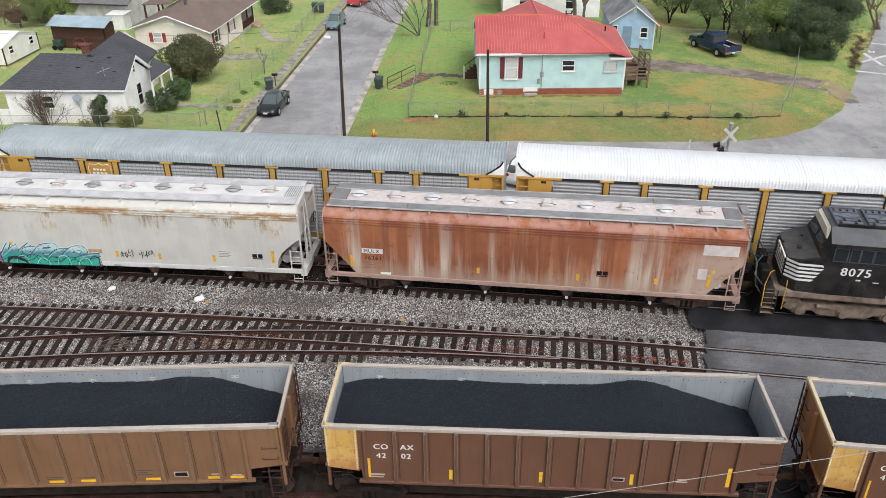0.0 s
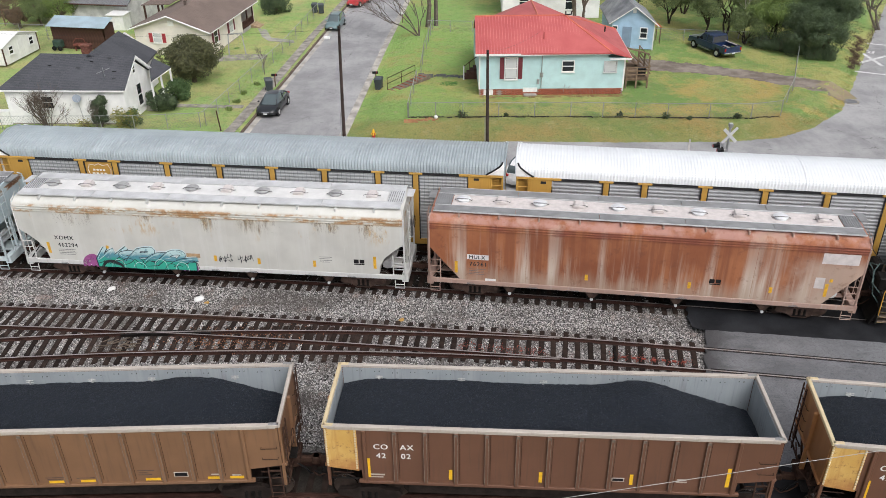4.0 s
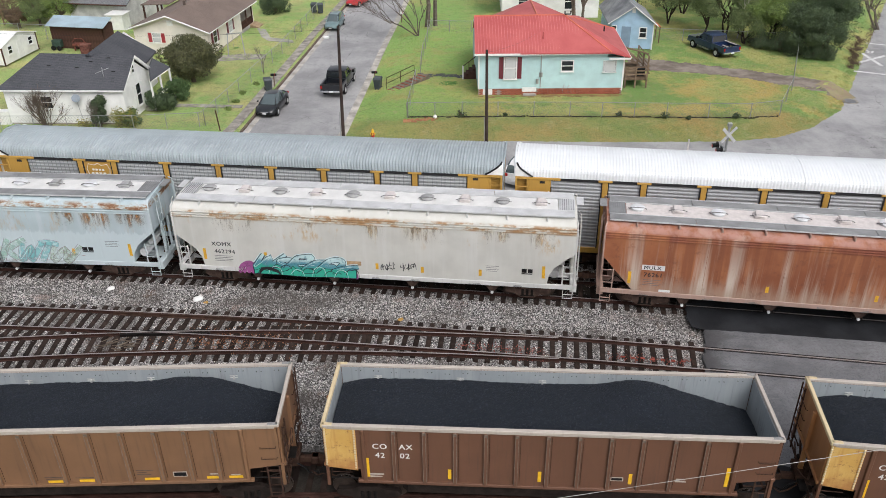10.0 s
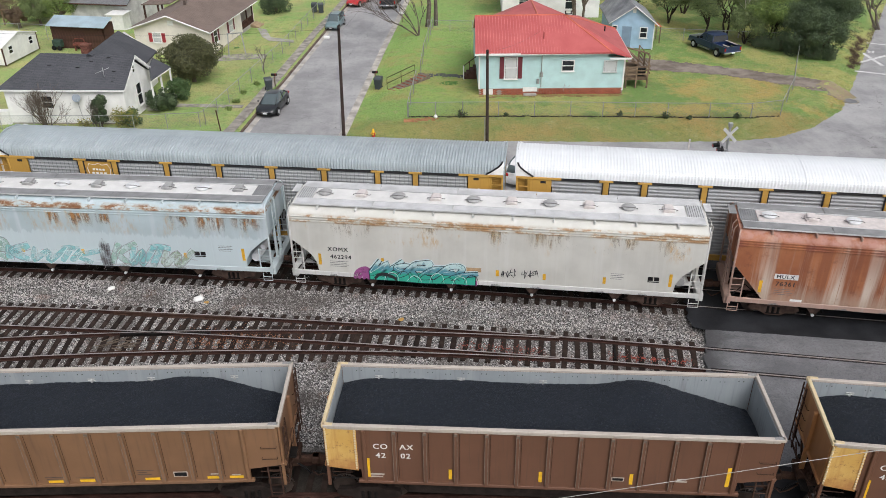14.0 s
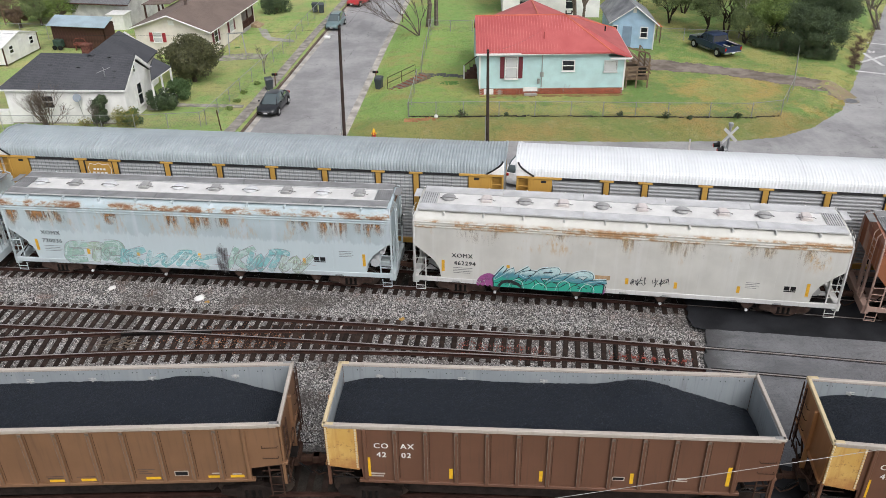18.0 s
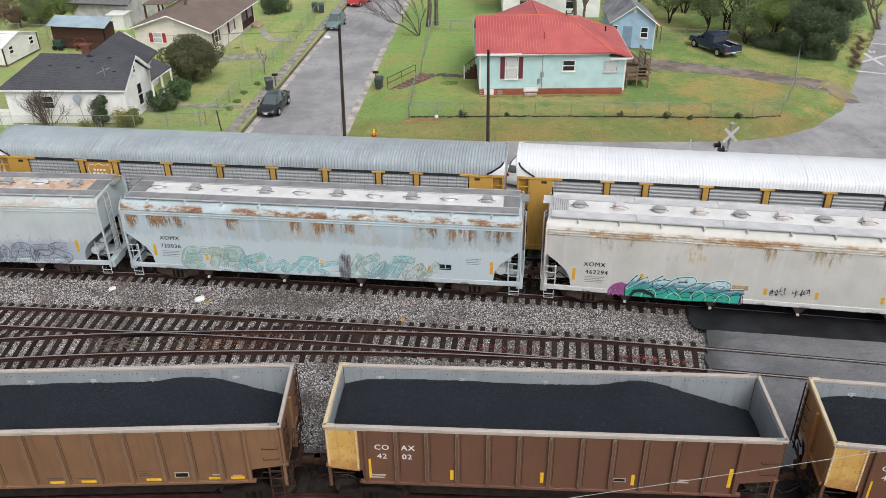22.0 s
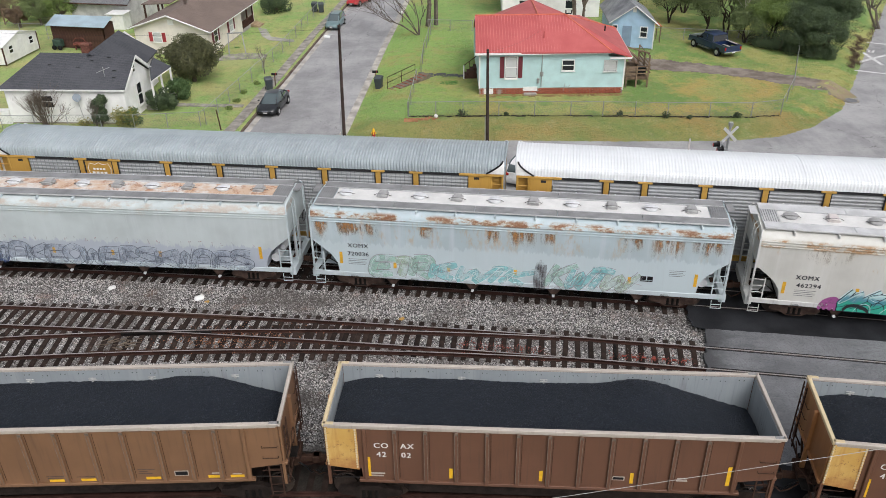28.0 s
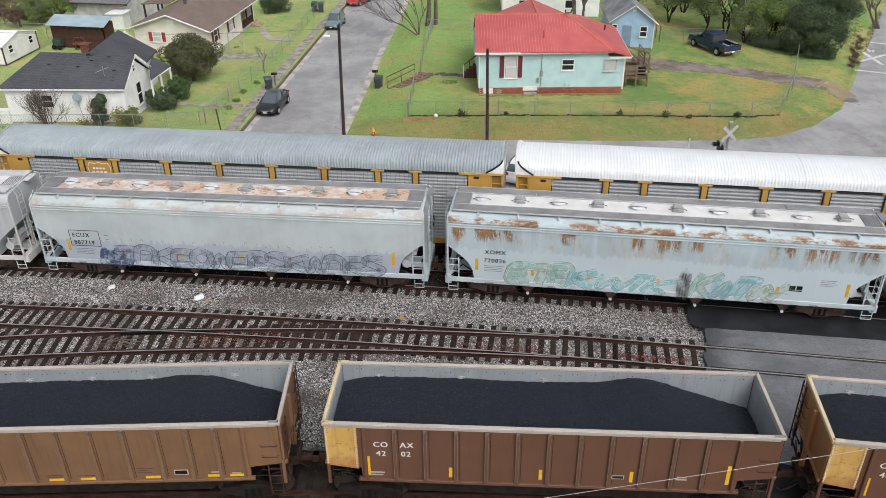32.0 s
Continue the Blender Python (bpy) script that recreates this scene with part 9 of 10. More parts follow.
bare_tree("bare tree with grey trunk behind the lawn", -.4, 82.8, 4.5, .24, 5, 19, spread=.6, lot=True, tone=M["trunk_grey"])
bare_tree("bare tree between the houses", 13.2, 80.5, 3.2, .25, 5, 31, spread=.55, lot=True, tone=M["trunk"])
bare_tree("bare tree between the houses", 14.2, 80.0, 3.2, .16, 4, 33, spread=.55, lot=True, tone=M["trunk"])
bare_tree("bare pale tree reaching over the road", 43.0, 79.0, 2.6, .14, 5, 44, (-.5, -.3), spread=.8, stems=2, tone=M["twig"])
bare_tree("dead tree with pale bleached limbs", 28.4, 76.5, 3.4, .07, 5, 53, (.05, -.1), spread=1.0, lot=True, tone=M["pale_twig"])
# the thicket beside the road
def limbs(g, tips, a, d, length, r, depth, rnd, spread, up):
    """Branches that note where their twigs end."""
    b = a + d * length
    mid = a.lerp(b, .5) + Vector((rnd.uniform(-1, 1), rnd.uniform(-1, 1), rnd.uniform(-.3, .8))) * length * .09
    g.tube([a, mid, b], r, 6 if r > .05 else 4, False, r * .62)
    if depth < 2:
        tips.append((b, length))
        tips.append((mid, length * .8))
    if depth:
        for k in range(3):
            e = (d + Vector((rnd.uniform(-1, 1), rnd.uniform(-1, 1), rnd.uniform(-.7, .9) + up)) * spread).normalized()
            limbs(g, tips, a.lerp(b, rnd.uniform(.5, 1)), e, length * rnd.uniform(.58, .84), r * .6, depth - 1, rnd, spread, up)


def grove_tree(label, x, y, h, leaf, count, seed, stems=2, fan=.3, spread=.8, puff=.42, low=0, size=.068, bark=None, name="thicket_tree", clear=0):
    """A tree of several stems whose leaves sit in loose flat sprays at the twigs' ends; low adds a skirt of foliage."""
    t = thing(name, label, "tree", at=pose(x, y, .45))
    rnd = random.Random(seed)
    g, tips = Geo(), []
    for k in range(stems):
        d = Vector((rnd.uniform(-fan, fan), rnd.uniform(-fan, fan), 1)).normalized()
        limbs(g, tips, Vector((rnd.uniform(-.25, .25), rnd.uniform(-.2, .2), -.2)), d, h * .30, .035 + .009 * h, 4, rnd, spread, .05)
    part("trunk", g, bark or M["wet_bark"], t)
    clumps = [(q.x, q.y, max(.5, q.z), puff * rnd.uniform(.7, 1.3)) for q, L in tips if q.z > clear]
    clumps += [(rnd.uniform(-1, 1) * h * .33, rnd.uniform(-1, 1) * h * .25, rnd.uniform(.3, 1.0) * h * .4, puff * rnd.uniform(.8, 1.5)) for k in range(low)]
    leaves("crown", clumps, count, size, leaf, t, seed)
    return t


M["mould"] = plain("dark_leaf_mould", (.075, .060, .040), .95, var=.4, scale=2.0, grain=14, bump=.6, col2=(.10, .115, .045))
M["wet_bark"] = plain("dark_wet_bark", (.050, .038, .030), .9, var=.35, scale=4, grain=18, bump=.5)
for k, (label, x, y, h, leaf, count, stems, fan, low) in enumerate((
        ("thin-leaved tree with a dark forked trunk", 25.5, 76.8, 7.0, "leaf_privet", 9000, 2, .35, 0),
        ("tall dark tree with sparse olive leaves", 26.9, 76.0, 8.0, "leaf_privet", 8000, 2, .25, 0),
        ("leaning many-stemmed privet beside the pickup", 27.6, 73.0, 4.4, "leaf_privet", 6000, 4, .5, 0),
        ("dense mid-green privet reaching the ground", 30.3, 73.2, 5.6, "leaf_spring", 17000, 4, .5, 26),
        ("dense dark evergreen with layered sprays", 33.4, 69.6, 6.2, "leaf_dark", 19000, 4, .55, 22),
        ("dark evergreen in the thicket", 32.2, 71.9, 6.0, "leaf_dark", 17000, 3, .5, 26),
        ("dark evergreen by the road's edge", 35.3, 72.8, 6.4, "leaf_dark", 15000, 3, .5, 16),
        ("olive-green tree behind the fence", 22.6, 80.5, 6.5, "leaf_privet", 8000, 2, .4, 0),
        ("olive-green tree behind the fence", 29.2, 79.6, 7.0, "leaf_privet", 8000, 3, .4, 0),
        ("olive-green tree at the back of the thicket", 25.4, 84.5, 7.5, "leaf_privet", 9000, 3, .4, 0),
        ("green tree at the back of the thicket", 33.4, 78.6, 7.5, "leaf_spring", 12000, 3, .4, 14),
        ("dark tree at the back of the thicket", 37.0, 78.0, 7.0, "leaf_dark", 12000, 3, .4, 14),
        ("olive-green tree at the back of the lawn", 20.2, 85.5, 7.0, "leaf_privet", 10000, 3, .4, 12),
        ("green tree far behind the thicket", 30.0, 88.0, 8.0, "leaf_spring", 11000, 3, .4, 20))):
    grove_tree(label, x, y, h, M[leaf], int(count * 1.7), 300 + k, stems, fan, low=low + (4 if low else 0), clear=0 if low else .34 * h)
for k, (x, y, r) in enumerate(((29.4, 73.2, 1.0), (30.7, 72.0, 1.1), (31.7, 70.9, 1.1), (32.7, 69.6, .9), (33.9, 69.4, .8))):
    shrub("dark undergrowth at the foot of the thicket", x, y, r, r * .75, M["leaf_dark"], 3200, .06, 360 + k, True)
draped("leaf_mould", [(28.0, 72.6), (29.5, 70.9), (31.6, 69.0), (33.6, 67.7), (34.4, 68.6), (35.5, 72.0), (33.0, 74.6), (29.0, 75.0)], M["mould"], "dark leaf mould under the thicket", "soil", .022, .25, .6)
for k in range(11):
    u = k / 10
    shrub("brown dry vines and weeds along the road", 34.75 + 4.6 * u + .25 * math.sin(k * 2.3), 66.6 + 8.6 * u, .36 + .12 * (k % 3), .2 + .08 * (k % 2), M["leaf_dry"], 420, .045, 340 + k, False, "dry_shrub")
for k, (x, y, h, r, leaf) in enumerate(((-41.6, 84.8, 3.0, 1.7, "leaf_privet"), (-39.6, 85.6, 3.4, 1.8, "leaf_spring"), (-37.8, 86.8, 3.6, 1.7, "leaf_privet"), (-43.0, 87.2, 3.2, 1.8, "leaf_privet"), (-43.4, 84.0, 2.2, 1.1, "leaf_dry"))):
    tree("garden_tree", "light green garden tree behind the sheds", x, y, 1.0, .15, blob(rnd, r, r * .85, h * .36, h * .56, 34, r * .27), 8000, .07, M[leaf], 130 + k)
for k, (x, y, r, leaf) in enumerate(((-46.5, 88.5, 1.6, "leaf_dry"), (-48.5, 86.0, 1.5, "leaf_privet"), (-50.5, 83.5, 1.6, "leaf_dry"), (-46.0, 91.5, 2.0, "leaf_spring"), (-49.5, 90.0, 2.0, "leaf_dry"))):
    shrub("overgrown twiggy shrub behind the sheds", x, y, r, r * .8, M[leaf], 4200, .07, 150 + k)
bare_tree("bare tree at the far garden edge", -46.5, 84.5, 2.8, .14, 5, 61, spread=.6)
bare_tree("bare tree at the far garden edge", -49.5, 82.0, 2.8, .16, 5, 62, spread=.6)
bare_tree("bare shrub by the sidewalk", -15.05, 67.3, 1.2, .05, 3, 63, spread=.4)
swing2 = thing("timber_frame", "weathered square timber frame at the garden edge", "timber frame", at=pose(-44.7, 85.0, 0, 0, 0, -10))
part("frame", Geo().box(-.9, -.8, -.05, .05, 0, 1.7).box(.8, .9, -.05, .05, 0, 1.7).box(-.9, .9, -.05, .05, 1.6, 1.7).tube([(-.85, 0, .1), (.85, 0, 1.6)], .05, 4), M["deck_wood"], swing2)
# leaf litter along the road's edge
spots = [(37.6 + k * .012 + rng.uniform(-.5, .5), 71.5 + k * .02 + rng.uniform(-.6, .6), .03) for k in range(700)]
pebbles("leaf_litter", spots, .07, M["leaf_dry"], "dry brown leaf litter along the road edge", "leaf litter")

# grass tufts over the lawns
ROADS = [[(-14.2, 40), (-6.4, 40), (-6.4, 53.5), (-5.4, 64.4), (-3.9, 84.6), (-2.5, 120), (-9, 120), (-11.6, 80.7), (-13.3, 63.9), (-14.3, 53.5)],
         [(-15.9, 52.2), (-15.4, 54.8), (-14.4, 64.4), (-13.0, 79.1), (-11.4, 93.4), (-10.5, 94.5), (-12.1, 80.6), (-13.45, 65.5), (-14.55, 55.2), (-15.0, 52.2)],
         [(3, 60), (14, 60), (15, 69), (12, 71), (3, 71)], [(16.5, 69), (30, 63), (31, 60), (27, 61), (16.5, 66)], [(-31.5, 56), (-22, 55.6), (-20.8, 61.5), (-23.5, 65), (-31.5, 61)]]


def tufts(count, x0, x1, y0, y1, seed):
    """Places for small grass clumps, off the roads and houses."""
    r = np.random.default_rng(seed)
    out = []
    while len(out) < count:
        x, y = r.uniform(x0, x1), r.uniform(y0, y1)
        edge = min(y - 51.7, -.617 * (x - 23.2) + .787 * (y - 51.6), -.864 * (x - 29.7) + .504 * (y - 56.7))
        if edge < .1 or any(inside((x, y), q) for q in ROADS):
            continue
        out.append((x, y, (ground_at(x, y) if x > -8 else 0.0) + r.uniform(-.02, .012)))
    return out


pebbles("grass_tufts", tufts(32000, -6, 36, 51.5, 80, 5), .062, M["blades"], "short green and straw grass tufts on the lawn", "grass")
pebbles("grass_tufts", tufts(16000, -32, -13, 52.5, 86, 6), .062, M["blades"], "short green grass tufts on the garden lawns", "grass")
k_ = (21.1 - LIFT) / 21.1
LINE = [(-2.4, 56.5), (9.5, 56.15), (22.5, 55.35), (24.9, 55.9)]
draped("fence_soil", [(x * k_, y * k_ - .12) for x, y in LINE] + [(x * k_, y * k_ + .10) for x, y in LINE[::-1]], M["soil"], "dark bare soil line under the fence", "soil", .025, .12, .12)


# ---- vehicles ----
def paint(name, col, rough=.28):
    n = Nodes(name)
    n.b.inputs["Coat Weight"].default_value = .5
    g = n.noise(3, 4)
    return n.done(n.mix(n.ramp(g, .3, .7), times(col, .9), times(col, 1.1)), rough)


M["paint_black"] = paint("black_car_paint", (.010, .012, .016))
M["paint_charcoal"] = paint("charcoal_car_paint", (.014, .016, .019))
M["paint_blue"] = paint("navy_car_paint", (.012, .026, .078))
M["paint_teal"] = paint("grey_teal_car_paint", (.15, .225, .235))
M["paint_red"] = paint("red_car_paint", (.50, .018, .022))
M["paint_white"] = paint("white_car_paint", (.80, .80, .80))
M["headlamp"] = plain("clear_lamp_lens", (.70, .72, .74), .15, .3, var=.05)
M["tail"] = plain("red_lamp_lens", (.42, .015, .015), .2, var=.05)
M["plate"] = plain("plate_white", (.72, .73, .74), .4, var=.05)


n = Nodes("sky_pale_car_glass")
n.b.inputs["Coat Weight"].default_value = 1.0
M["dark_glass"] = paint("dark_truck_glass", (.014, .017, .019), .06)
# pale base colour paints in the sky's reflection on the car windows
M["car_glass"] = n.done((.085, .112, .118), .05)


M["alloy"] = plain("dull_alloy_rim", (.55, .55, .55), .45, .3, var=.1, scale=6)


def car_wheel(parent, x, y, r, wide=.22):
    s = 1 if y > 0 else -1
    t = part("wheel", Geo().disc((0, 0, 0), (0, 1, 0), r, wide, 20), M["rubber"], parent, at=pose(x, y, r))
    part("rim", Geo().disc((0, s * (wide / 2 + .004), 0), (0, 1, 0), r * .56, .03, 16), M["alloy"], t)
    return t


def shell(outline, half, lip=.06):
    """A body from a side outline, rounded in at both flanks."""
    cx = sum(x for x, z in outline) / len(outline)
    cz = sum(z for x, z in outline) / len(outline)
    def ring(y, k):
        return [(cx + (x - cx) * k, y, cz + (z - cz) * k) for x, z in outline]
    return Geo().loft([ring(-half, .955), ring(-half + lip * .5, .985), ring(-half + lip * 1.6, 1.0), ring(half - lip * 1.6, 1.0), ring(half - lip * .5, .985), ring(half, .955)])


def cabin(base, roof, zb, zt, wb, wt):
    """Glass house: base and roof spans along x, at two heights, with two half widths."""
    b = [(base[0], -wb, zb), (base[1], -wb, zb), (base[1], wb, zb), (base[0], wb, zb)]
    t = [(roof[0], -wt, zt), (roof[1], -wt, zt), (roof[1], wt, zt), (roof[0], wt, zt)]
    return Geo().loft([b, t])


def pillars(base, roof, zb, zt, wb, wt, mids):
    g = Geo()
    for s in (-1, 1):
        for x0, x1 in [(base[0], roof[0]), (base[1], roof[1])] + [(m, m) for m in mids]:
            g.tube([(x0, s * wb, zb), (x1, s * wt, zt)], .045, 4)
    return g


def saloon(label, tone, at, suv=False, group="parked cars"):
    """A rounded modern car, built from sections along its length; x forward."""
    c = thing("suv" if suv else "sedan", label, "car", group, at=at)
    W = .89
    up = .10 if suv else 0.0
    # station: x, half width, underside, shoulder height, height at the middle
    st = [(-2.24, .62, .38, .66, .74), (-2.16, .78, .28, .84 + up, .94 + up), (-1.8, .86, .24, .93 + up, 1.0 + up), (-1.0, W, .22, .92 + up, .98 + up), (.2, W, .22, .89 + up, .95 + up), (.95, .88, .22, .85 + up, .93 + up),
          (1.5, .86, .24, .79 + up, .86 + up), (1.95, .80, .28, .70 + up, .76 + up), (2.2, .68, .34, .58 + up, .64 + up), (2.28, .52, .40, .50, .54)]
    rings = []
    for x, w, zb, zs, zm in st:
        half = [(w * .90, zb), (w, zb + .14), (w * 1.0, (zb + zs) * .5), (w * .965, zs - .05), (w * .90, zs + .01), (w * .62, zs + (zm - zs) * .75)]
        rings.append([(x, -y, z) for y, z in half] + [(x, 0, zm)] + [(x, y, z) for y, z in half[::-1]])
    part("body", Geo().loft(rings), tone, c, smooth=55)
    if suv:
        gh = [(-2.12, .72, .68, 1.02, 1.06), (-1.98, .76, .62, 1.02, 1.50), (-1.6, .79, .62, 1.0, 1.66), (-.6, .80, .63, .98, 1.70), (.2, .80, .62, .98, 1.66), (.55, .79, .60, .98, 1.52), (1.15, .74, .68, .98, 1.0)]
        roof_span, mids = (1, 5), (-1.15, -.2)
    else:
        gh = [(-1.82, .70, .64, .94, .97), (-1.35, .75, .58, .92, 1.26), (-.9, .77, .57, .91, 1.40), (-.3, .78, .57, .90, 1.45), (.2, .78, .56, .90, 1.42), (.62, .77, .55, .89, 1.26), (1.32, .70, .62, .88, .90)]
        roof_span, mids = (1, 5), (-.45,)
    rings = [[(x, -wb, zb), (x, -(wb + wt) / 2 - .02, (zb + zt) / 2), (x, -wt, zt - .03), (x, -wt * .7, zt), (x, wt * .7, zt), (x, wt, zt - .03), (x, (wb + wt) / 2 + .02, (zb + zt) / 2), (x, wb, zb)] for x, wb, wt, zb, zt in gh]
    part("cabin_glass", Geo().loft(rings), M["car_glass"], c, smooth=50)
    inner = gh[roof_span[0]:roof_span[1]]
    part("roof", Geo().loft([[(x, -wt - .012, zt - .06), (x, -wt * .72, zt + .014), (x, wt * .72, zt + .014), (x, wt + .012, zt - .06), (x, wt * .7, zt - .05), (x, -wt * .7, zt - .05)] for x, wb, wt, zb, zt in inner]), tone, c, smooth=50)
    for s in (-1, 1):
        for a, b in ((gh[0], gh[1]), (gh[-1], gh[-2])):
            part("pillar", Geo().tube([(a[0], s * a[1], a[3] + .02), (b[0], s * (b[2] + .012), b[4] - .03)], .05, 5), tone, c)
        for x in mids:
            part("pillar", Geo().tube([(x, s * .785, .9), (x, s * .70, 1.2 + up), (x - .05, s * .60, (1.60 if suv else 1.38))], .035, 5), M["black"], c)
        part("headlight", Geo().loft([[(1.86, s * .78, .62 + up), (2.17, s * .60, .50 + up), (2.17, s * .56, .60 + up), (1.86, s * .72, .72 + up)], [(1.84, s * .70, .62 + up), (2.14, s * .52, .50 + up), (2.14, s * .50, .60 + up), (1.84, s * .66, .72 + up)]]), M["headlamp"], c, "clear headlight")
        part("taillight", Geo().box(-2.26, -2.1, min(s * .5, s * .80), max(s * .5, s * .80), .72 + up, .88 + up, .03), M["tail"], c, "red tail light")
        part("mirror", Geo().box(.72, .9, min(s * .86, s * 1.04), max(s * .86, s * 1.04), .92 + up, 1.04 + up, .04), tone, c)
        part("door_seam", Geo().box(-.46, -.44, min(s * .86, s * .893), max(s * .86, s * .893), .34, .88), M["black"], c)
        part("door_handle", Geo().box(-.3, -.12, min(s * .88, s * .91), max(s * .88, s * .91), .74 + up, .78 + up, .008), tone, c)
        for x in (-1.36, 1.38):
            part("wheel_arch", Geo().disc((x, s * (W - .03), .34), (0, 1, 0), .40, .09, 20), M["black"], c)
            car_wheel(c, x, s * (W - .09), .33)
    part("lower_grille", Geo().box(2.18, 2.285, -.46, .46, .36, .47, .03), M["black"], c)
    part("grille", Geo().box(2.2, 2.29, -.30, .30, .50 + up * .4, .57 + up * .4, .02), M["chrome"], c, "chrome grille strip")
    part("number_plate", Geo().box(2.285, 2.30, -.16, .16, .37, .48), M["plate"], c)
    part("number_plate", Geo().box(-2.26, -2.235, -.16, .16, .50, .62), M["plate"], c)
    return c


def pickup(label, tone, at=None, group="", crew=True, size=1.0, category="pickup truck", bed_tone=None):
    c = thing("pickup_truck", label, category, group, at=at)
    W = .98
    part("chassis", Geo().box(-2.8, 2.6, -.8, .8, .42, .62, .04), M["black"], c)
    part("front_body", shell([(-.95, .55), (-.95, 1.12), (1.1, 1.14), (2.55, 1.06), (2.72, .95), (2.75, .5)] if crew else [(-.2, .5), (-.2, 1.1), (1.1, 1.1), (2.5, 1.0), (2.68, .9), (2.7, .5)], W), tone, c, smooth=35)
    b, r = ((-.95, 1.25), (-.78, .55)) if crew else ((-.35, 1.25), (-.15, .5))
    part("cabin_glass", cabin(b, r, 1.10, 1.80, W - .08, W - .22), M["dark_glass"], c)
    part("roof", Geo().loft([[(x, y, z + .05 * (1 - (y / (W - .18)) ** 2)) for y in (-(W - .18), -(W - .34), -.28, .28, W - .34, W - .18)] + [(x, y, 1.72) for y in (W - .18, -(W - .18))] for x, z in ((r[0] - .08, 1.76), (r[0] + .1, 1.81), (r[1] - .15, 1.82), (r[1] + .16, 1.75))]), tone, c, smooth=40)
    part("pillar", pillars(b, r, 1.10, 1.8, W - .08, W - .22, [.05] if crew else [.3]), tone, c)
    x0 = -1.0 if crew else -.35
    bed = part("bed", Geo().box(-2.85, x0, -W + .12, W - .12, .66, .74), M["bed_liner"], c, "dark bed liner")
    for s in (-1, 1):
        part("bed_side", Geo().prism([(-2.88, .58), (-2.88, 1.16), (x0, 1.16), (x0, .58), (-1.35, .56), (-1.5, .88), (-2.05, .88), (-2.2, .56)], min(s * W, s * (W - .13)), max(s * W, s * (W - .13))), tone, c)
        part("headlight", Geo().box(2.62, 2.76, min(s * .6, s * .92), max(s * .6, s * .92), .8, 1.02, .03), M["headlamp"], c)
        part("taillight", Geo().box(-2.92, -2.84, min(s * .8, s * .97), max(s * .8, s * .97), .78, 1.06, .02), M["tail"], c)
        part("mirror", Geo().box(1.0, 1.16, min(s * .98, s * 1.22), max(s * .98, s * 1.22), 1.12, 1.36, .03), M["black"], c)
        part("side_step", Geo().box(-.85, 1.1, min(s * .92, s * 1.04), max(s * .92, s * 1.04), .40, .46, .02), M["chrome"], c)
    part("tailgate", Geo().box(-2.9, -2.82, -W + .08, W - .08, .62, 1.16, .02), tone, c)
    part("bed_front", Geo().box(x0 - .06, x0, -W + .1, W - .1, .66, 1.16), tone, c)
    part("rear_bumper", Geo().box(-3.02, -2.86, -.95, .95, .48, .66, .03), M["chrome"], c, "chrome rear bumper")
    part("front_bumper", Geo().box(2.7, 2.86, -.95, .95, .45, .66, .03), M["chrome"], c)
    part("grille", Geo().box(2.73, 2.79, -.58, .58, .72, 1.02, .02), M["chrome"], c)
    part("number_plate", Geo().box(-3.03, -3.02, -.17, .17, .52, .64), M["plate"], c)
    wheels = [(car_wheel(c, x, s * (W - .10), .40, .26), x, s * (W - .10)) for x in (-1.78, 1.80) for s in (-1, 1)]
    return c, wheels


M["bed_liner"] = plain("black_bed_liner", (.02, .02, .021), .8, var=.2)


def heading(x, y, deg, size=1.0):
    return pose(x, y, .02, 0, 0, deg) @ Matrix.Scale(size, 4)


saloon("charcoal sedan parked at the kerb", M["paint_charcoal"], heading(-12.72, 58.5, -97, .9))
saloon("grey-teal compact SUV parked at the kerb", M["paint_teal"], heading(-10.65, 82.6, -98, .80), True)
saloon("bright red car parked up the street", M["paint_red"], heading(-9.1, 92.6, -112, .86))
navy, _ = pickup("navy blue pickup truck parked on the lawn", M["paint_blue"], pose(24.2, 70.75, .5, 0, 0, 111) @ Matrix.Scale(.90, 4), "", True)
part("bed_board", Geo().box(-2.6, -.6, -.75, -.6, 1.17, 1.22).box(-2.7, -1.6, .1, .25, 1.0, 1.06), M["pale_twig"], navy, "pale board across the bed")
saloon("white SUV standing behind the auto carriers", M["paint_white"], heading(5.4, 45.75, 62, .96), True)
black_truck, TRUCK_WHEELS = pickup("black crew-cab pickup truck driving up the street", M["paint_black"], heading(-30, 48, 0, .9))


# ---- everything that moves ----
REF_T = (0, 2, 4, 6, 8, 10, 12, 14, 16, 18, 20, 22, 24, 26, 28, 30, 32)
REF_S = (-26.92, -24.44, -21.93, -19.37, -16.73, -14.0, -11.2, -8.33, -5.42, -2.47, .5, 3.5, 6.54, 9.61, 12.73, 15.92, 19.16)
TRAIN = np.polyfit(REF_T, REF_S, 5)


def train_at(t):
    """How far the reference end of the train has come along its track."""
    return float(np.polyval(TRAIN, t))


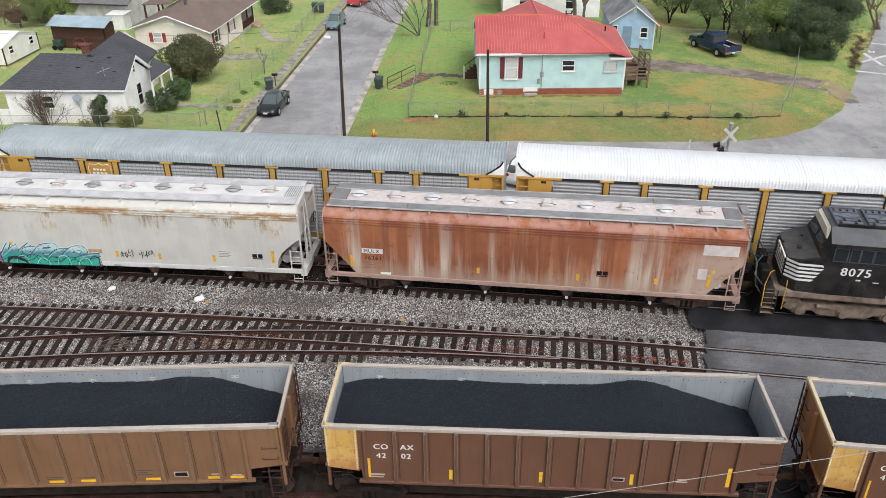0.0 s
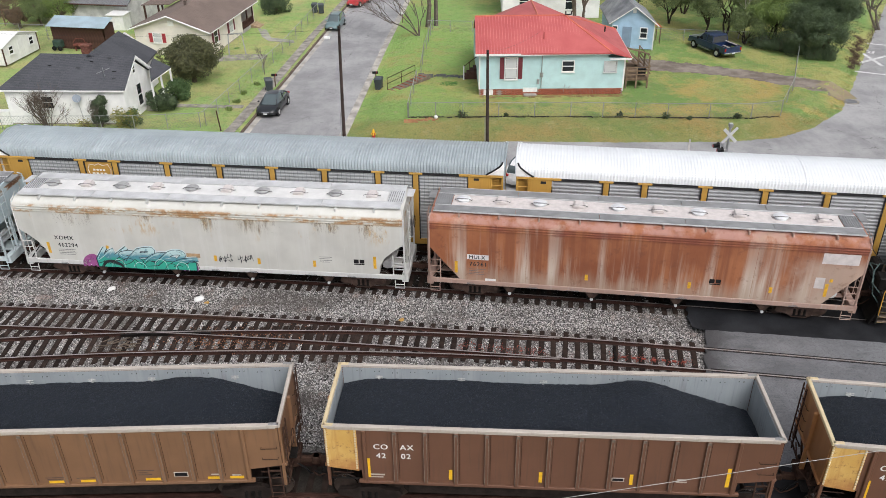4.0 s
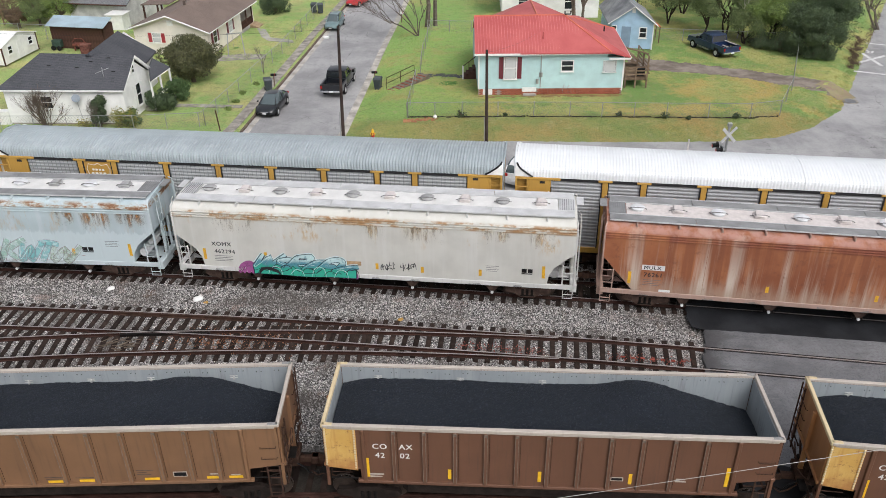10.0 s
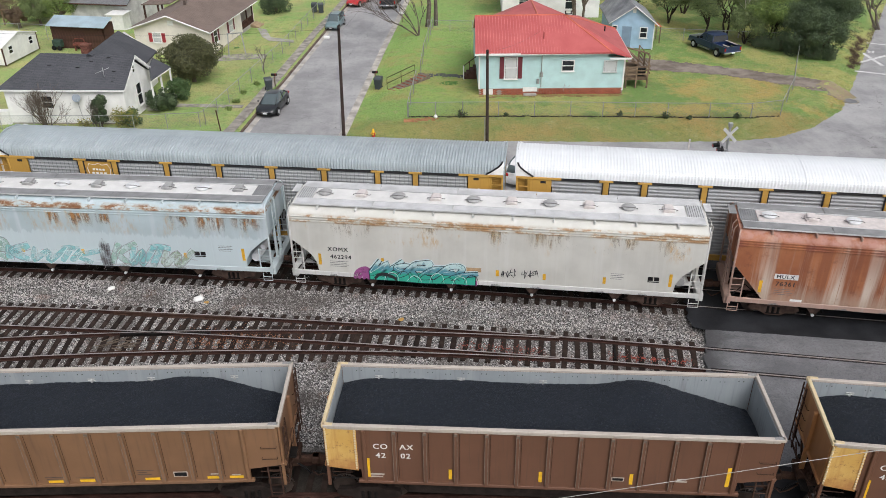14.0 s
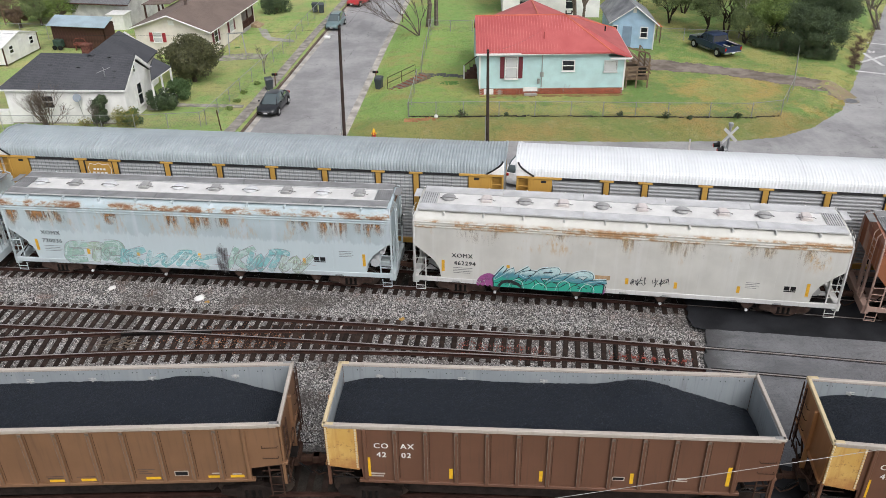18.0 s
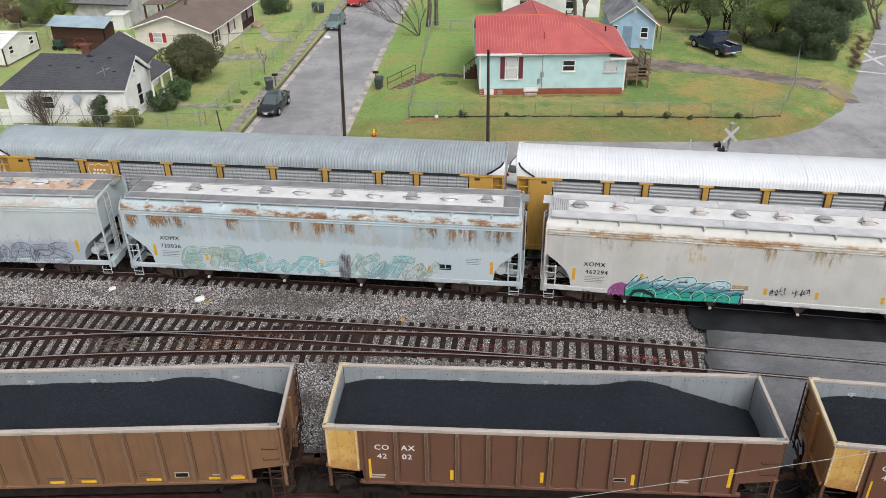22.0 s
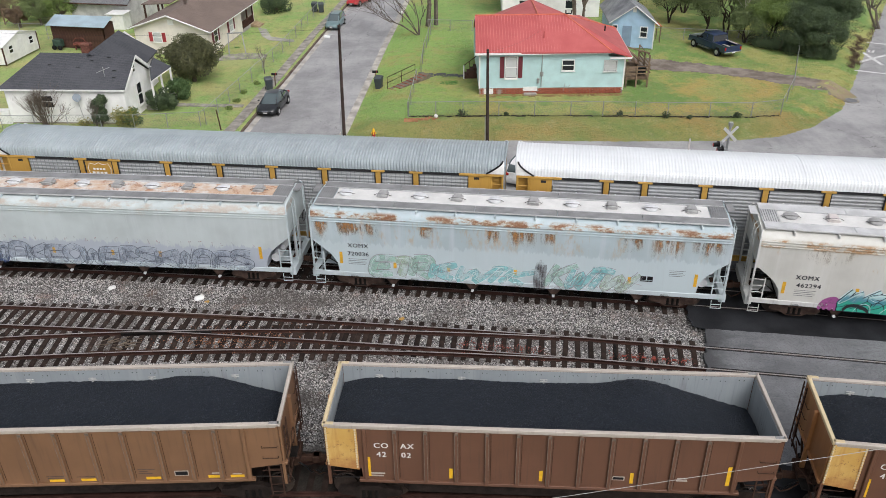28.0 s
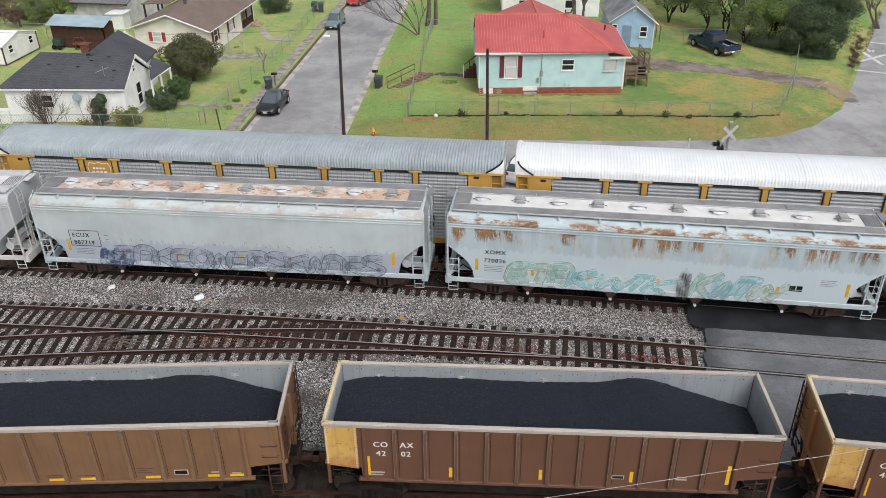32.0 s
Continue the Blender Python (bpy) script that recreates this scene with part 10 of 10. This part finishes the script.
def motions():
    steps = [i * .5 for i in range(65)]
    fine = [i * .32 for i in range(101)]
    cars = ((cream_car, 10.83), (blue_car, -9.25), (green_car, -29.34), (red_car, 31.0), (grey_car, -49.42))
    for k, (car, off) in enumerate(cars):
        walk(car, [(t, car_pose("hopper", train_at(t) + off, 7.35)) for t in steps])
    for wheels in HOPPER_WHEELS + [LOCO_WHEELS]:
        for wheel, x in wheels:
            z = wheel.matrix_basis.translation.z
            walk(wheel, [(t, pose(x, 0, z, 0, math.degrees((train_at(t) - train_at(0)) / z), 0)) for t in fine])
    walk(loco, [(t, car_pose("hopper", train_at(t) + 41.15 + 10.6, 6.6) @ pose(-10.6, 0, 0)) for t in steps])
    # the black pickup turns out of the road behind the railway and drives up the street
    path = ((5.0, -20.0, 48.6, 4), (6.0, -15.6, 49.4, 10), (6.4, -14.1, 50.2, 15), (6.8, -12.95, 51.2, 22), (7.2, -12.05, 52.2, 31), (7.6, -11.25, 53.1, 43), (8.0, -10.45, 54.3, 55), (8.6, -9.6, 56.4, 70), (9.0, -9.1, 58.2, 77), (9.5, -8.65, 60.7, 80),
            (10.0, -8.2, 63.5, 83), (11.0, -7.5, 70.0, 84), (12.0, -6.85, 77.1, 84.5), (13.0, -6.2, 84.3, 85), (14.5, -5.1, 96.0, 85), (16.0, -4.0, 108.5, 85), (18.0, -2.4, 126, 85))
    rows = [(0.0, heading(-41.0, 48.0, 3)), (2.5, heading(-29.5, 48.4, 3))] + [(t, heading(x, y, a)) for t, x, y, a in path] + [(32.0, heading(-1.0, 142, 85))]
    walk(black_truck, rows)
    run = [(t, x, y) for t, x, y, a in path]
    for wheel, wx, wy in TRUCK_WHEELS:
        turn, wr, last = 0.0, [(0.0, pose(wx, wy, .40))], None
        for t in [5.0 + k / 15 for k in range(166)]:
            x, y = np.interp(t, [q[0] for q in run], [q[1] for q in run]), np.interp(t, [q[0] for q in run], [q[2] for q in run])
            turn += math.degrees(math.dist((x, y), last) / .40) if last else 0.0
            last = (x, y)
            wr.append((t, pose(wx, wy, .40, 0, turn, 0)))
        walk(wheel, wr + [(32.0, pose(wx, wy, .40, 0, turn + 40, 0))])


motions()
